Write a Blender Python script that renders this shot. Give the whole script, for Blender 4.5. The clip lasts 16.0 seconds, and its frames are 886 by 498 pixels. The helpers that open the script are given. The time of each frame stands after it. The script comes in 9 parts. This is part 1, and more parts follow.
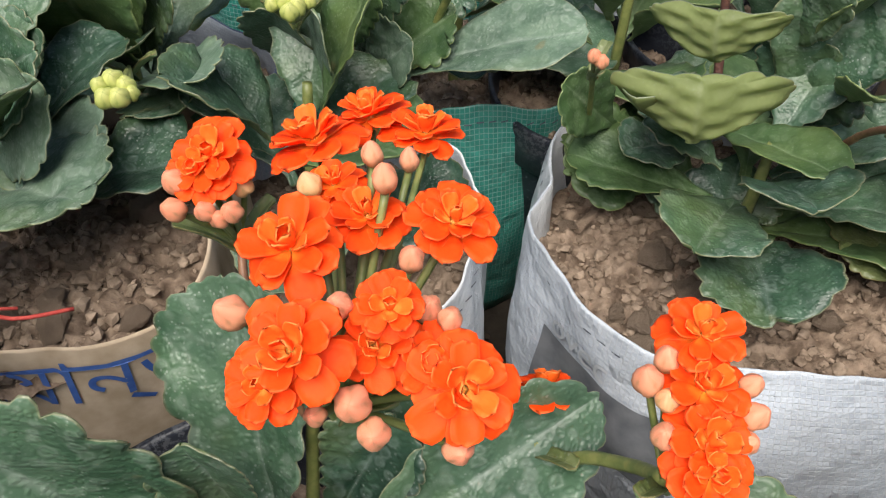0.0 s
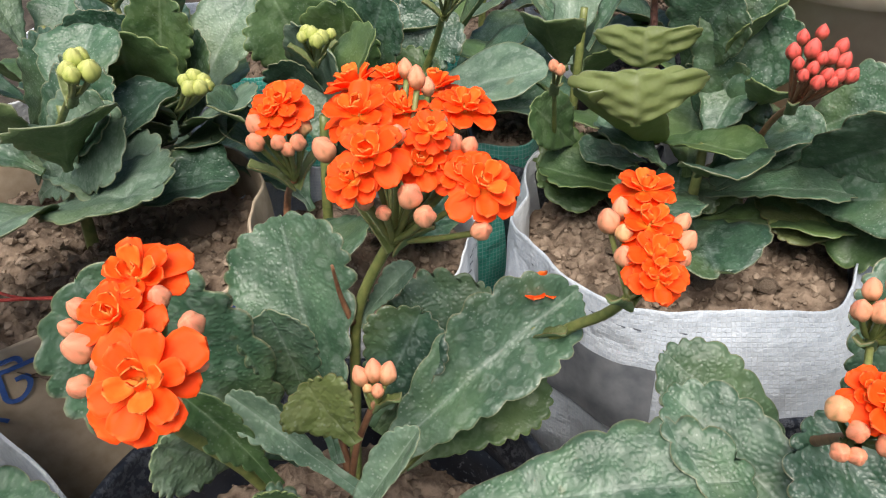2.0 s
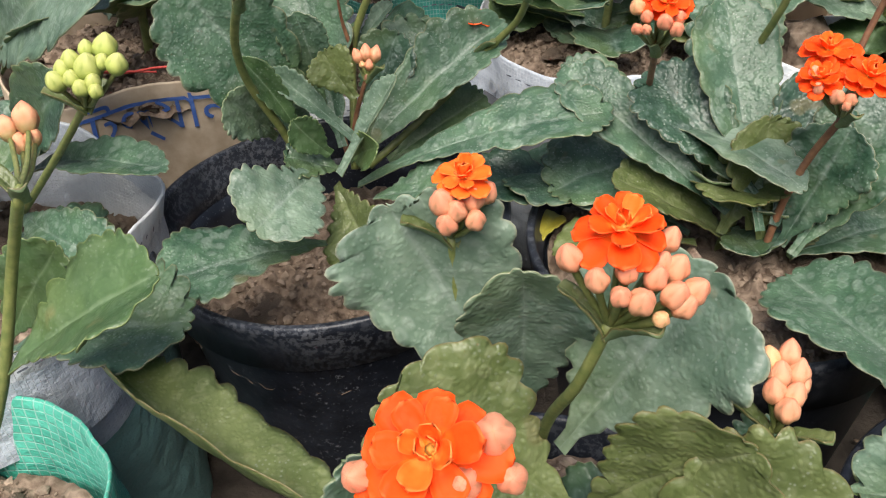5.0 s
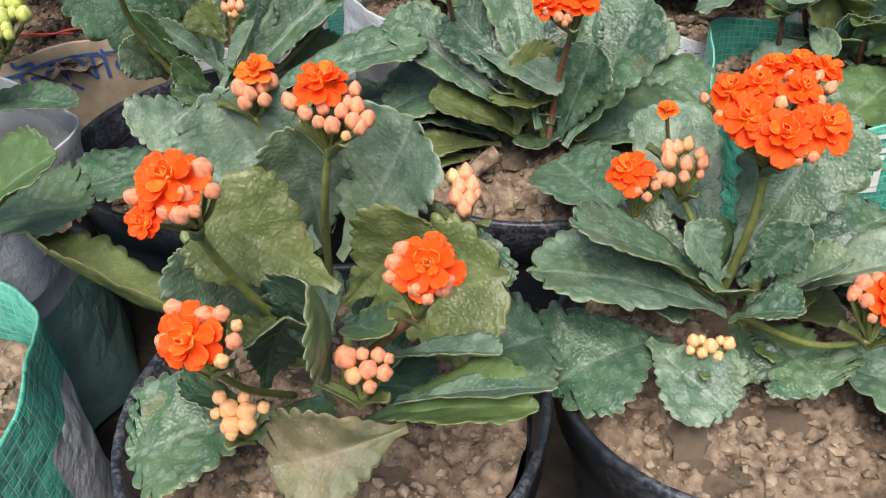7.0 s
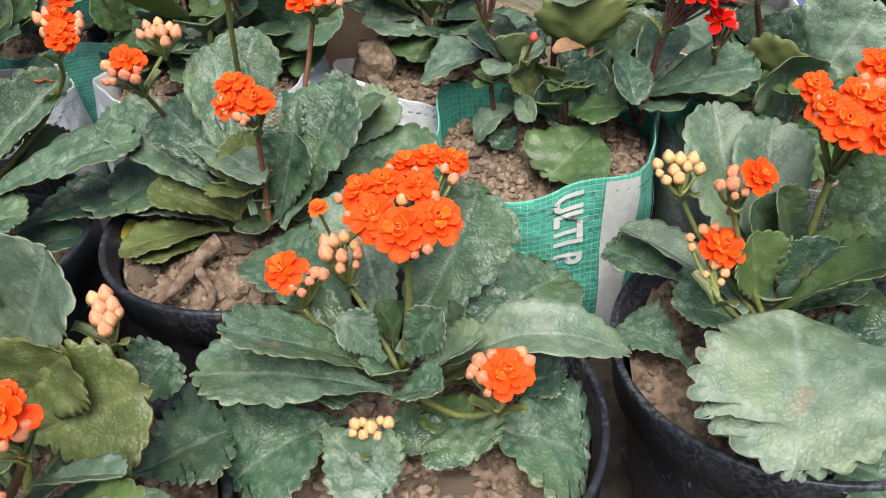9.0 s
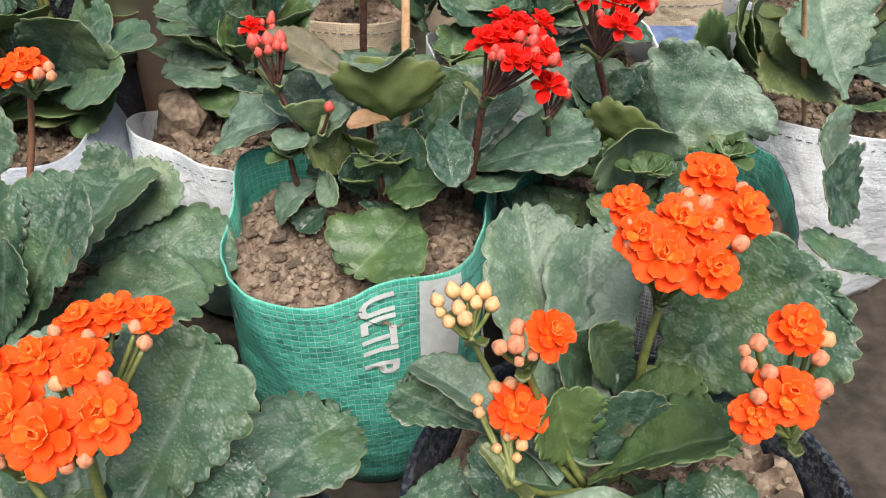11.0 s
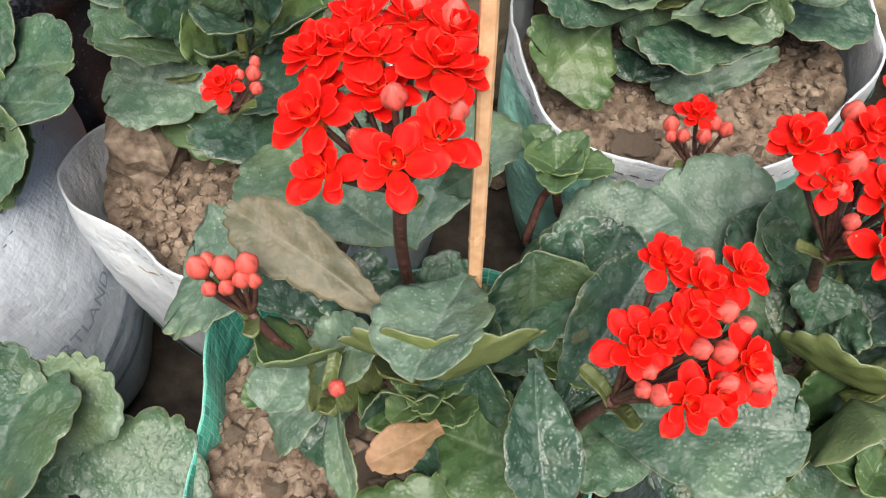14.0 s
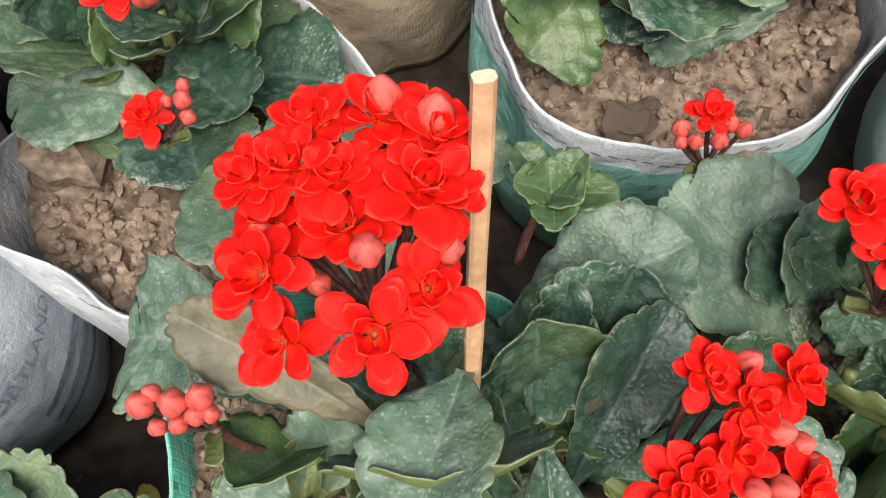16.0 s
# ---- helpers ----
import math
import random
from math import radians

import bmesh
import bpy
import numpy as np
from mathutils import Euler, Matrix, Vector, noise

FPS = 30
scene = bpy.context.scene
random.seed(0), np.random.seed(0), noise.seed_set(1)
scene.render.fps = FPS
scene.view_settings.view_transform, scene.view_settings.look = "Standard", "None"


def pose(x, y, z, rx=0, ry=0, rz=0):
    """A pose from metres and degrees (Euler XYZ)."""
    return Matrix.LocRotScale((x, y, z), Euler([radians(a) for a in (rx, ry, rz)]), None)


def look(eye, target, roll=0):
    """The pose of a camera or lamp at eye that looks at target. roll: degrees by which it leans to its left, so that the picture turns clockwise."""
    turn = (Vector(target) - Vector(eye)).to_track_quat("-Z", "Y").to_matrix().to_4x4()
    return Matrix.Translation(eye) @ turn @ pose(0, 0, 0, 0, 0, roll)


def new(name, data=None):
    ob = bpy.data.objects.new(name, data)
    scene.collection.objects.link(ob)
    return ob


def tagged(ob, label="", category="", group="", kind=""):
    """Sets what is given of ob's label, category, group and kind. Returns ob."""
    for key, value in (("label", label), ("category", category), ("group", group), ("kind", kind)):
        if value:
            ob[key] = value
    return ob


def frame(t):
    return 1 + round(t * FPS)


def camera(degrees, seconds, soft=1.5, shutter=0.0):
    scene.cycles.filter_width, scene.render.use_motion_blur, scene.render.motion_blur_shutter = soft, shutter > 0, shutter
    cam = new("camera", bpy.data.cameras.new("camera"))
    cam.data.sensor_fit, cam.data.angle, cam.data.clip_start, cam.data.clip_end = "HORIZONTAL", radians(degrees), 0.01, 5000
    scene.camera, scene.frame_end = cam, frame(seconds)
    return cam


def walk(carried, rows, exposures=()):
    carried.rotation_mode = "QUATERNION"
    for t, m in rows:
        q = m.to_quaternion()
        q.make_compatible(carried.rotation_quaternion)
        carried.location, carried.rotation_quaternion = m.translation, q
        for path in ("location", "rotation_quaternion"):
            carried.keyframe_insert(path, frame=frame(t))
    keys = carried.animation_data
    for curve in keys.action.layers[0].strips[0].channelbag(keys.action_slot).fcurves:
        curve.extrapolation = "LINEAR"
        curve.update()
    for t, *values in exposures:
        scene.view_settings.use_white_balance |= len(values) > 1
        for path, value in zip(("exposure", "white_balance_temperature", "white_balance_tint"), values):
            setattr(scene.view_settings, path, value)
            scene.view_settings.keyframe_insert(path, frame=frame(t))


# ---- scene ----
cam = camera(56.1, 16.0, 1.2)
PATH = [
    (0, (-0.2047, 0.1099, 0.3784), (-0.2627, 0.3123, 0.1647), -1.67),
    (0.5, (-0.2006, 0.0930, 0.3763), (-0.2610, 0.3157, 0.1845), -2.84),
    (1, (-0.1896, 0.0740, 0.3747), (-0.2509, 0.3094, 0.1991), -3.84),
    (1.5, (-0.1891, 0.0530, 0.3737), (-0.2470, 0.2880, 0.1964), -3.72),
    (2, (-0.1955, 0.0249, 0.3743), (-0.2509, 0.2608, 0.1974), -3.32),
    (2.5, (-0.1937, -0.0054, 0.3711), (-0.2490, 0.2321, 0.1963), -2.93),
    (3, (-0.1881, -0.0340, 0.3701), (-0.2431, 0.2052, 0.1976), -2.71),
    (3.5, (-0.1789, -0.0591, 0.3628), (-0.2337, 0.1817, 0.1926), -2.93),
    (4, (-0.1769, -0.0852, 0.3548), (-0.2296, 0.1544, 0.1822), -3.22),
    (4.2, (-0.1737, -0.0946, 0.3541), (-0.2267, 0.1435, 0.1795), -3.45),
    (6.3, (-0.1136, -0.2011, 0.3739), (-0.1585, 0.0290, 0.1866), -4.63),
    (6.5, (-0.1034, -0.2109, 0.3777), (-0.1474, 0.0188, 0.1898), -4.82),
    (7, (-0.0829, -0.2253, 0.3806), (-0.1225, 0.0054, 0.1930), -5.09),
    (7.5, (-0.0672, -0.2289, 0.3910), (-0.1009, 0.0039, 0.2047), -4.76),
    (8, (-0.0378, -0.2250, 0.3974), (-0.0621, 0.0100, 0.2125), -5.68),
    (8.5, (-0.0143, -0.2208, 0.4037), (-0.0267, 0.0169, 0.2211), -5.44),
    (9, (0.0061, -0.2196, 0.4062), (0.0061, 0.0185, 0.2236), -4.68),
    (9.2, (0.0118, -0.2180, 0.4061), (0.0175, 0.0197, 0.2231), -3.84),
    (11.3, (0.0794, -0.1051, 0.3889), (0.1076, 0.1313, 0.2063), -1.93),
    (11.5, (0.0800, -0.0871, 0.3854), (0.1073, 0.1492, 0.2025), -1.74),
    (12, (0.0979, -0.0293, 0.3773), (0.1160, 0.2071, 0.1934), -2.67),
    (12.5, (0.1044, 0.0114, 0.3821), (0.1117, 0.2458, 0.1950), -3.87),
    (13, (0.1037, 0.0500, 0.3908), (0.1046, 0.2747, 0.1920), -4.69),
    (13.5, (0.1004, 0.0965, 0.4036), (0.1001, 0.2933, 0.1772), -4.61),
    (14, (0.0996, 0.1322, 0.4149), (0.0962, 0.2930, 0.1616), -5.58),
    (14.5, (0.0975, 0.1719, 0.4264), (0.0918, 0.3056, 0.1579), -7.43),
    (15, (0.0887, 0.1935, 0.4119), (0.0829, 0.3106, 0.1357), -11.08),
    (15.5, (0.0910, 0.1978, 0.4095), (0.0908, 0.3132, 0.1326), -9.57),
    (16, (0.1004, 0.1971, 0.4069), (0.1039, 0.3156, 0.1313), -7.28),
]
walk(cam, [(t, look(eye, target, roll)) for t, eye, target, roll in PATH], exposures=((0, 1.34), (3.5, 1.42), (7, 1.46), (9.2, 1.40), (12, 1.40), (13.5, 1.46), (15, 1.36), (16, 1.40)))
# ---- world, sun, exposure ----
world = bpy.data.worlds.new("overcast")
scene.world = world
world.use_nodes = True
wn = world.node_tree.nodes
sky = wn.new("ShaderNodeTexSky")
sky.sky_type = "NISHITA"
sky.sun_disc = False
sky.sun_elevation = radians(61)
sky.sun_rotation = radians(178)
sky.air_density, sky.dust_density, sky.ozone_density = 1.0, 4.0, 1.0
wn["Background"].inputs["Strength"].default_value = 0.056
world.node_tree.links.new(sky.outputs[0], wn["Background"].inputs["Color"])
sun = new("sun", bpy.data.lights.new("sun", "SUN"))
sun.data.energy = 2.25
sun.data.angle = radians(42)
sun.data.color = (1.0, 0.94, 0.86)
sun.matrix_world = look((0.05, -1.2, 2.4), (0, 0.1, 0))


# ---- materials ----
def mat(name, rough=0.5, spec=0.5):
    m = bpy.data.materials.new(name)
    m.use_nodes = True
    n = m.node_tree.nodes
    b = n["Principled BSDF"]
    b.inputs["Roughness"].default_value = rough
    b.inputs["Specular IOR Level"].default_value = spec
    return m, n, m.node_tree.links, b


def noise_node(n, l, vec, scale, detail=4.0, rough=0.55):
    t = n.new("ShaderNodeTexNoise")
    t.inputs["Scale"].default_value = scale
    t.inputs["Detail"].default_value = detail
    t.inputs["Roughness"].default_value = rough
    l.new(vec, t.inputs["Vector"])
    return t.outputs[0]


def ramp(n, l, fac, stops):
    r = n.new("ShaderNodeValToRGB")
    e = r.color_ramp.elements
    while len(e) < len(stops):
        e.new(0.5)
    for k, (p, c) in enumerate(stops):
        e[k].position = p
        e[k].color = (*c, 1)
    l.new(fac, r.inputs[0])
    return r.outputs[0]


def mix(n, l, fac, a, b, mode="MIX"):
    m = n.new("ShaderNodeMix")
    m.data_type, m.blend_type = "RGBA", mode
    for sock, v in ((m.inputs[0], fac), (m.inputs[6], a), (m.inputs[7], b)):
        if isinstance(v, (int, float)):
            sock.default_value = v
        elif isinstance(v, tuple):
            sock.default_value = (*v, 1)
        else:
            l.new(v, sock)
    return m.outputs[2]


def maths(n, l, op, a, b=0.0):
    m = n.new("ShaderNodeMath")
    m.operation = op
    for sock, v in ((m.inputs[0], a), (m.inputs[1], b)):
        if isinstance(v, (int, float)):
            sock.default_value = v
        else:
            l.new(v, sock)
    return m.outputs[0]


def bump(n, l, b, height, strength, distance):
    k = n.new("ShaderNodeBump")
    k.inputs["Strength"].default_value = strength
    k.inputs["Distance"].default_value = distance
    l.new(height, k.inputs["Height"])
    l.new(k.outputs[0], b.inputs["Normal"])


def coords(n, l):
    """Object coordinates shifted by the object's own random number, and that number."""
    tc, oi = n.new("ShaderNodeTexCoord"), n.new("ShaderNodeObjectInfo")
    v = n.new("ShaderNodeVectorMath")
    v.operation = "ADD"
    l.new(tc.outputs["Object"], v.inputs[0])
    l.new(oi.outputs["Random"], v.inputs[1])
    return v.outputs[0], oi.outputs["Random"], tc


def leaf_material(name, dark, light, dusty, edge, dust=0.5, quilt=1.0, rough=0.40, thin=0.2, glow=(0.16, 0.30, 0.03)):
    m, n, l, b = mat(name, rough, 0.5)
    vec, rnd, tc = coords(n, l)
    sep = n.new("ShaderNodeSeparateXYZ")
    l.new(tc.outputs["UV"], sep.inputs[0])
    r, v = sep.outputs[0], sep.outputs[1]
    big = noise_node(n, l, vec, 60, 5, 0.65)
    base = ramp(n, l, big, [(0.40, tuple(0.8 * c for c in dark)), (0.62, light)])
    base = mix(n, l, maths(n, l, "MULTIPLY", rnd, 0.42), base, light)
    # side veins, paler, slanting from the midrib
    vein = maths(n, l, "SINE", maths(n, l, "MULTIPLY", maths(n, l, "SUBTRACT", v, maths(n, l, "MULTIPLY", r, 0.16)), 44))
    veinm = maths(n, l, "POWER", maths(n, l, "MAXIMUM", vein, 0.0), 14)
    rib = maths(n, l, "POWER", maths(n, l, "MAXIMUM", maths(n, l, "SUBTRACT", 1.0, maths(n, l, "MULTIPLY", r, 14)), 0.0), 1.0)
    base = mix(n, l, maths(n, l, "MULTIPLY", maths(n, l, "MAXIMUM", maths(n, l, "MULTIPLY", veinm, 0.10), rib), 0.3), base, dusty)
    # dried water marks and dust
    vor = n.new("ShaderNodeTexVoronoi")
    vor.feature = "SMOOTH_F1"
    vor.inputs["Scale"].default_value = 210
    vor.inputs["Randomness"].default_value = 1.0
    l.new(vec, vor.inputs["Vector"])
    spots = maths(n, l, "MULTIPLY", ramp(n, l, vor.outputs["Distance"], [(0.18, (1, 1, 1)), (0.42, (0, 0, 0))]),
                  ramp(n, l, noise_node(n, l, vec, 70, 3), [(0.45, (0, 0, 0)), (0.66, (1, 1, 1))]))
    fine = ramp(n, l, noise_node(n, l, vec, 900, 2), [(0.62, (0, 0, 0)), (0.75, (1, 1, 1))])
    haze = ramp(n, l, noise_node(n, l, vec, 26, 4), [(0.38, (0, 0, 0)), (0.75, (1, 1, 1))])
    d = maths(n, l, "ADD", maths(n, l, "MULTIPLY", spots, 0.30), maths(n, l, "ADD", maths(n, l, "MULTIPLY", fine, 0.20), maths(n, l, "MULTIPLY", haze, 0.18)))
    col = mix(n, l, maths(n, l, "MULTIPLY", d, dust), base, dusty)
    brown = maths(n, l, "MULTIPLY", ramp(n, l, noise_node(n, l, vec, 55, 2), [(0.70, (0, 0, 0)), (0.74, (1, 1, 1))]), 0.5)
    col = mix(n, l, brown, col, (0.24, 0.19, 0.09))
    rim = ramp(n, l, r, [(0.965, (0, 0, 0)), (0.995, (1, 1, 1))])
    col = mix(n, l, maths(n, l, "MULTIPLY", rim, 0.65), col, edge)
    l.new(col, b.inputs["Base Color"])
    l.new(maths(n, l, "ADD", maths(n, l, "MULTIPLY", d, 0.25), rough), b.inputs["Roughness"])
    warp = n.new("ShaderNodeVectorMath")
    warp.operation = "MULTIPLY_ADD"
    wn_ = n.new("ShaderNodeTexNoise")
    wn_.inputs["Scale"].default_value = 90
    l.new(vec, wn_.inputs["Vector"])
    l.new(wn_.outputs["Color"], warp.inputs[0])
    warp.inputs[1].default_value = (0.0045, 0.0045, 0.0045)
    l.new(vec, warp.inputs[2])
    cells = []
    for sc in (235, 600):
        q = n.new("ShaderNodeTexVoronoi")
        q.feature = "SMOOTH_F1"
        q.inputs["Scale"].default_value = sc
        q.inputs["Smoothness"].default_value = 0.35
        l.new(warp.outputs[0], q.inputs["Vector"])
        cells.append(q.outputs["Distance"])
    # raised blisters in patches, smooth skin between them
    patch = ramp(n, l, noise_node(n, l, vec, 34, 3), [(0.35, (0, 0, 0)), (0.58, (1, 1, 1))])
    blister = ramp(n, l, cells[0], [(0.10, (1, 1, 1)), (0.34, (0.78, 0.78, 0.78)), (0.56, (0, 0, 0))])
    h = maths(n, l, "ADD", maths(n, l, "MULTIPLY", noise_node(n, l, vec, 420, 3), 0.22),
              maths(n, l, "MULTIPLY", blister, maths(n, l, "ADD", maths(n, l, "MULTIPLY", patch, 0.22), 0.06)))
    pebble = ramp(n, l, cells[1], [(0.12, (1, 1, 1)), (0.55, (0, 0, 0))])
    h = maths(n, l, "ADD", h, maths(n, l, "MULTIPLY", pebble, 0.30))
    h = maths(n, l, "SUBTRACT", h, maths(n, l, "ADD", maths(n, l, "MULTIPLY", veinm, 0.05), maths(n, l, "MULTIPLY", rib, 0.3)))
    # shade of the relief put into the colour: grooves and pebble gaps darkened
    groove_shade = maths(n, l, "MULTIPLY", maths(n, l, "SUBTRACT", 1.0, blister), maths(n, l, "ADD", maths(n, l, "MULTIPLY", patch, 0.8), 0.2))
    col = mix(n, l, maths(n, l, "MULTIPLY", groove_shade, 0.22 * quilt), col, dark)
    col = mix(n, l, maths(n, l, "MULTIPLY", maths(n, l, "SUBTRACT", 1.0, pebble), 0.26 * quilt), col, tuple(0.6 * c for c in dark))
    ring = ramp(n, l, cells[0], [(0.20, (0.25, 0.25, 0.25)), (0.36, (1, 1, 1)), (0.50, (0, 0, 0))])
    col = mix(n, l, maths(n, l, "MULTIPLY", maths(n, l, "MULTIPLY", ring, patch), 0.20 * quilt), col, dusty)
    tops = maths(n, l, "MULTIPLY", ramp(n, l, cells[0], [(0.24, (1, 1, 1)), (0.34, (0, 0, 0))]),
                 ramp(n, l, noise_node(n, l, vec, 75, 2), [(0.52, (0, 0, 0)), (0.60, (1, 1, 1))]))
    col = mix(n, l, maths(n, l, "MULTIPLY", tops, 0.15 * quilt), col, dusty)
    # pinpoint specks of lime and dust
    pin = n.new("ShaderNodeTexVoronoi")
    pin.inputs["Scale"].default_value = 620
    l.new(vec, pin.inputs["Vector"])
    where = ramp(n, l, noise_node(n, l, vec, 48, 3), [(0.42, (0, 0, 0)), (0.60, (1, 1, 1))])
    specks = maths(n, l, "MULTIPLY", ramp(n, l, pin.outputs["Distance"], [(0.16, (1, 1, 1)), (0.26, (0, 0, 0))]), where)
    col = mix(n, l, maths(n, l, "MULTIPLY", specks, 0.42 * dust), col, (0.58, 0.62, 0.56))
    warm = ramp(n, l, noise_node(n, l, vec, 19, 3), [(0.50, (0, 0, 0)), (0.72, (1, 1, 1))])
    col = mix(n, l, maths(n, l, "MULTIPLY", warm, 0.38), col, (0.17, 0.22, 0.055))
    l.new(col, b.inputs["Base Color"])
    bump(n, l, b, h, 0.40 * quilt, 0.0016)
    tr = n.new("ShaderNodeBsdfTranslucent")
    l.new(mix(n, l, 0.5, col, glow), tr.inputs["Color"])
    ms = n.new("ShaderNodeMixShader")
    ms.inputs[0].default_value = thin
    l.new(b.outputs[0], ms.inputs[1])
    l.new(tr.outputs[0], ms.inputs[2])
    l.new(ms.outputs[0], n["Material Output"].inputs["Surface"])
    return m


EDGE = (0.36, 0.33, 0.19)
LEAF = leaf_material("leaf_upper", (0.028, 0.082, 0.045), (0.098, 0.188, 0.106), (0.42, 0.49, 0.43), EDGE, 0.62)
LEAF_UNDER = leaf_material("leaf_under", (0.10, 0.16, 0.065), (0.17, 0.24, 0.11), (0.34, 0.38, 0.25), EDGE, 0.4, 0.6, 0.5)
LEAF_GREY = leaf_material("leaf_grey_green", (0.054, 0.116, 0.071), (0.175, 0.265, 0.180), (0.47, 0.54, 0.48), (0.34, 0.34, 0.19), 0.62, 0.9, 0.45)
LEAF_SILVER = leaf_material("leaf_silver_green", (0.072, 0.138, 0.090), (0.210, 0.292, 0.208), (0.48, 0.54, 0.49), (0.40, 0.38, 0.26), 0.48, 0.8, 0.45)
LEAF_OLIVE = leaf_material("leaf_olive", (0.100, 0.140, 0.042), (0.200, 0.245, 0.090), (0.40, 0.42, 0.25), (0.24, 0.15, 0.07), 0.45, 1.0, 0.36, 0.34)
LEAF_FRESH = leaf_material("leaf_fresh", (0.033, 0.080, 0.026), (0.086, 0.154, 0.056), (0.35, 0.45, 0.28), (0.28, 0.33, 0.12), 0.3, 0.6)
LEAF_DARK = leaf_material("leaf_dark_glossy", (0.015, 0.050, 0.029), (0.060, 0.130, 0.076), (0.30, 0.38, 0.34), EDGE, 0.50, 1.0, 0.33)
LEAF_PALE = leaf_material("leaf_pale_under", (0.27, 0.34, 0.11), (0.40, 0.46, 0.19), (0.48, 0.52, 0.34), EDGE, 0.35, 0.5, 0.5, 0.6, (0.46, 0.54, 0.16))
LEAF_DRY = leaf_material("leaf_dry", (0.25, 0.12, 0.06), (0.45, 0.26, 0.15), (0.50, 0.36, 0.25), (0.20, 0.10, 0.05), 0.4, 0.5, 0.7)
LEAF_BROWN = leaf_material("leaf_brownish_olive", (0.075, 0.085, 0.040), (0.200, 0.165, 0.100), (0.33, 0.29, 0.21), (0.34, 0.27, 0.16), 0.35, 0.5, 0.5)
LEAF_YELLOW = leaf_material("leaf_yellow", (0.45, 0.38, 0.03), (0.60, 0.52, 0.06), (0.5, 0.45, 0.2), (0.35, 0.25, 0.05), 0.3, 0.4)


def petal_material(name, deep, main, pale, tip):
    m, n, l, b = mat(name, 0.6, 0.18)
    vec, rnd, tc = coords(n, l)
    sep = n.new("ShaderNodeSeparateXYZ")
    l.new(tc.outputs["UV"], sep.inputs[0])
    col = ramp(n, l, sep.outputs[1], [(0.0, deep), (0.42, main), (0.88, main), (1.0, tip)])
    streak = noise_node(n, l, vec, 700, 2)
    col = mix(n, l, maths(n, l, "MULTIPLY", ramp(n, l, streak, [(0.45, (0, 0, 0)), (0.8, (1, 1, 1))]), 0.18), col, pale)
    col = mix(n, l, maths(n, l, "MULTIPLY", rnd, 0.30), col, pale)
    rim = ramp(n, l, sep.outputs[0], [(0.90, (0, 0, 0)), (1.0, (1, 1, 1))])
    col = mix(n, l, maths(n, l, "MULTIPLY", rim, 0.34), col, tip)
    l.new(col, b.inputs["Base Color"])
    bump(n, l, b, streak, 0.3, 0.0004)
    tr = n.new("ShaderNodeBsdfTranslucent")
    l.new(col, tr.inputs["Color"])
    ms = n.new("ShaderNodeMixShader")
    ms.inputs[0].default_value = 0.26
    l.new(b.outputs[0], ms.inputs[1])
    l.new(tr.outputs[0], ms.inputs[2])
    l.new(ms.outputs[0], n["Material Output"].inputs["Surface"])
    return m


PETAL = petal_material("petal_orange", (1.0, 0.40, 0.04), (1.0, 0.072, 0.005), (1.0, 0.135, 0.014), (1.0, 0.19, 0.05))
PETAL_RED = petal_material("petal_red", (0.95, 0.06, 0.012), (0.80, 0.006, 0.004), (0.88, 0.018, 0.010), (0.90, 0.06, 0.03))
PETAL_PALE = petal_material("petal_light_orange", (1.0, 0.50, 0.10), (1.0, 0.15, 0.015), (1.0, 0.24, 0.035), (1.0, 0.30, 0.08))


def plain(name, c1, c2, scale=200, rough=0.5, strength=0.3, dist=0.0006, spec=0.5, detail=4.0, lo=0.35, hi=0.65):
    """Two-tone surface with a fine relief."""
    m, n, l, b = mat(name, rough, spec)
    vec, rnd, tc = coords(n, l)
    f = noise_node(n, l, vec, scale, detail)
    wide = noise_node(n, l, vec, scale * 0.12, 3)
    col = ramp(n, l, f, [(lo, c1), (hi, c2)])
    col = mix(n, l, maths(n, l, "MULTIPLY", wide, 0.5), col, c1)
    l.new(col, b.inputs["Base Color"])
    bump(n, l, b, f, strength, dist)
    return m


def bud_material(name, low, high, tip):
    m, n, l, b = mat(name, 0.40, 0.4)
    vec, rnd, tc = coords(n, l)
    sep = n.new("ShaderNodeSeparateXYZ")
    l.new(tc.outputs["UV"], sep.inputs[0])
    col = ramp(n, l, sep.outputs[1], [(0.10, (0.16, 0.20, 0.06)), (0.30, low), (0.58, high), (1.0, tip)])
    s = noise_node(n, l, vec, 900, 2)
    col = mix(n, l, maths(n, l, "MULTIPLY", s, 0.35), col, high)
    col = mix(n, l, maths(n, l, "MULTIPLY", rnd, 0.35), col, tip)
    seam = ramp(n, l, sep.outputs[0], [(0.12, (1, 1, 1)), (0.60, (0, 0, 0))])
    col = mix(n, l, maths(n, l, "MULTIPLY", seam, 0.6), col, low)
    l.new(col, b.inputs["Base Color"])
    bump(n, l, b, s, 0.35, 0.0005)
    return m


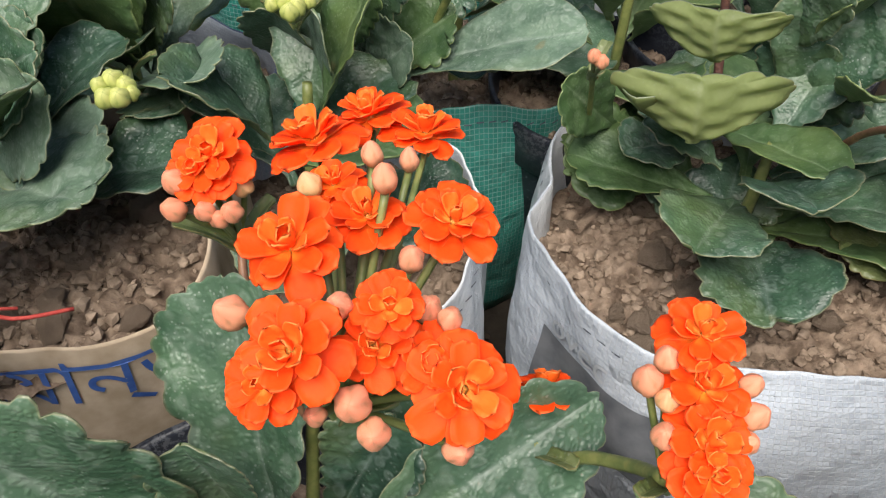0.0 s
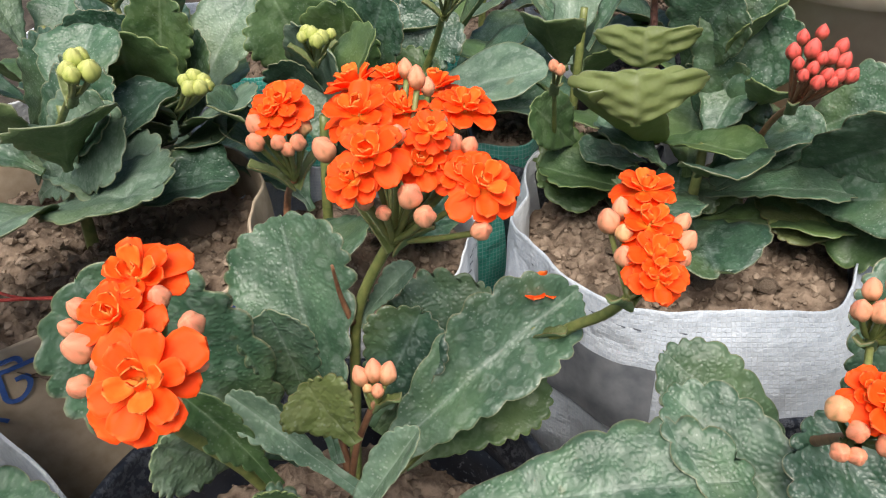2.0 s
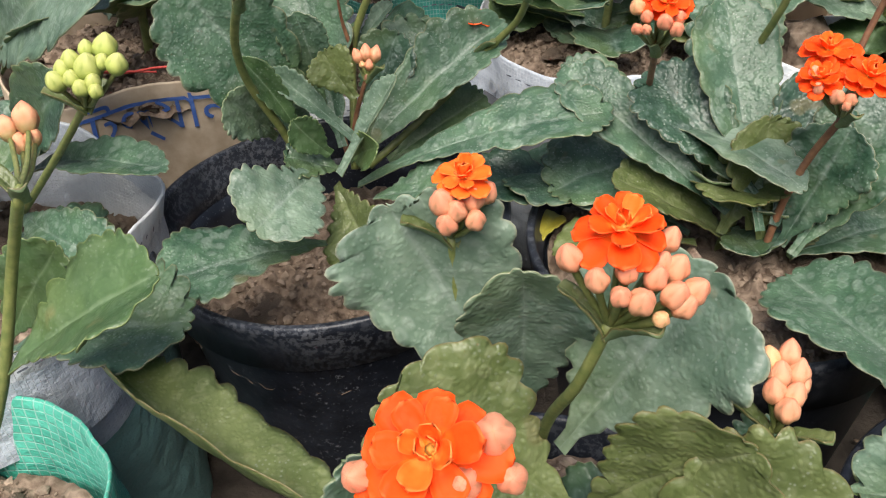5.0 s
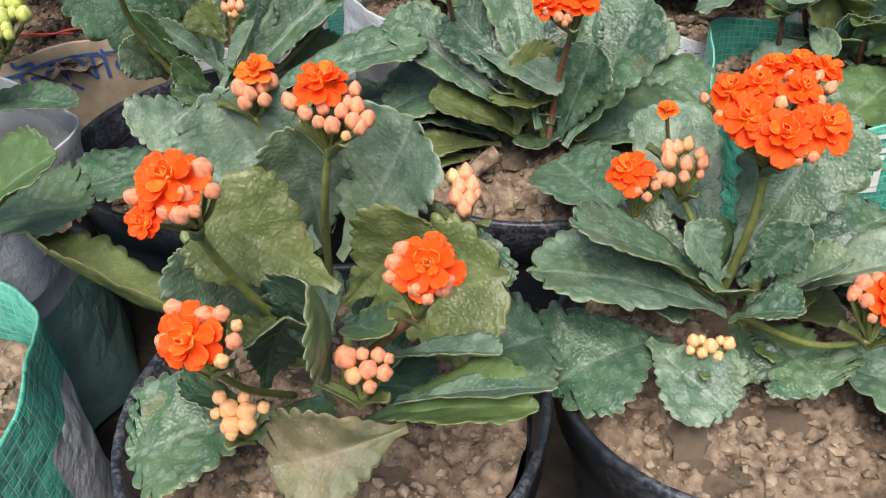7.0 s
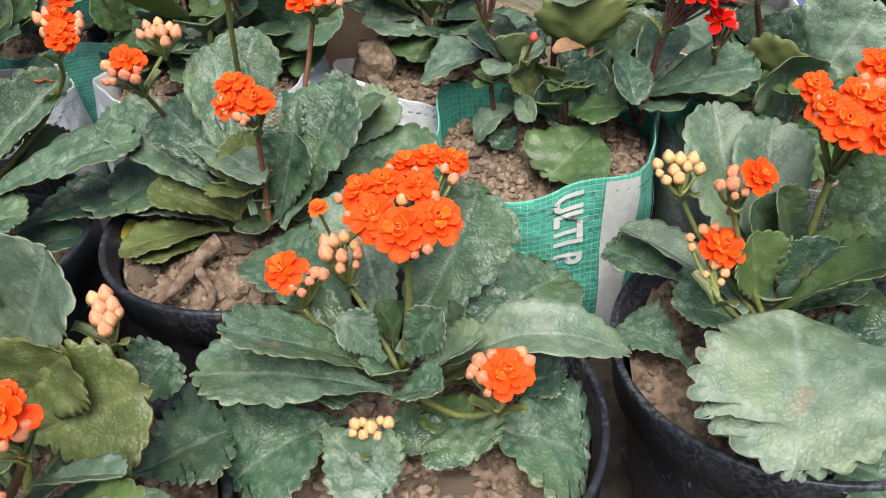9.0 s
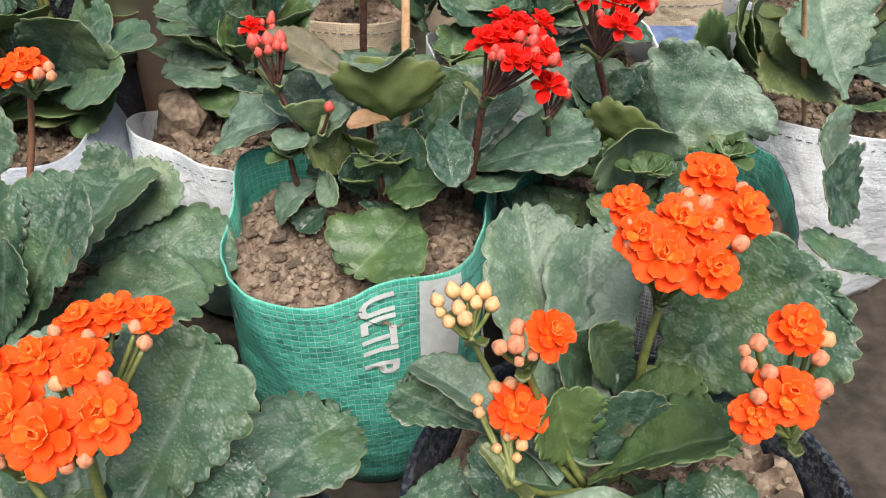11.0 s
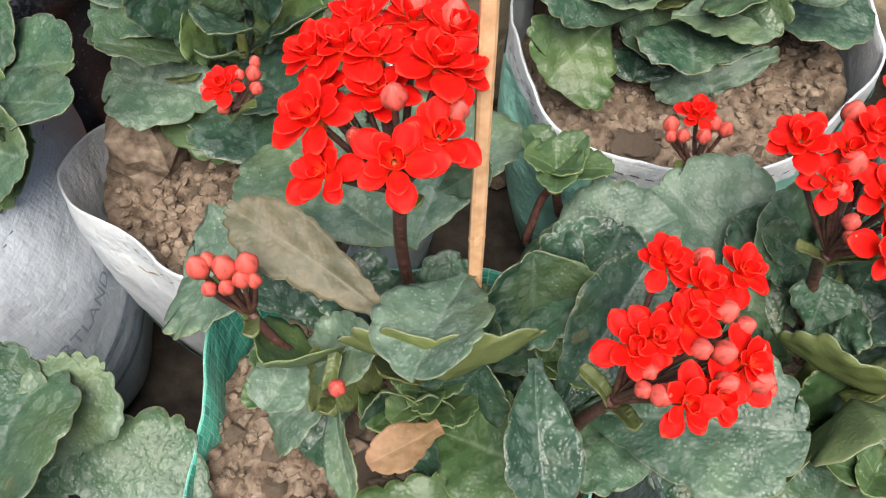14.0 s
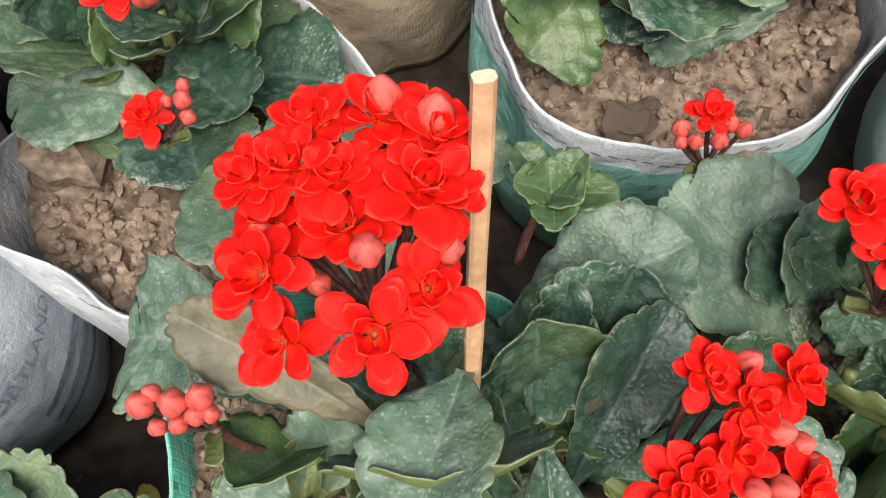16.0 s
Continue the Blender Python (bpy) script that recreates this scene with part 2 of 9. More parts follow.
BUD = bud_material("bud_peach", (0.38, 0.20, 0.09), (0.78, 0.37, 0.21), (0.82, 0.25, 0.15))
BUD_PALE = bud_material("bud_cream", (0.40, 0.30, 0.11), (0.72, 0.42, 0.20), (0.76, 0.34, 0.18))
BUD_GREEN = bud_material("bud_yellow_green", (0.20, 0.28, 0.05), (0.40, 0.46, 0.11), (0.50, 0.50, 0.18))
BUD_RED = bud_material("bud_red", (0.14, 0.060, 0.030), (0.60, 0.080, 0.062), (0.70, 0.12, 0.095))
def black_plastic(name="black_plastic", dust=0.5, low=0.60):
    """Black plastic with splashes of dried mud and dust."""
    m, n, l, b = mat(name, 0.38, 0.3)
    vec, rnd, tc = coords(n, l)
    base = ramp(n, l, noise_node(n, l, vec, 60, 4), [(0.35, (0.009, 0.011, 0.016)), (0.75, (0.026, 0.031, 0.042))])
    speck = ramp(n, l, noise_node(n, l, vec, 420, 3, 0.7), [(low, (0, 0, 0)), (low + 0.08, (1, 1, 1))])
    where = ramp(n, l, noise_node(n, l, vec, 22, 3), [(0.34, (0, 0, 0)), (0.58, (1, 1, 1))])
    d = maths(n, l, "MULTIPLY", maths(n, l, "MULTIPLY", speck, where), dust)
    l.new(mix(n, l, d, base, (0.27, 0.28, 0.30)), b.inputs["Base Color"])
    l.new(maths(n, l, "ADD", maths(n, l, "MULTIPLY", d, 0.6), 0.33), b.inputs["Roughness"])
    bump(n, l, b, noise_node(n, l, vec, 200, 3), 0.2, 0.0006)
    return m


STEM = plain("stem_green", (0.11, 0.14, 0.04), (0.22, 0.23, 0.075), 300, 0.45)
STEM_BROWN = plain("stem_reddish_brown", (0.16, 0.07, 0.04), (0.28, 0.14, 0.07), 300, 0.5)
STEM_DARK = plain("stem_dark_maroon", (0.055, 0.022, 0.020), (0.14, 0.065, 0.045), 420, 0.5, 0.8, 0.0012)
DEAD = plain("dead_wood", (0.10, 0.065, 0.045), (0.30, 0.23, 0.18), 220, 0.9, 0.9, 0.003, 0.2, 6)
BLACK = black_plastic()
BLACK_DUSTY = black_plastic("dusty_black_plastic", 0.25, 0.48)
SOIL = plain("dry_soil", (0.085, 0.060, 0.043), (0.32, 0.245, 0.185), 150, 0.95, 0.9, 0.003, 0.15, 8)
SOIL_DARK = plain("darker_soil", (0.055, 0.040, 0.030), (0.18, 0.13, 0.095), 120, 0.9, 0.9, 0.003, 0.2, 8)
STONE = plain("clod", (0.11, 0.080, 0.058), (0.37, 0.290, 0.220), 160, 0.95, 0.8, 0.002, 0.15, 8)
# dark earth, its colour lowered further to deepen the shade between the pots
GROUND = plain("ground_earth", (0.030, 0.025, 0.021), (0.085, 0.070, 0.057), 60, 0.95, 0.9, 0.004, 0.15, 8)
BAMBOO = plain("bamboo_wood", (0.42, 0.24, 0.12), (0.62, 0.40, 0.23), 260, 0.6, 0.3, 0.0006)
BAMBOO_END = plain("bamboo_cut", (0.62, 0.46, 0.30), (0.74, 0.58, 0.40), 500, 0.8)
CLAY = plain("clay", (0.64, 0.52, 0.37), (0.78, 0.67, 0.51), 45, 0.85, 0.4, 0.001)
THREAD = plain("thread", (0.09, 0.10, 0.13), (0.16, 0.17, 0.20), 500, 0.8)
RED_THREAD = plain("red_thread", (0.45, 0.05, 0.04), (0.6, 0.10, 0.08), 500, 0.8)


def weave_material(name, main, second, stripes=0.5, rough=0.42, cells=150.0, dirt=(0.20, 0.17, 0.13)):
    """Woven plastic tape: UV runs in metres round and up the sack."""
    m, n, l, b = mat(name, rough, 0.45)
    vec, rnd, tc = coords(n, l)
    mp = n.new("ShaderNodeMapping")
    l.new(tc.outputs["UV"], mp.inputs["Vector"])
    mp.inputs["Scale"].default_value = (cells * 2.4, cells * 2.4, 1)
    br = n.new("ShaderNodeTexBrick")
    br.offset, br.squash = 0.0, 1.0
    br.inputs["Scale"].default_value = 1.0
    br.inputs["Mortar Size"].default_value = 0.09
    br.inputs["Mortar Smooth"].default_value = 0.6
    br.inputs["Brick Width"].default_value = 1.0
    br.inputs["Row Height"].default_value = 1.0
    br.inputs["Color1"].default_value = (*main, 1)
    br.inputs["Color2"].default_value = (*second, 1)
    br.inputs["Mortar"].default_value = (*[0.72 * c + 0.18 for c in second], 1)
    l.new(mp.outputs[0], br.inputs["Vector"])
    stain = ramp(n, l, noise_node(n, l, vec, 14, 5), [(0.48, (0, 0, 0)), (0.75, (1, 1, 1))])
    col = mix(n, l, maths(n, l, "MULTIPLY", stain, stripes), br.outputs["Color"], dirt)
    l.new(col, b.inputs["Base Color"])
    crease = noise_node(n, l, vec, 26, 6, 0.6)
    ridge = maths(n, l, "ABSOLUTE", maths(n, l, "SUBTRACT", noise_node(n, l, vec, 17, 3, 0.5), 0.5))
    fold = ramp(n, l, ridge, [(0.0, (0, 0, 0)), (0.07, (1, 1, 1))])
    h = maths(n, l, "ADD", maths(n, l, "MULTIPLY", br.outputs["Fac"], -0.10), maths(n, l, "ADD", crease, maths(n, l, "MULTIPLY", fold, 0.10)))
    bump(n, l, b, h, 0.6, 0.012)
    return m


SACK_GREEN = weave_material("green_woven_sack", (0.045, 0.36, 0.26), (0.08, 0.44, 0.33), 0.2, 0.42, 105.0)
SACK_TEAL = weave_material("teal_woven_sack", (0.022, 0.22, 0.18), (0.035, 0.27, 0.22), 0.3)
SACK_WHITE = weave_material("white_woven_sack", (0.62, 0.66, 0.70), (0.68, 0.72, 0.75), 0.32, 0.45, 220)
SACK_GREY = weave_material("grey_blue_sack", (0.41, 0.46, 0.53), (0.47, 0.52, 0.58), 0.3, 0.42, 220)
SACK_MESH = weave_material("dark_mesh_sack", (0.05, 0.06, 0.065), (0.11, 0.13, 0.14), 0.3, 0.5, 200)
SACK_BLUE = weave_material("blue_sack", (0.03, 0.12, 0.42), (0.05, 0.16, 0.5), 0.2)
SACK_NAVY = weave_material("dark_blue_sack", (0.04, 0.06, 0.11), (0.06, 0.08, 0.14), 0.2)
SACK_TAN = weave_material("tan_cloth_sack", (0.42, 0.33, 0.22), (0.50, 0.40, 0.28), 0.3, 0.8, 260)
PAPER = plain("brown_paper", (0.34, 0.27, 0.19), (0.50, 0.41, 0.31), 90, 0.8, 0.4, 0.001, 0.2, 5)
PRINT_WHITE = plain("white_print", (0.58, 0.62, 0.62), (0.72, 0.74, 0.73), 200, 0.5)
PRINT_BLUE = plain("blue_print", (0.03, 0.08, 0.28), (0.06, 0.13, 0.36), 300, 0.5)
PRINT_NAVY = plain("navy_print", (0.13, 0.16, 0.22), (0.28, 0.32, 0.38), 300, 0.55)
PRINT_DARK = plain("dark_print", (0.10, 0.11, 0.125), (0.20, 0.21, 0.225), 90, 0.6)
PRINT_GREY = plain("grey_print", (0.36, 0.39, 0.42), (0.52, 0.55, 0.58), 200, 0.6)


# ---- builders ----
def mesh_of(name, verts, faces, mats, uv=None, face_mats=None, smooth=True):
    me = bpy.data.meshes.new(name)
    me.from_pydata([tuple(v) for v in verts], [], faces)
    for k in mats:
        me.materials.append(k)
    if smooth:
        me.polygons.foreach_set("use_smooth", [True] * len(faces))
    if face_mats is not None:
        me.polygons.foreach_set("material_index", face_mats)
    if uv is not None:
        layer = me.uv_layers.new(name="UVMap")
        idx = np.empty(len(me.loops), dtype=np.int32)
        me.loops.foreach_get("vertex_index", idx)
        layer.data.foreach_set("uv", np.asarray(uv, dtype=np.float32)[idx].ravel())
    me.update()
    return me


def thing(name, at, label, category, group="", kind=""):
    e = new(name)
    e.empty_display_size = 0.02
    e.location = at
    return tagged(e, label, category, group, kind)


def part(name, me, parent, m=None, label=""):
    """A mesh as a part; the mesh is in world places unless a matrix is given."""
    ob = new(name, me)
    ob.parent = parent
    up = Matrix.Identity(4)
    p = parent
    while p is not None:
        up = p.matrix_basis @ up
        p = p.parent
    ob.matrix_basis = up.inverted() @ (m if m is not None else Matrix.Identity(4))
    if label:
        ob["label"] = label
    return ob


def grid_faces(rows, cols, close=False, flip=False, start=0):
    f = []
    for i in range(rows - 1):
        for j in range(cols if close else cols - 1):
            a, b = start + i * cols + j, start + i * cols + (j + 1) % cols
            c, d = b + cols, a + cols
            f.append((a, d, c, b) if flip else (a, b, c, d))
    return f


LEAF_RNG = random.Random(5)


def leaf(plant, base, tip, width, face=(0, 0, 1), bend=0.10, cup=0.12, mats=None, lobes=10, wave=0.03, roll=0.0, depth=0.068,
         fine=1, name="leaf", broad=1.72, label=""):
    """A scalloped, fleshy leaf from its foot at base to tip; face: the way its upper side looks; bend: how far the middle stands off
    the straight line (along face); cup: how far the margins stand up; roll: how far the tip curls over."""
    rg = LEAF_RNG
    base, tip, face = Vector(base), Vector(tip), Vector(face)
    y = tip - base
    length = y.length
    y = y / length
    z = (face - y * face.dot(y)).normalized()
    x = y.cross(z)
    ns, nr = (30, 5) if fine == 0 else (78, 7)
    turn, lean, side_bow = rg.uniform(-0.16, 0.16), rg.uniform(-0.10, 0.10), rg.uniform(-0.035, 0.035)
    ph, ph2 = rg.uniform(0, 6.28), rg.uniform(0, 6.28)
    q = broad + rg.uniform(-0.08, 0.08)
    pts, uv = [], []
    s = np.linspace(0, 1, ns)
    half = {}
    for side in (-1, 1):
        my = length * (1 - np.cos(np.pi * s)) / 2
        mx = width / 2 * np.maximum(np.sin(np.pi * s**q), 0) ** 1.3
        mx = np.maximum(mx, np.minimum(0.0022, 0.0022 * (1 - s) * 12))
        n = lobes + rg.choice((0, 1, 2))
        jit = 0.22 * np.sin(s * 11 + rg.uniform(0, 6)) + 0.14 * np.sin(s * 27 + rg.uniform(0, 6))
        big = 1.05 + 0.38 * np.sin(s * 8 + rg.uniform(0, 6)) + 0.22 * np.sin(s * 19 + rg.uniform(0, 6))
        b = np.abs(np.sin(np.pi * (n * np.clip((s - 0.22) / 0.78, 0, 1) + jit))) ** 0.55
        mx = mx * (1 + 0.045 * np.sin(s * 7 + rg.uniform(0, 6)) + 0.03 * np.sin(s * 15 + rg.uniform(0, 6)))
        fade = np.clip((s - 0.24) / 0.12, 0, 1)
        tx, ty = np.gradient(mx), np.gradient(my)
        tl = np.hypot(tx, ty) + 1e-9
        dis = depth * width * big * (b - 0.62) * fade
        ox = mx + dis * ty / tl
        oy = my - dis * tx / tl
        half[side] = (np.maximum(ox, 0.0), oy)
    cols = 2 * nr - 1
    for i in range(ns):
        rib = min(length * (1 - math.cos(math.pi * s[i])) / 2 * 0.97, length * 0.965)
        for j in range(cols):
            k = j - (nr - 1)
            side = -1 if k < 0 else 1
            r = abs(k) / (nr - 1)
            ox, oy = half[side][0][i], half[side][1][i]
            px = side * ox * r
            py = rib + (oy - rib) * r**1.3
            v = py / length
            off = bend * length * 4 * v * (1 - v) + (cup + 0.05) * width * (abs(px) / (width / 2)) ** 1.25 * min(1, 3 * v)
            off += wave * width * (math.sin(v * 9 + ph + side * 0.9) + 0.7 * math.sin(v * 21 + ph2 + side * 1.7)) * (abs(px) / (width / 2)) ** 2
            off += (turn * (v - 0.3) + lean * v) * px
            off += 0.016 * width * math.sin(v * 23 + ph2) * math.sin(px / width * 17 + ph)
            off += 0.05 * width * (min(1, r * 5) - 1) * min(1, 4 * v) * (1 - v)
            if roll:
                off -= roll * length * max(0.0, v - 0.55) ** 2 * 2.2
            pts.append(base + x * (px + side_bow * length * 4 * v * (1 - v)) + y * py + z * off)
            uv.append((r, v))
    th = 0.0011 + 0.006 * width
    low = []
    for i in range(ns):
        for j in range(cols):
            r = uv[i * cols + j][0]
            e = 0.35 + 0.65 * (1 - r**4)
            low.append(pts[i * cols + j] - z * th * e)
    m = ns * cols
    faces = grid_faces(ns, cols)
    mi = [0] * len(faces)
    under = grid_faces(ns, cols, flip=True, start=m)
    faces += under
    mi += [1] * len(under)
    for i in range(ns - 1):
        a, d = i * cols, (i + 1) * cols
        faces += [(a, d, d + m, a + m), (a + cols - 1, a + cols - 1 + m, d + cols - 1 + m, d + cols - 1)]
        mi += [0, 0]
    o = plant.location
    me = mesh_of(name, [p - o for p in pts + low], faces, list(mats or (LEAF, LEAF_UNDER)), uv + uv, mi)
    ob = new(name, me)
    ob.parent = plant
    if label:
        ob["label"] = label
    return ob


def tube(points, radii, sides=8):
    """Verts, faces and uv of a tapered tube along points, smoothed."""
    P = [Vector(p) for p in points]
    if len(P) > 2:
        fine_p, fine_r = [], []
        for k in range(len(P) - 1):
            a, b, c, d = P[max(k - 1, 0)], P[k], P[k + 1], P[min(k + 2, len(P) - 1)]
            for u in (0, 0.25, 0.5, 0.75):
                fine_p.append(0.5 * (2 * b + (c - a) * u + (2 * a - 5 * b + 4 * c - d) * u * u + (3 * b - a - 3 * c + d) * u**3))
                fine_r.append(radii[k] * (1 - u) + radii[k + 1] * u)
        P, radii = fine_p + [P[-1]], fine_r + [radii[-1]]
    v, uv = [], []
    for k, p in enumerate(P):
        t = (P[min(k + 1, len(P) - 1)] - P[max(k - 1, 0)]).normalized()
        a = t.orthogonal().normalized() if k == 0 else (a - t * a.dot(t)).normalized()
        b = t.cross(a)
        for j in range(sides):
            w = 2 * math.pi * j / sides
            v.append(p + (a * math.cos(w) + b * math.sin(w)) * radii[k])
            uv.append((j / sides, k / len(P)))
    f = grid_faces(len(P), sides, close=True)
    f.append(tuple(range(sides))[::-1])
    f.append(tuple(range(len(v) - sides, len(v))))
    return v, f, uv


def stem(plant, points, r0, r1, m=None, name="stem"):
    n = len(points)
    v, f, uv = tube(points, [r0 + (r1 - r0) * k / (n - 1) for k in range(n)])
    o = plant.location
    ob = new(name, mesh_of(name, [p - o for p in v], f, [m or STEM], uv))
    ob.parent = plant
    return ob


def petal_mesh(name, length, width, cup, curl, pointed, m):
    ns, nr = 9, 3
    pts, uv = [], []
    for i in range(ns):
        s = i / (ns - 1)
        y = length * (1 - math.cos(math.pi * s)) / 2
        t = y / length
        x = width / 2 * (max(math.sin(math.pi * t**1.45), 0) ** 0.72 if pointed and t < 1 else max(math.sin(math.pi * s**1.5), 0) ** 0.8)
        x = max(x, 0.0006 if s < 0.9 else 0)
        for j in range(2 * nr - 1):
            k = (j - nr + 1) / (nr - 1)
            yy = y - (0 if pointed else 0.04 * length * abs(k) ** 2 * (1 if s > 0.8 else 0))
            v = y / length
            z = cup * width * abs(k) ** 2 * (x / (width / 2)) - curl * length * v * v + 0.00025 * math.sin(9 * v + 3 * k)
            pts.append(Vector((k * x, yy, z)))
            uv.append((abs(k), v))
    cols = 2 * nr - 1
    n = len(pts)
    pts += [p - Vector((0, 0, 0.00035)) for p in pts]
    f = grid_faces(ns, cols) + grid_faces(ns, cols, flip=True, start=n)
    for i in range(ns - 1):
        a, d = i * cols, (i + 1) * cols
        f += [(a, d, d + n, a + n), (a + cols - 1, a + cols - 1 + n, d + cols - 1 + n, d + cols - 1)]
    return mesh_of(name, pts, f, [m], uv + uv)


def bud_mesh(name, m, long=1.25):
    """A closed bud of unit width on z, with four seams."""
    v, uv, rows, cols = [], [], 10, 20
    for i in range(rows):
        s = i / (rows - 1)
        r = 0.5 * max(math.sin(math.pi * min(s * 0.90 + 0.08, 1) ** 0.92), 0.03) ** 0.80
        for j in range(cols):
            w = 2 * math.pi * j / cols
            seam = abs(math.sin(2 * w + 1.9 * s)) ** 0.7
            v.append(Vector((math.cos(w), math.sin(w), 0)) * r * (0.83 + 0.17 * seam) * (1 + 0.04 * math.sin(5 * w + 9 * s)) + Vector((0, 0, long * s)))
            uv.append((seam, s))
    f = grid_faces(rows, cols, close=True)
    f.append(tuple(range(cols))[::-1])
    f.append(tuple(range((rows - 1) * cols, rows * cols)))
    return mesh_of(name, v, f, [m], uv)


KINDS = {}
for key, pm, pt in (("orange", PETAL, False), ("red", PETAL_RED, True), ("pale", PETAL_PALE, False)):
    KINDS[key] = [petal_mesh("petal", 0.0106, 0.0074, 0.12, 0.10, pt, pm), petal_mesh("petal", 0.0088, 0.0060, 0.18, -0.04, pt, pm),
                  petal_mesh("petal", 0.0064, 0.0046, 0.28, -0.20, pt, pm if key == "red" else PETAL_PALE), petal_mesh("petal", 0.0046, 0.0038, 0.40, -0.40, pt, PETAL_PALE)]
BUDS = {"peach": bud_mesh("bud", BUD, 1.42), "cream": bud_mesh("bud", BUD_PALE, 1.15), "green": bud_mesh("bud", BUD_GREEN, 1.2), "red": bud_mesh("bud", BUD_RED, 1.35)}
CENTRE = bud_mesh("floret", plain("floret_throat", (0.62, 0.30, 0.05), (0.80, 0.48, 0.10), 600, 0.5), 2.2)
CENTRE_RED = bud_mesh("floret", plain("red_floret_throat", (0.34, 0.05, 0.015), (0.62, 0.13, 0.03), 600, 0.5), 2.0)
FLO = random.Random(11)


def axis_pose(at, direction, spin=0.0, size=1.0):
    q = Vector(direction).normalized().to_track_quat("Z", "Y")
    return Matrix.Translation(at) @ q.to_matrix().to_4x4() @ Matrix.Rotation(spin, 4, "Z") @ Matrix.Scale(size, 4)


def floret(plant, at, direction, size=1.0, kind="orange", openness=1.0):
    """A double flower: a throat with three whorls of petals round it."""
    d = Vector(direction).normalized()
    m = axis_pose(Vector(at), d, FLO.uniform(0, 6.28), size)
    body = part("floret", CENTRE_RED if kind == "red" else CENTRE, plant, m @ Matrix.Translation((0, 0, -0.0062)) @ Matrix.Diagonal((0.0034, 0.0034, 0.0034, 1)))
    red = kind == "red"
    whorls = ((0, 5, 8, 0.0), (1, 5, 30, 0.0008), (2, 4, 58, 0.0012)) if red else ((0, 8, 0, -0.0006), (1, 6, 17, 0.0006), (2, 4, 40, 0.0013), (3, 2, 66, 0.0016))
    for w, n, tilt, lift in whorls:
        turn = FLO.uniform(0, 6.28)
        for k in range(n):
            a = turn + 2 * math.pi * k / n + FLO.uniform(-0.12, 0.12)
            e = tilt / openness**0.5 + (1 - openness) * 45 + FLO.uniform(-14, 14)
            sc = FLO.uniform(0.78, 1.12)
            pm = m @ Matrix.Translation((0, 0, lift)) @ Matrix.Rotation(a, 4, "Z") @ Matrix.Translation((0, 0.0009, 0)) @ Matrix.Rotation(radians(e), 4, "X") @ Matrix.Scale(sc, 4)
            part("petal", KINDS[kind][w], body, pm)
    return body


def bud(plant, at, direction, size=0.006, kind="peach"):
    """at: the middle of the bud."""
    d = Vector(direction).normalized()
    m = axis_pose(Vector(at) - d * size * 0.6, d, FLO.uniform(0, 6.28), size)
    return part("bud", BUDS[kind], plant, m)


class Head:
    """A flower head: florets and buds with stalks that meet at a node."""

    def __init__(self, plant, node, m=None, out=0.55):
        self.plant, self.node, self.m, self.out = plant, Vector(node), m or STEM, out
        turn = FLO.uniform(0, 6.28)
        for a in (turn, turn + 2.6):
            d = Vector((math.cos(a), math.sin(a), 0.55)) * FLO.uniform(0.008, 0.013)
            leaf(plant, self.node - Vector((0, 0, 0.003)), self.node + d, 0.0042, (-math.cos(a), -math.sin(a), 1.2), 0.05, 0.2,
                 (LEAF_OLIVE, LEAF_UNDER), lobes=2, depth=0.03, fine=0, name="bract")

    def _way(self, at, lean=(0, 0, 0)):
        d = (Vector(at) - self.node).normalized()
        return (d * self.out + Vector((0, 0, 1 - self.out)) + Vector(lean)).normalized()

    def _stalk(self, at, d, r):
        a = self.node + (Vector(at) - self.node) * 0.55 - d * 0.003
        v, f, uv = tube([self.node, a, Vector(at)], [r * 1.25, r, r], 6)
        o = self.plant.location
        ob = new("stalk", mesh_of("stalk", [p - o for p in v], f, [self.m], uv))
        ob.parent = self.plant

    def flower(self, at, size=1.0, lean=(0, 0, 0), kind="orange", openness=1.0):
        d = self._way(at, lean)
        floret(self.plant, at, d, size, kind, openness)
        self._stalk(Vector(at) - d * 0.004 * size, d, 0.0008)
        return self

    def bud(self, at, size=0.006, kind="peach", lean=(0, 0, 0)):
        d = self._way(at, lean)
        size *= FLO.uniform(0.86, 1.12)
        if kind == "peach" and FLO.random() < 0.12:
            kind = "cream"
        bud(self.plant, at, d, size, kind)
        self._stalk(Vector(at) - d * size * 0.5, d, 0.0008)
        return self


def lathe(profile, sides, at=(0, 0, 0), wobble=None):
    """Verts, faces and uv (metres) of a turned shape; wobble(angle, height share) gives a factor on the radius and a lift."""
    v, uv = [], []
    run = 0.0
    for i, (r, z) in enumerate(profile):
        if i:
            run += math.hypot(r - profile[i - 1][0], z - profile[i - 1][1])
        for j in range(sides):
            w = 2 * math.pi * j / sides
            k, dz = wobble(w, z) if wobble else (1, 0)
            v.append(Vector((at[0] + math.cos(w) * r * k, at[1] + math.sin(w) * r * k, at[2] + z + dz)))
            uv.append((w * 0.08, run))
    return v, grid_faces(len(profile), sides, close=True), uv


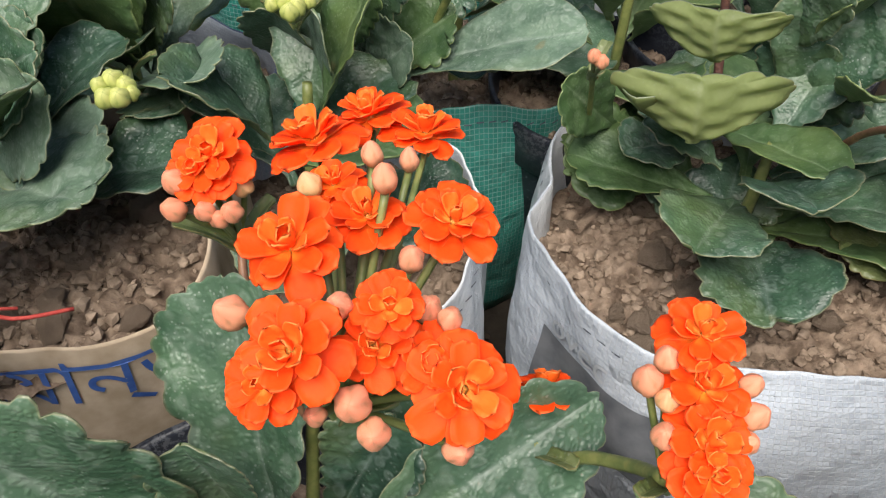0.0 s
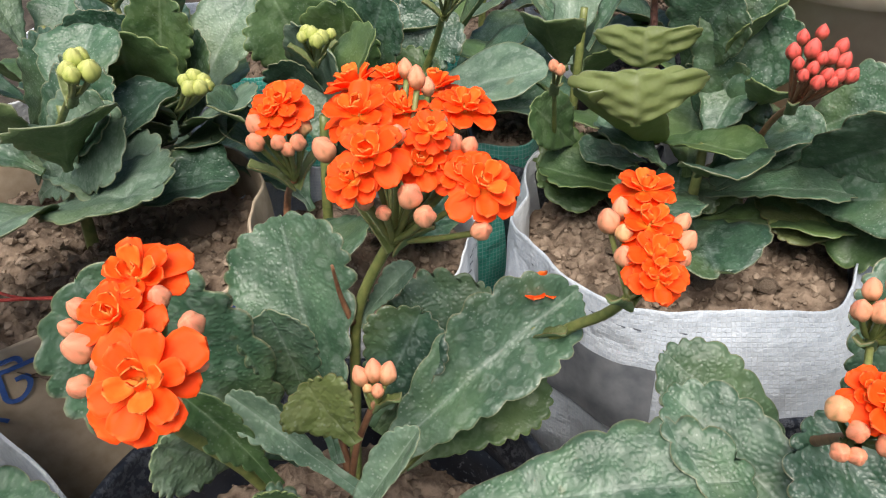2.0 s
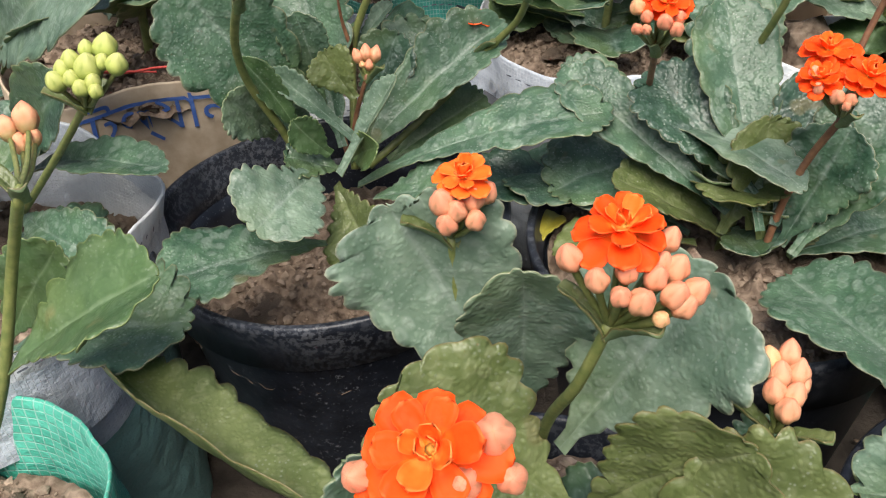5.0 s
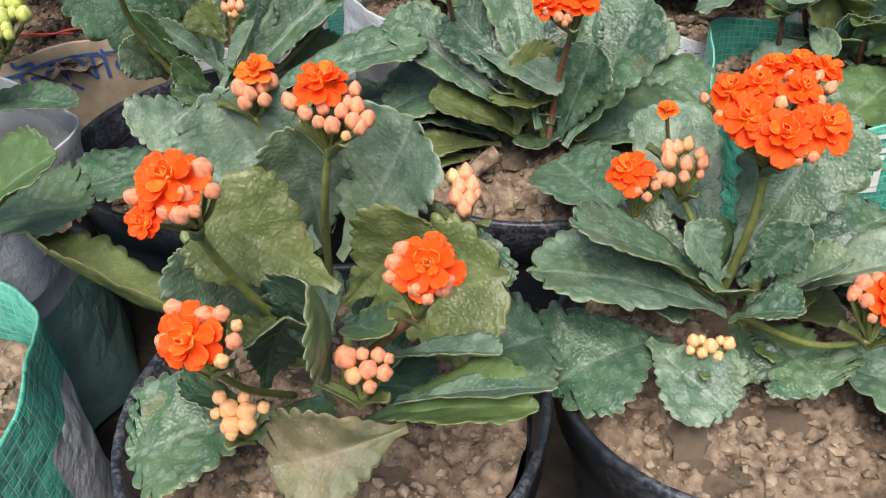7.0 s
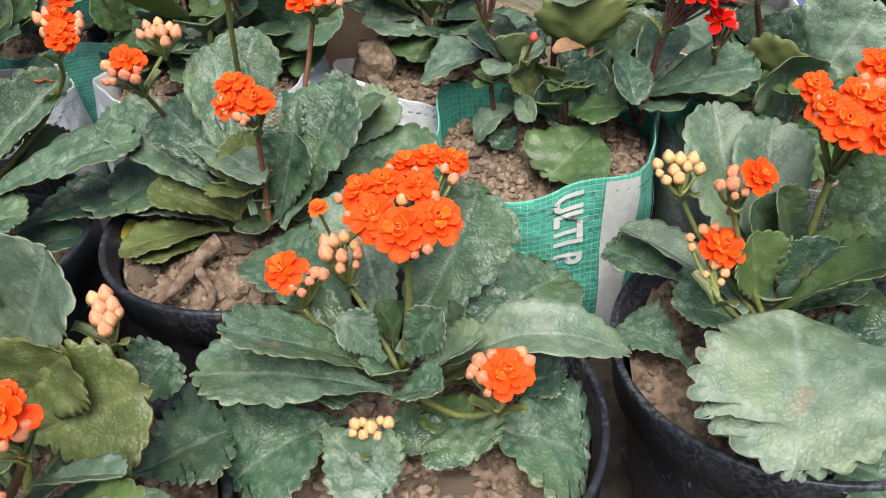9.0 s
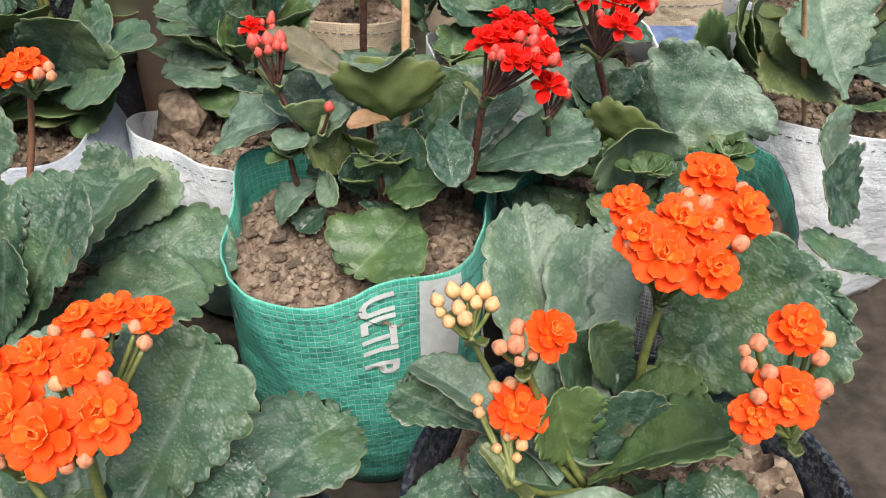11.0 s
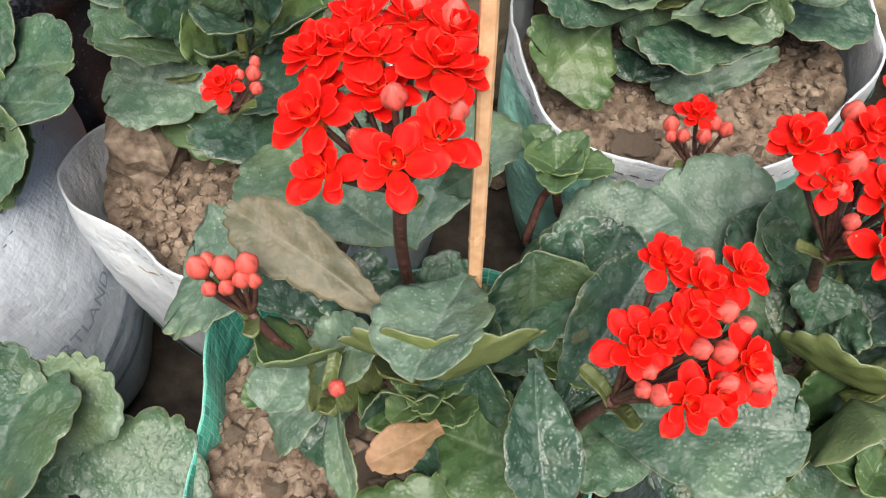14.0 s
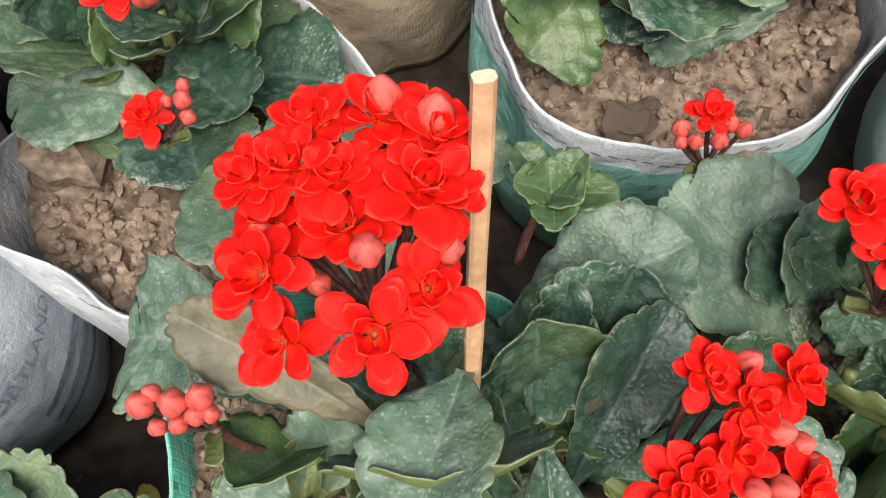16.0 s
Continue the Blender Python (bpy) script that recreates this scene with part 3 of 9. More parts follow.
def clods(name, parent, at, radius, count, lo, hi, m, seed, flat=0.7, mound=0.0):
    """Loose crumbs lying on soil, joined."""
    rg = random.Random(seed)
    v, f = [], []
    ico = bmesh.new()
    bmesh.ops.create_icosphere(ico, subdivisions=2 if count < 20 else 1, radius=1)
    iv = [x.co.copy() for x in ico.verts]
    iF = [tuple(x.index for x in g.verts) for g in ico.faces]
    ico.free()
    for _ in range(count):
        a, r = rg.uniform(0, 6.28), radius * math.sqrt(rg.uniform(0, 1))
        s = lo + (hi - lo) * rg.random() ** 3
        c = Vector((at[0] + r * math.cos(a), at[1] + r * math.sin(a), at[2]))
        c.z += s * 0.22 + (soil_height(c, seed) + mound * (1 - (r / radius) ** 2) if mound else 0)
        sq = Vector((rg.uniform(0.75, 1.3), rg.uniform(0.75, 1.3), rg.uniform(0.5, 0.9) * flat / 0.7))
        o = Vector((rg.uniform(0, 99), rg.uniform(0, 99), 0))
        rot = Euler((rg.uniform(0, 3), rg.uniform(0, 3), rg.uniform(0, 6))).to_matrix()
        k = len(v)
        for p in iv:
            d = 1 + 0.6 * noise.noise(p * 1.3 + o) + 0.3 * noise.noise(p * 3.1 + o) + 0.1 * noise.noise(p * 7 + o)
            w = rot @ (p * d)
            v.append(c + Vector((w.x * sq.x, w.y * sq.y, w.z * sq.z)) * s * 0.5)
        f += [tuple(i + k for i in g) for g in iF]
    return mesh_of(name, v, f, [m], None, None, False)


def soil_height(p, seed):
    """Height of lumpy, cracked earth over its mean level."""
    h = 0.007 * noise.noise(p * 38 + Vector((seed, 0, 0))) - 0.008 * abs(noise.noise(p * 85 + Vector((0, seed, 0))))
    return h + 0.0045 * noise.noise(p * 190) + 0.0025 * noise.noise(p * 420) + 0.002


def soil_disc(at, radius, seed, m=None, mound=0.004):
    """A crumbly disc of earth, at its middle height."""
    v, rows, cols = [Vector((at[0], at[1], at[2] + mound))], 44, 140
    for i in range(1, rows):
        r = radius * i / (rows - 1)
        for j in range(cols):
            w = 2 * math.pi * j / cols
            p = Vector((at[0] + r * math.cos(w), at[1] + r * math.sin(w), at[2]))
            v.append(p + Vector((0, 0, mound * (1 - (r / radius) ** 2) + soil_height(p, seed))))
    f = [(0, 1 + j, 1 + (j + 1) % cols) for j in range(cols)] + grid_faces(rows - 1, cols, close=True, start=1)
    return mesh_of("soil", v, f, [m or SOIL])


def flower_pot(x, y, radius, seed, label, group="black flower pots", soil_m=None, count=130, rim=0.142, soil=0.125):
    """A round black plastic pot filled with earth; the earth is a thing of its own."""
    p = thing("flower_pot", (x, y, 0), label, "flower pot", group)
    R = radius
    rg = random.Random(seed)
    ph = rg.uniform(0, 6)
    wob = lambda w, z: (1 + 0.008 * math.sin(2 * w + ph) * z / 0.14, 0.0012 * math.sin(3 * w + ph) * (z > 0.1))
    body = [(0.001, 0.004), (R * 0.70, 0.004), (R * 0.72, 0.0), (R * 0.74, 0.001), (R * 0.80, 0.04), (R * 0.925, rim - 0.024), (R * 0.93, rim - 0.022),
            (R * 0.90, rim - 0.021), (R * 0.88, rim - 0.03), (R * 0.72, 0.008), (0.001, 0.008)]
    v, f, uv = lathe(body, 72, (x, y, 0), wob)
    part("pot_wall", mesh_of("pot_wall", v, f, [BLACK], uv), p)
    lip = [(R * 0.935, rim - 0.026), (R * 0.972, rim - 0.025), (R * 0.985, rim - 0.008), (R * 1.0, rim - 0.004), (R * 1.0, rim - 0.001), (R * 0.992, rim),
           (R * 0.965, rim), (R * 0.955, rim - 0.002), (R * 0.945, rim - 0.010), (R * 0.915, rim - 0.013), (R * 0.905, rim - 0.024), (R * 0.935, rim - 0.026)]
    v, f, uv = lathe(lip, 72, (x, y, 0), wob)
    part("rim", mesh_of("rim", v, f, [BLACK_DUSTY], uv), p)
    earth(x, y, R * 0.895, soil, seed, soil_m, count)
    return p


CLODS = []


def earth(x, y, radius, z, seed, soil_m=None, count=130, big=0.010, mound=0.004):
    """Earth in a pot: its surface, fine crumbs, and single clods where it lies near the path."""
    e = thing("potting_soil", (x, y, z - 0.02), "dry cracked brown potting soil with loose clods", "soil", "potting soil", "stuff")
    part("soil", soil_disc((x, y, z), radius, seed, soil_m, mound), e)
    part("crumbs", clods("crumbs", e, (x, y, z), radius * 0.95, int(count * 10), 0.0011, big * 0.62, soil_m or STONE, seed, mound=mound), e)
    if count >= 90:
        if not CLODS:
            CLODS.extend(clods("clod", None, (0, 0, -0.22), 0.0, 1, 1.0, 1.0, STONE, 400 + k) for k in range(5))
        rg = random.Random(seed + 77)
        for _ in range(30):
            a, r, s = rg.uniform(0, 6.28), radius * 0.90 * math.sqrt(rg.random()), 0.006 + 0.011 * rg.random() ** 2
            c = Vector((x + r * math.cos(a), y + r * math.sin(a), z))
            m = Matrix.Translation(c + Vector((0, 0, mound * (1 - (r / radius) ** 2) + soil_height(c, seed) + s * 0.12)))
            part("clod", rg.choice(CLODS), e, m @ Euler((rg.uniform(-0.4, 0.4), rg.uniform(-0.4, 0.4), rg.uniform(0, 6))).to_matrix().to_4x4() @ Matrix.Diagonal((s, s * rg.uniform(0.7, 1), s * rg.uniform(0.55, 0.8), 1)))
    return e


def sack(x, y, radius, top, mat_out, mat_in, label, seed, group="grow bags", lean=(0.0, 0.0), lobes=3, bulge=0.06, hem=True, category="grow bag", soil=None,
         count=130, stitch=True, squash=0.0, dip=0.004, slump=(0.0, 0.0), square=(0.0, 0.0)):
    """A soft sack with a folded hem, standing on the ground."""
    s = thing("grow_bag", (x, y, 0), label, category, group)
    rg = random.Random(seed)
    ph = [rg.uniform(0, 6.28) for _ in range(6)]

    def wob(w, z):
        u = z / top
        k = 1 + 0.034 * math.sin(lobes * w + ph[0]) * (0.4 + u) + 0.024 * math.sin((lobes + 3) * w + ph[1] + 3 * u) + 0.012 * math.sin(9 * w + ph[2] + 7 * u) + squash * math.cos(2 * w)
        k += 0.034 * noise.noise(Vector((math.cos(w) * 2.5, math.sin(w) * 2.5, u * 3 + seed))) + 0.016 * noise.noise(Vector((math.cos(w) * 7, math.sin(w) * 7, u * 7 + seed)))
        k += square[1] * math.cos(4 * (w - square[0])) * (0.3 + 0.7 * u)
        k += slump[1] * max(0.0, 1 - u) ** 0.7 * max(0.0, math.cos(w - slump[0])) ** 2
        return k, (dip * math.sin(2 * w + ph[3]) + 0.003 * math.sin(5 * w + ph[4])) * max(0, u - 0.5) * 2

    R = radius
    rows = [(R * (0.86 + 0.14 * (k / 16) ** 0.6) * (1 + bulge * math.sin(math.pi * k / 16)), top * k / 16) for k in range(17)]
    prof = [(0.001, 0.002), (R * 0.8, 0.001)] + rows + [(R * 0.996, top + 0.0015), (R * 0.985, top + 0.001)]
    inner = [(R * 0.975, top - 0.001), (R * 0.97, top - 0.02), (R * 0.965, top - 0.05)]
    v, f, uv = lathe(prof, 120, (x, y, 0), wob)
    part("sack_wall", mesh_of("sack_wall", v, f, [mat_out], uv), s)
    v, f, uv = lathe([(R * 0.985, top + 0.001)] + inner, 120, (x, y, 0), wob)
    part("lining", mesh_of("lining", v, f, [mat_in], uv), s)
    if stitch:
        v, f = [], []
        n = int(2 * math.pi * R / 0.006)
        for k in range(n):
            w = 2 * math.pi * (k + 0.2) / n
            kk, dz = wob(w, top - 0.006)
            w2 = w + 0.0036 / R
            for a, r, h in ((w, R * kk + 0.0012, -0.0004), (w2, R * kk + 0.0012, -0.0004), (w2, R * kk + 0.0012, 0.0004), (w, R * kk + 0.0012, 0.0004)):
                v.append(Vector((x + math.cos(a) * r, y + math.sin(a) * r, top - 0.007 + dz + h)))
            f.append((4 * k, 4 * k + 1, 4 * k + 2, 4 * k + 3))
        part("stitching", mesh_of("stitching", v, f, [THREAD], None, None, False), s)
    if soil is not None:
        earth(x, y, R * 0.955, soil, seed, None, count)
    return s, wob, rows


def on_sack(x, y, R_of, wob, angle, height, lift=0.0009):
    """The place on a sack's outside at an angle and a height."""
    k, dz = wob(angle, height)
    r = R_of(height) * k + lift
    return Vector((x + math.cos(angle) * r, y + math.sin(angle) * r, height + dz))


def sack_radius(rows):
    def f(h):
        for (r0, z0), (r1, z1) in zip(rows, rows[1:]):
            if h <= z1:
                return r0 + (r1 - r0) * max(0, (h - z0) / (z1 - z0))
        return rows[-1][0]
    return f


def band(parent, name, x, y, rows, wob, a0, a1, h0, h1, m, cols=16, steps=10):
    """A printed patch that follows a sack's outside."""
    R = sack_radius(rows)
    v = [on_sack(x, y, R, wob, a0 + (a1 - a0) * j / cols, h0 + (h1 - h0) * i / steps) for i in range(steps + 1) for j in range(cols + 1)]
    part(name, mesh_of(name, v, grid_faces(steps + 1, cols + 1), [m], [(0, 0)] * len(v)), parent)


def lettering(parent, text, x, y, rows, wob, angle, height, size, m, down=False, name="lettering", narrow=1.0, weight=0.0):
    """Printed words wrapped round a sack; down: they run downwards."""
    cu = bpy.data.curves.new("words", "FONT")
    cu.body, cu.size, cu.resolution_u, cu.offset = text, size, 3, weight
    tmp = bpy.data.objects.new("words", cu)
    me = bpy.data.meshes.new_from_object(tmp)
    bpy.data.objects.remove(tmp)
    bm = bmesh.new()
    bm.from_mesh(me)
    bmesh.ops.triangulate(bm, faces=bm.faces)
    for _ in range(2):
        bmesh.ops.subdivide_edges(bm, edges=[e for e in bm.edges if e.calc_length() > size * 0.35], cuts=1)
        bmesh.ops.triangulate(bm, faces=bm.faces)
    R = sack_radius(rows)
    for p in bm.verts:
        u, w = (p.co.y, -p.co.x) if down else (p.co.x, p.co.y)
        if down:
            w *= narrow
        else:
            u *= narrow
        h = height + w
        p.co = on_sack(x, y, R, wob, angle + u / R(h), h, 0.0013)
    bm.to_mesh(me)
    bm.free()
    me.materials.append(m)
    return part(name, me, parent)


BUSH_MATS = {"g": (LEAF_GREY, LEAF_UNDER), "d": (LEAF_DARK, LEAF_UNDER), "f": (LEAF_FRESH, LEAF_UNDER), "n": (LEAF, LEAF_UNDER), "o": (LEAF_OLIVE, LEAF_OLIVE)}


def bush(plant, x, y, z, n, spread, height, seed, kinds="gdfn", width=0.05, lowest=0.1):
    """Leaves of a plant in a loose spiral round its stem, low ones spreading, high ones upright."""
    rg = random.Random(seed)
    for k in range(n):
        u = (k + 0.5) / n
        a = k * 2.4 + rg.uniform(-0.35, 0.35)
        lift = lowest + (0.95 - lowest) * u
        out = spread * (1.05 - 0.55 * u) * rg.uniform(0.8, 1.15)
        foot = Vector((x + 0.01 * math.cos(a), y + 0.01 * math.sin(a), z + 0.015 + height * 0.45 * u))
        tip = Vector((x + out * math.cos(a), y + out * math.sin(a), z + 0.012 + height * lift * rg.uniform(0.8, 1.1)))
        face = Vector((-math.cos(a) * lift, -math.sin(a) * lift, 1.05 - 0.4 * lift))
        leaf(plant, foot, tip, width * rg.uniform(0.75, 1.1) * (1.1 - 0.35 * u), face, rg.uniform(0.02, 0.1), rg.uniform(0.05, 0.14),
             BUSH_MATS[rg.choice(kinds)], lobes=6, fine=0)
    stem(plant, [(x, y, z - 0.005), (x + 0.004, y, z + height * 0.4), (x + 0.006, y + 0.004, z + height * 0.7)], 0.003, 0.002)


def rosette(plant, at, reach):
    """A young side shoot: a short maroon stem with a rosette of round fresh leaves."""
    c = Vector(at)
    for k in range(7):
        a, up = k * 2.4 + at[0] * 90, 0.25 + 0.12 * k
        d = Vector((math.cos(a), math.sin(a), up)).normalized() * reach * (1.15 - 0.08 * k)
        leaf(plant, c, c + d, reach * 0.78, (-math.cos(a) * up, -math.sin(a) * up, 1), 0.05, 0.12, (LEAF_FRESH, LEAF_UNDER), lobes=4, fine=0, broad=1.25)
    stem(plant, [c + Vector((0.004, 0.006, -0.035)), c + Vector((0.001, 0.002, -0.015)), c], 0.0018, 0.0014, STEM_DARK)


# ---- ground ----
def ground_sheet():
    """One sheet of earth, fine near the pots and reaching far away."""
    xs = sorted({round(v, 3) for v in np.linspace(-0.9, 0.9, 150)} | {-300, -60, -12, -3, -1.5, 1.5, 3, 12, 60, 300})
    ys = sorted({round(v, 3) for v in np.linspace(-0.5, 1.3, 150)} | {-300, -60, -12, -3, -1, 2, 3.5, 12, 60, 300})
    v = []
    for y in ys:
        for x in xs:
            near = abs(x) < 1 and -0.6 < y < 1.4
            p = Vector((x, y, 0))
            v.append(Vector((x, y, -0.004 + (0.006 * noise.noise(p * 14) + 0.004 * noise.noise(p * 45) if near else 0))))
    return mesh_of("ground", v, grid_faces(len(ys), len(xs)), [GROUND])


tagged(new("ground", ground_sheet()), "dark trampled earth between the pots, darkened further for shade", "ground", kind="structure")
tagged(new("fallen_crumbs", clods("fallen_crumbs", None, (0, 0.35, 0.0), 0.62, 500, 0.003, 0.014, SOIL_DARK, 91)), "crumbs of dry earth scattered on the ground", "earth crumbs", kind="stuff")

# ---- pots ----
POT = "round black plastic flower pot with a dusty rolled rim"
flower_pot(-0.165, -0.023, 0.082, 1, POT)
flower_pot(-0.008, 0.012, 0.077, 2, POT)
flower_pot(0.158, 0.040, 0.080, 3, POT)
flower_pot(-0.100, 0.170, 0.084, 4, POT)
flower_pot(-0.277, 0.172, 0.085, 5, "half-filled round black plastic flower pot with a rolled rim", count=90, soil=0.098)
flower_pot(-0.220, 0.470, 0.060, 6, POT, count=60)
flower_pot(-0.150, 0.530, 0.068, 7, POT, count=40)

# ---- sacks ----
FRONT = -math.pi / 2
GREEN = "green woven sack with white print, rolled rim and stitched hem"
bag_f, wob_f, rows_f = sack(0.073, 0.232, 0.073, 0.146, SACK_GREEN, SACK_GREEN, GREEN, 21, soil=0.128, count=220, bulge=0.03, squash=0.01, square=(FRONT - 0.9, 0.085))
band(bag_f, "white_stripe", 0.073, 0.232, rows_f, wob_f, FRONT + 0.36, FRONT + 0.62, 0.03, 0.1455, PRINT_WHITE)
band(bag_f, "white_patch", 0.073, 0.232, rows_f, wob_f, FRONT - 1.10, FRONT - 0.98, 0.112, 0.128, PRINT_WHITE, 5, 5)
lettering(bag_f, "ULTI P", 0.073, 0.232, rows_f, wob_f, FRONT - 0.03, 0.143, 0.024, PRINT_WHITE, True, narrow=0.72, weight=0.0008)
band(bag_f, "white_stripe", 0.073, 0.232, rows_f, wob_f, FRONT + 0.86, FRONT + 0.98, 0.03, 0.13, PRINT_WHITE, 6, 10)
bag_g, wob_g, rows_g = sack(0.232, 0.225, 0.078, 0.142, SACK_MESH, SACK_GREEN, "dark mesh sack with a green edge", 22, soil=0.122, count=180, stitch=False)
bag_h, wob_h, rows_h = sack(0.012, 0.376, 0.073, 0.132, SACK_WHITE, SACK_WHITE, "creased white woven sack with a ragged rim", 23, soil=0.116, count=220, lobes=4, dip=0.009, bulge=0.10, square=(math.pi, 0.06))
band(bag_h, "green_foot", 0.012, 0.376, rows_h, wob_h, FRONT - 1.6, FRONT + 1.6, 0.002, 0.05, SACK_TEAL, 40, 6)
bag_n, wob_n, rows_n = sack(-0.158, 0.372, 0.082, 0.15, SACK_GREY, SACK_WHITE, "grey-white cement sack with printed lettering", 24, soil=0.126, count=160, lobes=4, bulge=0.14, slump=(FRONT + 0.75, 0.36))
band(bag_n, "dark_roundel", -0.158, 0.372, rows_n, wob_n, FRONT - 0.85, FRONT - 0.12, 0.092, 0.127, PRINT_DARK, 20, 8)
lettering(bag_n, "ovec", -0.158, 0.372, rows_n, wob_n, FRONT - 0.80, 0.129, 0.015, PRINT_GREY)
lettering(bag_n, "PORTLAND C", -0.158, 0.372, rows_n, wob_n, FRONT + 0.70, 0.088, 0.0095, PRINT_NAVY)
for k, wd in enumerate((0.05, 0.032, 0.045)):
    band(bag_n, "print_bar", -0.158, 0.372, rows_n, wob_n, FRONT + 0.85, FRONT + 0.85 + wd / 0.08, 0.062 - k * 0.010, 0.066 - k * 0.010, PRINT_NAVY, 10, 1)
bag_i, wob_i, rows_i = sack(0.212, 0.412, 0.080, 0.144, SACK_WHITE, SACK_WHITE, "green woven sack with a white folded rim", 25, soil=0.126, count=160, dip=0.009)
band(bag_i, "green_body", 0.212, 0.412, rows_i, wob_i, FRONT - 2.4, FRONT + 2.4, 0.0, 0.131, SACK_GREEN, 80, 12)
bag_j, wob_j, rows_j = sack(-0.424, 0.095, 0.092, 0.164, SACK_WHITE, SACK_GREY, "grey plastic sack with a dark stitched rim", 26, soil=0.126, count=120, bulge=-0.08)
bag_q, wob_q, rows_q = sack(-0.362, -0.052, 0.086, 0.145, SACK_GREEN, SACK_GREEN, "teal and white woven sack filled with soil", 27, soil=0.112, count=160)
band(bag_q, "pale_stripe", -0.362, -0.052, rows_q, wob_q, 0.1, 0.75, 0.0, 0.12, SACK_WHITE, 14, 10)
band(bag_j, "teal_panel", -0.424, 0.095, rows_j, wob_j, FRONT + 0.1, FRONT + 2.2, 0.0, 0.095, SACK_TEAL, 24, 8)
bag_k, wob_k, rows_k = sack(-0.420, 0.288, 0.080, 0.172, PAPER, PAPER, "brown paper cement sack with blue printed letters", 28, soil=0.156, count=160, stitch=False, lobes=2, square=(FRONT + 1.2, 0.06))
lettering(bag_k, "\u09aa\u09b0\u09cd\u099f\u09b2\u09cd\u09af\u09be\u09a8\u09cd\u09a1", -0.420, 0.288, rows_k, wob_k, FRONT - 0.42, 0.148, 0.028, PRINT_BLUE)
bag_l, _, _ = sack(-0.318, 0.338, 0.066, 0.145, SACK_WHITE, SACK_GREY, "pale blue-white plastic sack, creased", 29, soil=0.125, count=60)
bag_m, _, _ = sack(-0.300, 0.475, 0.066, 0.145, SACK_TEAL, SACK_TEAL, "worn teal woven plastic sack", 30, soil=0.125, count=60)
bag_o, _, _ = sack(0.395, 0.345, 0.085, 0.140, SACK_WHITE, SACK_WHITE, "thin white sack holding reddish pebbly soil", 31, soil=0.120, count=200)
bag_p, wob_p, rows_p = sack(0.350, 0.570, 0.080, 0.140, SACK_TAN, SACK_TAN, "tan cloth sack with a blue band and rolled rim", 32, soil=0.120, count=60)
band(bag_p, "blue_band", 0.350, 0.570, rows_p, wob_p, FRONT - 1.4, FRONT + 1.4, 0.100, 0.118, SACK_BLUE, 40, 3)
bag_r, _, _ = sack(0.090, 0.560, 0.085, 0.150, SACK_TAN, SACK_TAN, "faded grey-brown cloth sack, creased", 33, soil=0.120, count=60, lobes=5)
bag_s, _, _ = sack(-0.52, 0.42, 0.08, 0.145, SACK_WHITE, SACK_WHITE, "white woven sack at the back", 34, soil=0.120, count=60)
bag_u, _, _ = sack(-0.445, 0.405, 0.072, 0.140, SACK_NAVY, SACK_GREY, "dull dark blue plastic sack", 36, soil=0.120, count=60)
for k, (x, y) in enumerate(((-0.56, 0.58), (-0.42, 0.58), (-0.30, 0.64), (-0.19, 0.69), (0.23, 0.60), (0.47, 0.50), (0.53, 0.31), (-0.57, 0.25))):
    sack(x, y, 0.075, 0.142, (SACK_WHITE, SACK_TEAL, SACK_GREY)[k % 3], SACK_GREY, "worn woven plastic sack at the back of the row", 50 + k, soil=0.122, count=50)
bag_t, _, _ = sack(-0.05, 0.68, 0.09, 0.150, SACK_WHITE, SACK_GREY, "white woven sack at the back", 35, soil=0.120, count=60)


def clay_pot(x, y):
    p = thing("clay_pot", (x, y, 0), "weathered beige pot with a terracotta saucer", "clay pot")
    v, f, uv = lathe([(0.001, 0), (0.070, 0), (0.074, 0.004), (0.086, 0.19), (0.095, 0.192), (0.097, 0.225), (0.088, 0.226), (0.084, 0.19), (0.001, 0.18)], 48, (x, y, 0.014))
    part("pot_wall", mesh_of("pot_wall", v, f, [CLAY], uv), p)
    v, f, uv = lathe([(0.001, 0), (0.085, 0), (0.112, 0.028), (0.108, 0.029), (0.082, 0.014), (0.001, 0.014)], 48, (x, y, 0))
    part("saucer", mesh_of("saucer", v, f, [plain("terracotta", (0.30, 0.13, 0.08), (0.42, 0.21, 0.13), 60, 0.8)], uv), p)


clay_pot(-0.042, 0.580)

# ---- plants ----

plant_a = thing('kalanchoe', (-0.165, -0.015, 0.125), 'orange-flowered kalanchoe with olive scalloped leaves in a black pot', 'kalanchoe', 'potted kalanchoes')
leaf(plant_a, (-0.1739, 0.0173, 0.1820), (-0.2065, 0.0285, 0.2435), 0.0458, (0, -0.75, 0.7), -0.05, 0.08, mats=(LEAF_SILVER, LEAF_UNDER))
leaf(plant_a, (-0.1739, 0.0230, 0.1750), (-0.1716, 0.0107, 0.2400), 0.0327, (0.2, -1, 0.4), -0.04, 0.1, mats=(LEAF_SILVER, LEAF_UNDER))
leaf(plant_a, (-0.1615, 0.0048, 0.1880), (-0.1300, 0.0138, 0.2415), 0.0456, (-0.2, -0.75, 0.7), -0.04, 0.08, mats=(LEAF_SILVER, LEAF_UNDER))
leaf(plant_a, (-0.1552, -0.0197, 0.1950), (-0.1974, -0.0226, 0.2300), 0.0396, (0.15, -0.6, 0.8), -0.04, 0.1, mats=(LEAF_OLIVE, LEAF_OLIVE))
leaf(plant_a, (-0.1873, -0.0172, 0.1700), (-0.2994, 0.0262, 0.1770), 0.0327, (0.3, 0.55, 1), -0.06, 0.3, mats=(LEAF_OLIVE, LEAF_OLIVE))
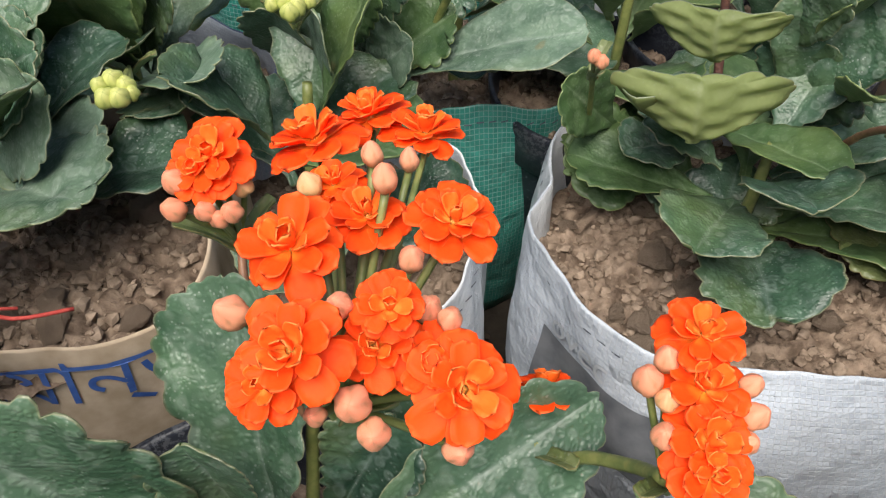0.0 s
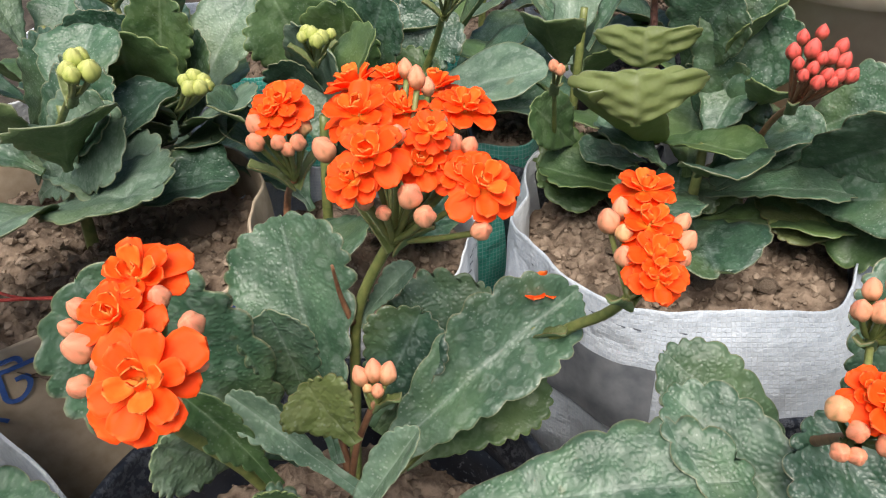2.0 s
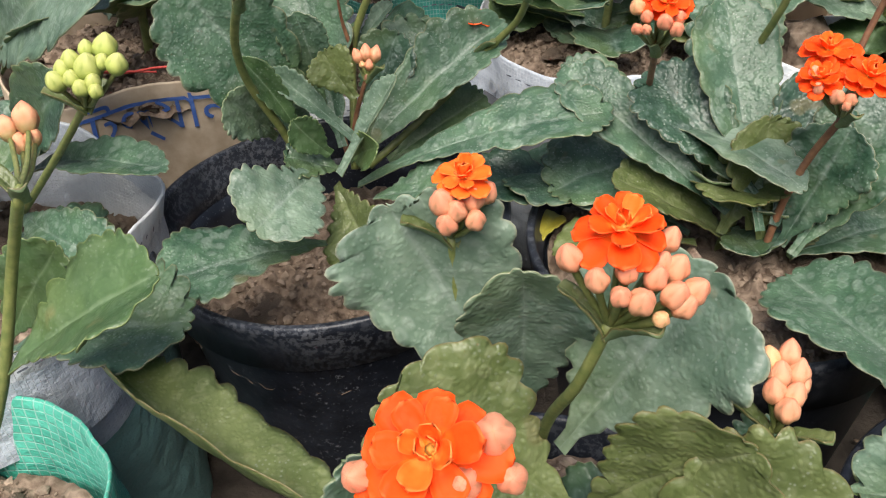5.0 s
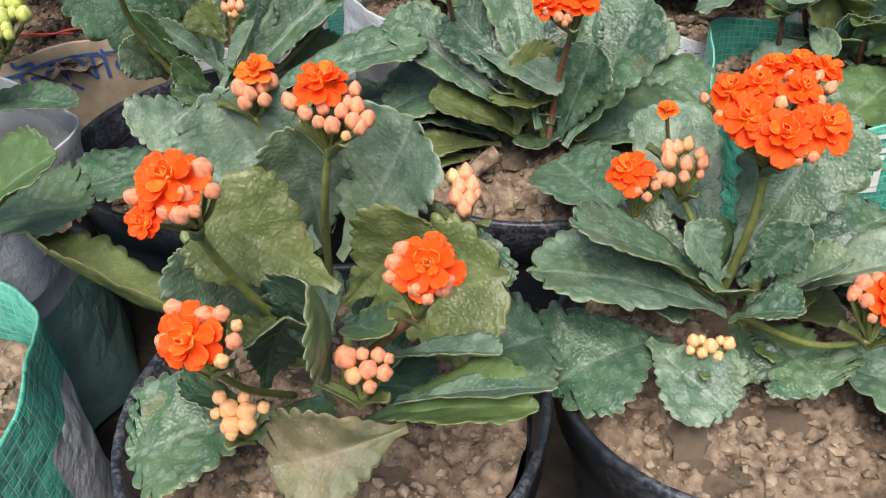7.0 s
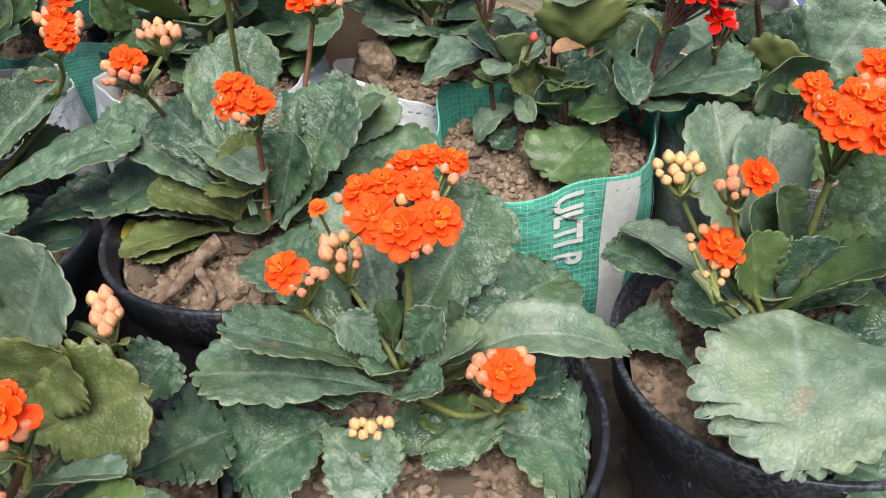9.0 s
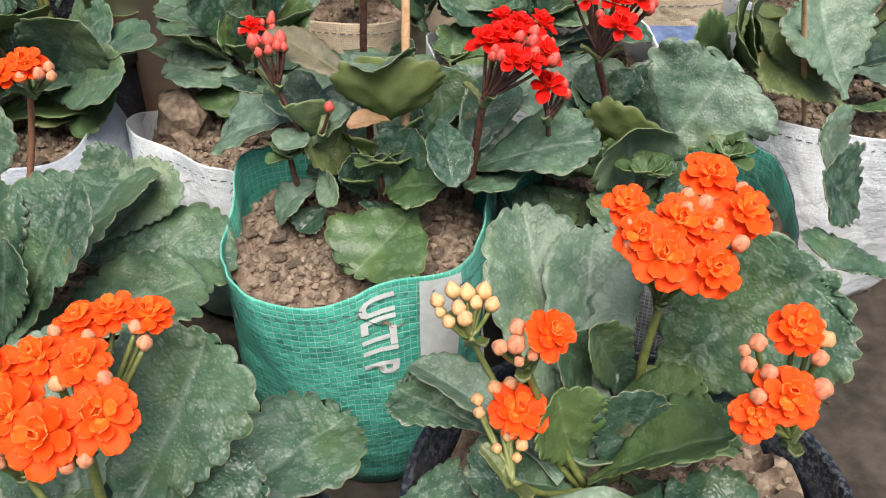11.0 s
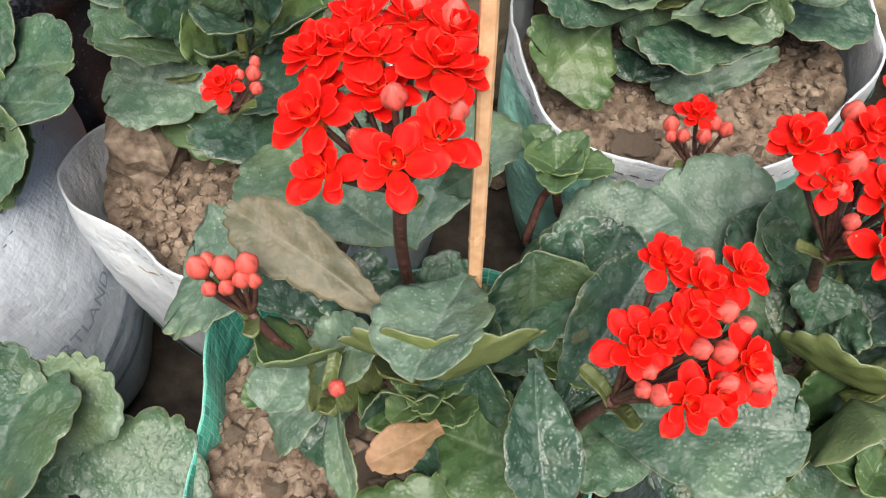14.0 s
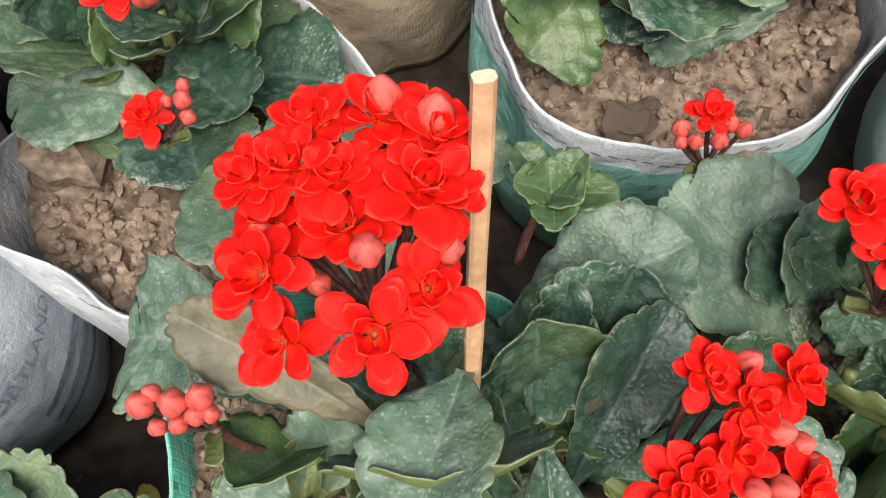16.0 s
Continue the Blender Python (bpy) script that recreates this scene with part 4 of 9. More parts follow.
leaf(plant_a, (-0.1499, -0.0171, 0.1800), (-0.0983, -0.0188, 0.2020), 0.0482, (-0.2, -0.9, 0.5), 0.05, 0.1, mats=(LEAF_OLIVE, LEAF_OLIVE))
leaf(plant_a, (-0.1572, -0.0115, 0.1800), (-0.1214, -0.0176, 0.2200), 0.0361, (0, -1, 0.4), -0.05, 0.1, mats=(LEAF_OLIVE, LEAF_OLIVE))
leaf(plant_a, (-0.1559, -0.0573, 0.1850), (-0.1470, -0.0683, 0.2400), 0.0310, (-0.6, -0.7, 0.3), -0.08, 0.3, mats=(LEAF_DARK, LEAF_UNDER))
leaf(plant_a, (-0.1795, -0.0441, 0.1700), (-0.1572, -0.0606, 0.2200), 0.0206, (0.5, -0.8, 0.3), -0.05, 0.2, mats=(LEAF_DARK, LEAF_UNDER))
leaf(plant_a, (-0.1371, -0.0405, 0.1850), (-0.0978, -0.0528, 0.2010), 0.0145, (0, 0.15, 1), 0.04, 0.15, mats=(LEAF_GREY, LEAF_UNDER))
leaf(plant_a, (-0.1309, -0.0572, 0.1830), (-0.0811, -0.0651, 0.2010), 0.0138, (0, 0.15, 1), 0.03, 0.12, mats=(LEAF_GREY, LEAF_UNDER))
leaf(plant_a, (-0.1438, -0.0555, 0.1700), (-0.0871, -0.0690, 0.1960), 0.0267, (0, 0.03, 1), 0.06, 0.2, mats=(LEAF_FRESH, LEAF_UNDER))
leaf(plant_a, (-0.1265, -0.0650, 0.1800), (-0.1683, -0.0765, 0.1720), 0.0344, (0.1, -0.8, 0.6), 0.05, 0.12, mats=(LEAF_BROWN, LEAF_BROWN))
leaf(plant_a, (-0.1789, -0.0427, 0.1550), (-0.2240, -0.0657, 0.1570), 0.0482, (0, -0.12, 1), 0.1, 0.05)
leaf(plant_a, (-0.1883, -0.0423, 0.1600), (-0.2025, -0.0566, 0.1800), 0.0224, (0, -0.12, 1), 0.05, 0.1, mats=(LEAF_DARK, LEAF_UNDER))
leaf(plant_a, (-0.1200, -0.0121, 0.1500), (-0.0844, 0.0039, 0.1530), 0.0516, (0, -0.12, 1), 0.08, 0.06)
leaf(plant_a, (-0.1890, -0.0025, 0.1600), (-0.2054, -0.0280, 0.2160), 0.0310, (0.2, -0.8, 0.5), 0.02, 0.1, mats=(LEAF_GREY, LEAF_UNDER))
leaf(plant_a, (-0.1226, 0.0038, 0.1700), (-0.1013, 0.0173, 0.1850), 0.0275, (-0.2, -0.8, 0.6), 0.02, 0.1)
leaf(plant_a, (-0.1541, -0.0226, 0.1850), (-0.1301, -0.0550, 0.2100), 0.0172, (0, -0.3, 1), 0.0, 0.2)
leaf(plant_a, (-0.1777, -0.0288, 0.1900), (-0.1729, -0.0616, 0.2100), 0.0206, (0.2, -0.3, 1), 0.0, 0.2, mats=(LEAF_OLIVE, LEAF_OLIVE))
Head(plant_a, (-0.1525, -0.0116, 0.2465), STEM, 0.55).flower((-0.1516, -0.0105, 0.2684), 0.81, lean=(0, -0.25, 0.1), kind='orange').bud((-0.1607, -0.0145, 0.2639), 0.0048, 'peach', lean=(0, -0.25, 0.1)).bud((-0.1557, -0.0178, 0.2619), 0.0048, 'peach', lean=(0, -0.25, 0.1)).bud((-0.1506, -0.0162, 0.2629), 0.0048, 'peach', lean=(0, -0.25, 0.1)).bud((-0.1446, -0.0113, 0.2613), 0.0048, 'peach', lean=(0, -0.25, 0.1)).bud((-0.1419, -0.0114, 0.2605), 0.0048, 'peach', lean=(0, -0.25, 0.1)).bud((-0.1384, -0.0142, 0.2579), 0.0048, 'peach', lean=(0, -0.25, 0.1)).bud((-0.1420, -0.0167, 0.2588), 0.0048, 'peach', lean=(0, -0.25, 0.1)).bud((-0.1478, -0.0191, 0.2587), 0.0048, 'peach', lean=(0, -0.25, 0.1)).bud((-0.1515, -0.0198, 0.2602), 0.0038, 'peach', lean=(0, -0.25, 0.1)).bud((-0.1440, -0.0196, 0.2557), 0.0038, 'peach', lean=(0, -0.25, 0.1)).bud((-0.1430, -0.0066, 0.2634), 0.0048, 'peach', lean=(0, -0.25, 0.1)).bud((-0.1455, -0.0153, 0.2612), 0.0048, 'peach', lean=(0, -0.25, 0.1)).bud((-0.1402, -0.0169, 0.2566), 0.0048, 'peach', lean=(0, -0.25, 0.1))
stem(plant_a, [(-0.1716, 0.0135, 0.1500), (-0.1653, 0.0054, 0.1950), (-0.1580, -0.0081, 0.2250), (-0.1525, -0.0116, 0.2465)], 0.00170, 0.00125, STEM)
Head(plant_a, (-0.1912, 0.0297, 0.2348), STEM, 0.55).flower((-0.1872, 0.0281, 0.2527), 0.71, lean=(0, -0.25, 0.1), kind='pale').bud((-0.1916, 0.0236, 0.2481), 0.0060, 'peach', lean=(0, -0.25, 0.1)).bud((-0.1883, 0.0229, 0.2465), 0.0050, 'peach', lean=(0, -0.25, 0.1)).bud((-0.1849, 0.0267, 0.2473), 0.0060, 'peach', lean=(0, -0.25, 0.1)).bud((-0.1819, 0.0290, 0.2479), 0.0060, 'peach', lean=(0, -0.25, 0.1)).bud((-0.1903, 0.0215, 0.2436), 0.0050, 'peach', lean=(0, -0.25, 0.1)).bud((-0.1840, 0.0238, 0.2436), 0.0050, 'peach', lean=(0, -0.25, 0.1))
stem(plant_a, [(-0.1745, 0.0029, 0.1600), (-0.1890, 0.0264, 0.2000), (-0.1912, 0.0297, 0.2348)], 0.00140, 0.00109, STEM)
Head(plant_a, (-0.1842, -0.0476, 0.2420), STEM, 0.55).flower((-0.1757, -0.0671, 0.2727), 0.86, lean=(-0.15, -0.45, 0.1), kind='orange').flower((-0.1823, -0.0732, 0.2635), 0.45, lean=(-0.15, -0.45, 0.1), kind='orange').bud((-0.1680, -0.0641, 0.2732), 0.0053, 'peach', lean=(-0.15, -0.45, 0.1)).bud((-0.1712, -0.0691, 0.2694), 0.0048, 'peach', lean=(-0.15, -0.45, 0.1)).bud((-0.1654, -0.0672, 0.2689), 0.0048, 'peach', lean=(-0.15, -0.45, 0.1)).bud((-0.1722, -0.0733, 0.2660), 0.0048, 'peach', lean=(-0.15, -0.45, 0.1)).bud((-0.1692, -0.0716, 0.2659), 0.0033, 'peach', lean=(-0.15, -0.45, 0.1)).bud((-0.1854, -0.0688, 0.2679), 0.0048, 'peach', lean=(-0.15, -0.45, 0.1)).bud((-0.1762, -0.0725, 0.2662), 0.0048, 'peach', lean=(-0.15, -0.45, 0.1))
stem(plant_a, [(-0.1674, -0.0142, 0.1650), (-0.1783, -0.0300, 0.1950), (-0.1840, -0.0410, 0.2250), (-0.1842, -0.0476, 0.2420)], 0.00172, 0.00133, STEM)
Head(plant_a, (-0.1789, -0.0720, 0.2100), STEM, 0.55).flower((-0.1740, -0.0848, 0.2356), 0.86, lean=(-0.1, -0.8, 0.1), kind='orange').bud((-0.1673, -0.0779, 0.2379), 0.0053, 'peach', lean=(-0.1, -0.8, 0.1)).bud((-0.1634, -0.0793, 0.2353), 0.0038, 'peach', lean=(-0.1, -0.8, 0.1)).bud((-0.1636, -0.0826, 0.2329), 0.0048, 'peach', lean=(-0.1, -0.8, 0.1)).bud((-0.1802, -0.0770, 0.2386), 0.0053, 'peach', lean=(-0.1, -0.8, 0.1)).bud((-0.1814, -0.0846, 0.2342), 0.0048, 'peach', lean=(-0.1, -0.8, 0.1)).bud((-0.1660, -0.0875, 0.2306), 0.0038, 'peach', lean=(-0.1, -0.8, 0.1)).bud((-0.1718, -0.0787, 0.2379), 0.0048, 'peach', lean=(-0.1, -0.8, 0.1))
stem(plant_a, [(-0.1751, -0.0333, 0.1550), (-0.1781, -0.0573, 0.1850), (-0.1789, -0.0720, 0.2100)], 0.00140, 0.00109, STEM)
Head(plant_a, (-0.1207, -0.0580, 0.2200), STEM, 0.55).flower((-0.1148, -0.0644, 0.2443), 0.86, lean=(0, -0.8, 0.1), kind='orange').bud((-0.1239, -0.0635, 0.2441), 0.0048, 'peach', lean=(0, -0.8, 0.1)).bud((-0.1220, -0.0604, 0.2459), 0.0053, 'peach', lean=(0, -0.8, 0.1)).bud((-0.1246, -0.0667, 0.2419), 0.0038, 'peach', lean=(0, -0.8, 0.1)).bud((-0.1178, -0.0685, 0.2398), 0.0053, 'peach', lean=(0, -0.8, 0.1)).bud((-0.1110, -0.0670, 0.2386), 0.0053, 'peach', lean=(0, -0.8, 0.1)).bud((-0.1145, -0.0706, 0.2382), 0.0038, 'peach', lean=(0, -0.8, 0.1)).bud((-0.1099, -0.0649, 0.2394), 0.0048, 'peach', lean=(0, -0.8, 0.1))
stem(plant_a, [(-0.1523, -0.0323, 0.1700), (-0.1326, -0.0463, 0.2000), (-0.1207, -0.0580, 0.2200)], 0.00172, 0.00133, STEM_BROWN)
Head(plant_a, (-0.1387, -0.0656, 0.1930), STEM, 0.55).bud((-0.1407, -0.0669, 0.2116), 0.0063, 'peach', lean=(0, -0.5, 0.3)).bud((-0.1362, -0.0651, 0.2112), 0.0047, 'peach', lean=(0, -0.5, 0.3)).bud((-0.1319, -0.0641, 0.2100), 0.0053, 'peach', lean=(0, -0.5, 0.3)).bud((-0.1293, -0.0637, 0.2083), 0.0037, 'peach', lean=(0, -0.5, 0.3)).bud((-0.1383, -0.0705, 0.2083), 0.0053, 'peach', lean=(0, -0.5, 0.3)).bud((-0.1340, -0.0690, 0.2092), 0.0060, 'peach', lean=(0, -0.5, 0.3)).bud((-0.1298, -0.0684, 0.2074), 0.0055, 'peach', lean=(0, -0.5, 0.3)).bud((-0.1335, -0.0720, 0.2054), 0.0042, 'peach', lean=(0, -0.5, 0.3))
Head(plant_a, (-0.1737, -0.0734, 0.1830), STEM, 0.55).bud((-0.1795, -0.0723, 0.1987), 0.0053, 'cream', lean=(0, -0.5, 0.3)).bud((-0.1760, -0.0753, 0.1974), 0.0058, 'cream', lean=(0, -0.5, 0.3)).bud((-0.1709, -0.0752, 0.1965), 0.0058, 'cream', lean=(0, -0.5, 0.3)).bud((-0.1801, -0.0761, 0.1958), 0.0042, 'cream', lean=(0, -0.5, 0.3)).bud((-0.1751, -0.0790, 0.1943), 0.0058, 'cream', lean=(0, -0.5, 0.3)).bud((-0.1703, -0.0783, 0.1942), 0.0053, 'cream', lean=(0, -0.5, 0.3)).bud((-0.1666, -0.0727, 0.1954), 0.0042, 'cream', lean=(0, -0.5, 0.3)).bud((-0.1724, -0.0716, 0.1980), 0.0042, 'cream', lean=(0, -0.5, 0.3)).bud((-0.1747, -0.0806, 0.1923), 0.0037, 'cream', lean=(0, -0.5, 0.3))
Head(plant_a, (-0.1134, 0.0004, 0.2080), STEM, 0.55).bud((-0.1170, 0.0064, 0.2240), 0.0053, 'peach').bud((-0.1127, 0.0073, 0.2242), 0.0053, 'peach').bud((-0.1147, 0.0034, 0.2214), 0.0053, 'peach').bud((-0.1107, 0.0049, 0.2208), 0.0053, 'peach').bud((-0.1157, 0.0011, 0.2187), 0.0053, 'peach').bud((-0.1114, 0.0011, 0.2179), 0.0053, 'peach').bud((-0.1129, -0.0019, 0.2162), 0.0053, 'peach').bud((-0.1097, 0.0042, 0.2181), 0.0042, 'peach')
stem(plant_a, [(-0.1454, 0.0041, 0.1600), (-0.1204, 0.0124, 0.1850), (-0.1134, 0.0004, 0.2080)], 0.00125, 0.00101, STEM)

plant_b = thing('kalanchoe', (-0.009, 0.03, 0.125), 'kalanchoe with a full orange flower head in a black pot', 'kalanchoe', 'potted kalanchoes')
leaf(plant_b, (-0.0162, 0.0322, 0.1600), (0.0239, 0.0727, 0.2140), 0.0499, (-0.3, -1, 0.5), -0.05, 0.08)
leaf(plant_b, (-0.0193, 0.0370, 0.1600), (-0.0393, 0.1020, 0.1980), 0.0361, (0.1, -1, 0.4), -0.04, 0.08, mats=(LEAF_GREY, LEAF_UNDER))
leaf(plant_b, (-0.0253, 0.0434, 0.1500), (-0.0829, 0.1281, 0.1520), 0.0447, (0, -0.22, 1), 0.06, 0.08)
leaf(plant_b, (-0.0186, 0.0204, 0.1600), (-0.0766, 0.0043, 0.2060), 0.0321, (0.1, 0.03, 1), 0.06, 0.08, mats=(LEAF, LEAF_UNDER))
leaf(plant_b, (-0.0186, 0.0110, 0.1600), (-0.0907, 0.0026, 0.1860), 0.0413, (0.1, -0.07, 1), 0.1, 0.06, mats=(LEAF_GREY, LEAF_UNDER))
leaf(plant_b, (-0.0058, 0.0190, 0.1600), (0.0666, 0.0051, 0.1920), 0.0260, (-0.2, -0.12, 1), 0.1, 0.2, roll=0.5, mats=(LEAF_SILVER, LEAF_UNDER))
leaf(plant_b, (-0.0120, 0.0108, 0.1650), (0.0196, 0.0083, 0.1900), 0.0163, (-0.2, -0.02, 1), 0.0, 0.3, mats=(LEAF_GREY, LEAF_UNDER))
leaf(plant_b, (-0.0376, 0.0120, 0.1450), (-0.0829, -0.0128, 0.1420), 0.0499, (0, -0.22, 1), 0.18, 0.04, mats=(LEAF, LEAF_UNDER))
leaf(plant_b, (-0.0475, 0.0008, 0.1550), (-0.0201, -0.0266, 0.1480), 0.0310, (-0.3, -0.12, 1), 0.06, 0.1, mats=(LEAF_GREY, LEAF_UNDER))
leaf(plant_b, (0.0128, -0.0035, 0.1500), (0.0559, -0.0112, 0.1360), 0.0568, (0, -0.12, 1), 0.14, 0.04, mats=(LEAF, LEAF_UNDER))
leaf(plant_b, (-0.0192, 0.0026, 0.1650), (0.0011, -0.0091, 0.1800), 0.0206, (0, -0.02, 1), 0.05, 0.2)
leaf(plant_b, (0.0281, 0.0142, 0.1500), (0.0507, 0.0119, 0.1630), 0.0232, (0, -0.12, 1), 0.05, 0.08, mats=(LEAF_DARK, LEAF_UNDER))
leaf(plant_b, (-0.0039, 0.0390, 0.1450), (0.0638, 0.0882, 0.1500), 0.0447, (0, -0.12, 1), 0.05, 0.06)
leaf(plant_b, (-0.0137, 0.0157, 0.1500), (-0.0101, -0.0097, 0.1450), 0.0275, (0, -0.22, 1), 0.08, 0.06, mats=(LEAF_DARK, LEAF_UNDER))
leaf(plant_b, (0.0020, 0.0034, 0.1500), (0.0116, -0.0178, 0.1500), 0.0361, (0, -0.22, 1), 0.08, 0.06)
leaf(plant_b, (-0.0084, 0.0397, 0.1500), (0.0343, 0.0508, 0.1700), 0.0361, (-0.2, -0.7, 0.8), 0.02, 0.1, mats=(LEAF_DARK, LEAF_UNDER))
leaf(plant_b, (-0.0262, 0.0234, 0.1650), (-0.0572, 0.0466, 0.1850), 0.0224, (0.2, -0.7, 0.7), 0.03, 0.1, mats=(LEAF_DARK, LEAF_UNDER))
leaf(plant_b, (-0.0119, 0.0168, 0.1700), (0.0034, 0.0118, 0.2000), 0.0189, (-0.4, -0.7, 0.4), 0.0, 0.2)
leaf(plant_b, (-0.0209, 0.0179, 0.1700), (-0.0356, 0.0189, 0.1950), 0.0172, (0.3, -0.7, 0.6), 0.0, 0.2, mats=(LEAF_GREY, LEAF_UNDER))
leaf(plant_b, (-0.0310, 0.0100, 0.1600), (-0.0470, 0.0026, 0.1700), 0.0189, (0, -0.12, 1), 0.0, 0.1, mats=(LEAF_DARK, LEAF_UNDER))
Head(plant_b, (-0.0077, 0.0366, 0.2080), STEM, 0.55).flower((-0.0188, 0.0293, 0.2325), 0.92, lean=(0, -0.45, 0.1), kind='orange').flower((-0.0089, 0.0212, 0.2315), 0.96, lean=(0, -0.45, 0.1), kind='orange').flower((0.0045, 0.0249, 0.2325), 0.94, lean=(0, -0.45, 0.1), kind='orange').flower((-0.0232, 0.0415, 0.2365), 0.74, lean=(0, -0.45, 0.1), kind='orange').flower((-0.0134, 0.0435, 0.2375), 0.78, lean=(0, -0.45, 0.1), kind='orange').flower((-0.0005, 0.0381, 0.2385), 0.74, lean=(0, -0.45, 0.1), kind='orange').flower((-0.0061, 0.0581, 0.2365), 0.69, lean=(0, -0.45, 0.1), kind='orange').flower((0.0030, 0.0600, 0.2365), 0.69, lean=(0, -0.45, 0.1), kind='orange').flower((0.0124, 0.0597, 0.2345), 0.69, lean=(0, -0.45, 0.1), kind='orange').bud((0.0043, 0.0351, 0.2350), 0.0050, 'peach', lean=(0, -0.45, 0.1)).bud((-0.0073, 0.0353, 0.2355), 0.0052, 'peach', lean=(0, -0.45, 0.1)).bud((0.0006, 0.0164, 0.2255), 0.0046, 'peach', lean=(0, -0.45, 0.1)).bud((-0.0043, 0.0164, 0.2240), 0.0040, 'peach', lean=(0, -0.45, 0.1)).bud((-0.0274, 0.0330, 0.2315), 0.0046, 'peach', lean=(0, -0.45, 0.1)).bud((0.0122, 0.0501, 0.2325), 0.0050, 'peach', lean=(0, -0.45, 0.1)).bud((0.0091, 0.0556, 0.2340), 0.0042, 'peach', lean=(0, -0.45, 0.1)).bud((-0.0314, 0.0425, 0.2330), 0.0042, 'peach', lean=(0, -0.45, 0.1)).bud((-0.0020, 0.0505, 0.2370), 0.0044, 'peach', lean=(0, -0.45, 0.1)).bud((-0.0118, 0.0540, 0.2370), 0.0042, 'peach', lean=(0, -0.45, 0.1))
stem(plant_b, [(-0.0154, 0.0337, 0.1500), (-0.0107, 0.0346, 0.1750), (-0.0086, 0.0347, 0.1930), (-0.0077, 0.0366, 0.2080)], 0.00187, 0.00156, STEM)
Head(plant_b, (-0.0343, 0.0463, 0.1890), STEM, 0.55).bud((-0.0406, 0.0455, 0.2052), 0.0058, 'peach').bud((-0.0343, 0.0438, 0.2045), 0.0060, 'peach').bud((-0.0291, 0.0423, 0.2009), 0.0037, 'peach').bud((-0.0373, 0.0500, 0.2077), 0.0053, 'peach').bud((-0.0287, 0.0488, 0.2062), 0.0053, 'peach').bud((-0.0331, 0.0520, 0.2087), 0.0053, 'peach').bud((-0.0280, 0.0457, 0.2037), 0.0047, 'peach').bud((-0.0352, 0.0401, 0.2014), 0.0042, 'peach').bud((-0.0405, 0.0497, 0.2073), 0.0053, 'peach')
stem(plant_b, [(-0.0167, 0.0273, 0.1550), (-0.0256, 0.0396, 0.1720), (-0.0343, 0.0463, 0.1890)], 0.00148, 0.00109, STEM)
Head(plant_b, (-0.0526, 0.0361, 0.1860), STEM, 0.55).flower((-0.0565, 0.0341, 0.2078), 0.83, lean=(-0.1, -0.4, 0.1), kind='orange').bud((-0.0464, 0.0310, 0.2037), 0.0048, 'peach', lean=(-0.1, -0.4, 0.1)).bud((-0.0440, 0.0343, 0.2048), 0.0048, 'peach', lean=(-0.1, -0.4, 0.1)).bud((-0.0496, 0.0276, 0.2010), 0.0038, 'peach', lean=(-0.1, -0.4, 0.1)).bud((-0.0415, 0.0346, 0.2035), 0.0053, 'peach', lean=(-0.1, -0.4, 0.1)).bud((-0.0529, 0.0289, 0.2027), 0.0033, 'peach', lean=(-0.1, -0.4, 0.1)).bud((-0.0472, 0.0349, 0.2056), 0.0038, 'peach', lean=(-0.1, -0.4, 0.1))
stem(plant_b, [(-0.0202, 0.0261, 0.1550), (-0.0422, 0.0334, 0.1700), (-0.0526, 0.0361, 0.1860)], 0.00133, 0.00101, STEM)
Head(plant_b, (-0.0377, 0.0620, 0.1950), STEM, 0.55).flower((-0.0420, 0.0544, 0.2211), 0.45, kind='pale', openness=0.5)
Head(plant_b, (0.0221, -0.0156, 0.1740), STEM, 0.55).flower((0.0249, -0.0160, 0.1938), 0.94, lean=(0, -0.7, 0.2), kind='orange').bud((0.0157, -0.0117, 0.1961), 0.0053, 'peach', lean=(0, -0.7, 0.2)).bud((0.0161, -0.0167, 0.1929), 0.0053, 'peach', lean=(0, -0.7, 0.2)).bud((0.0132, -0.0136, 0.1936), 0.0043, 'peach', lean=(0, -0.7, 0.2)).bud((0.0309, -0.0084, 0.1955), 0.0048, 'peach', lean=(0, -0.7, 0.2)).bud((0.0333, -0.0112, 0.1934), 0.0053, 'peach', lean=(0, -0.7, 0.2)).bud((0.0176, -0.0208, 0.1891), 0.0038, 'peach', lean=(0, -0.7, 0.2)).bud((0.0119, -0.0153, 0.1931), 0.0033, 'peach', lean=(0, -0.7, 0.2)).bud((0.0203, -0.0100, 0.1966), 0.0048, 'peach', lean=(0, -0.7, 0.2))
stem(plant_b, [(-0.0133, 0.0157, 0.1550), (0.0065, -0.0070, 0.1630), (0.0221, -0.0156, 0.1740)], 0.00148, 0.00109, STEM)
Head(plant_b, (-0.0263, -0.0079, 0.1500), STEM, 0.55).bud((-0.0328, -0.0069, 0.1633), 0.0047, 'cream').bud((-0.0268, -0.0079, 0.1619), 0.0060, 'cream').bud((-0.0201, -0.0059, 0.1612), 0.0053, 'cream').bud((-0.0241, -0.0109, 0.1597), 0.0047, 'cream').bud((-0.0204, -0.0106, 0.1584), 0.0042, 'cream').bud((-0.0299, -0.0102, 0.1605), 0.0047, 'cream').bud((-0.0339, -0.0090, 0.1605), 0.0042, 'cream').bud((-0.0231, -0.0053, 0.1620), 0.0042, 'cream').bud((-0.0299, -0.0060, 0.1628), 0.0042, 'cream')

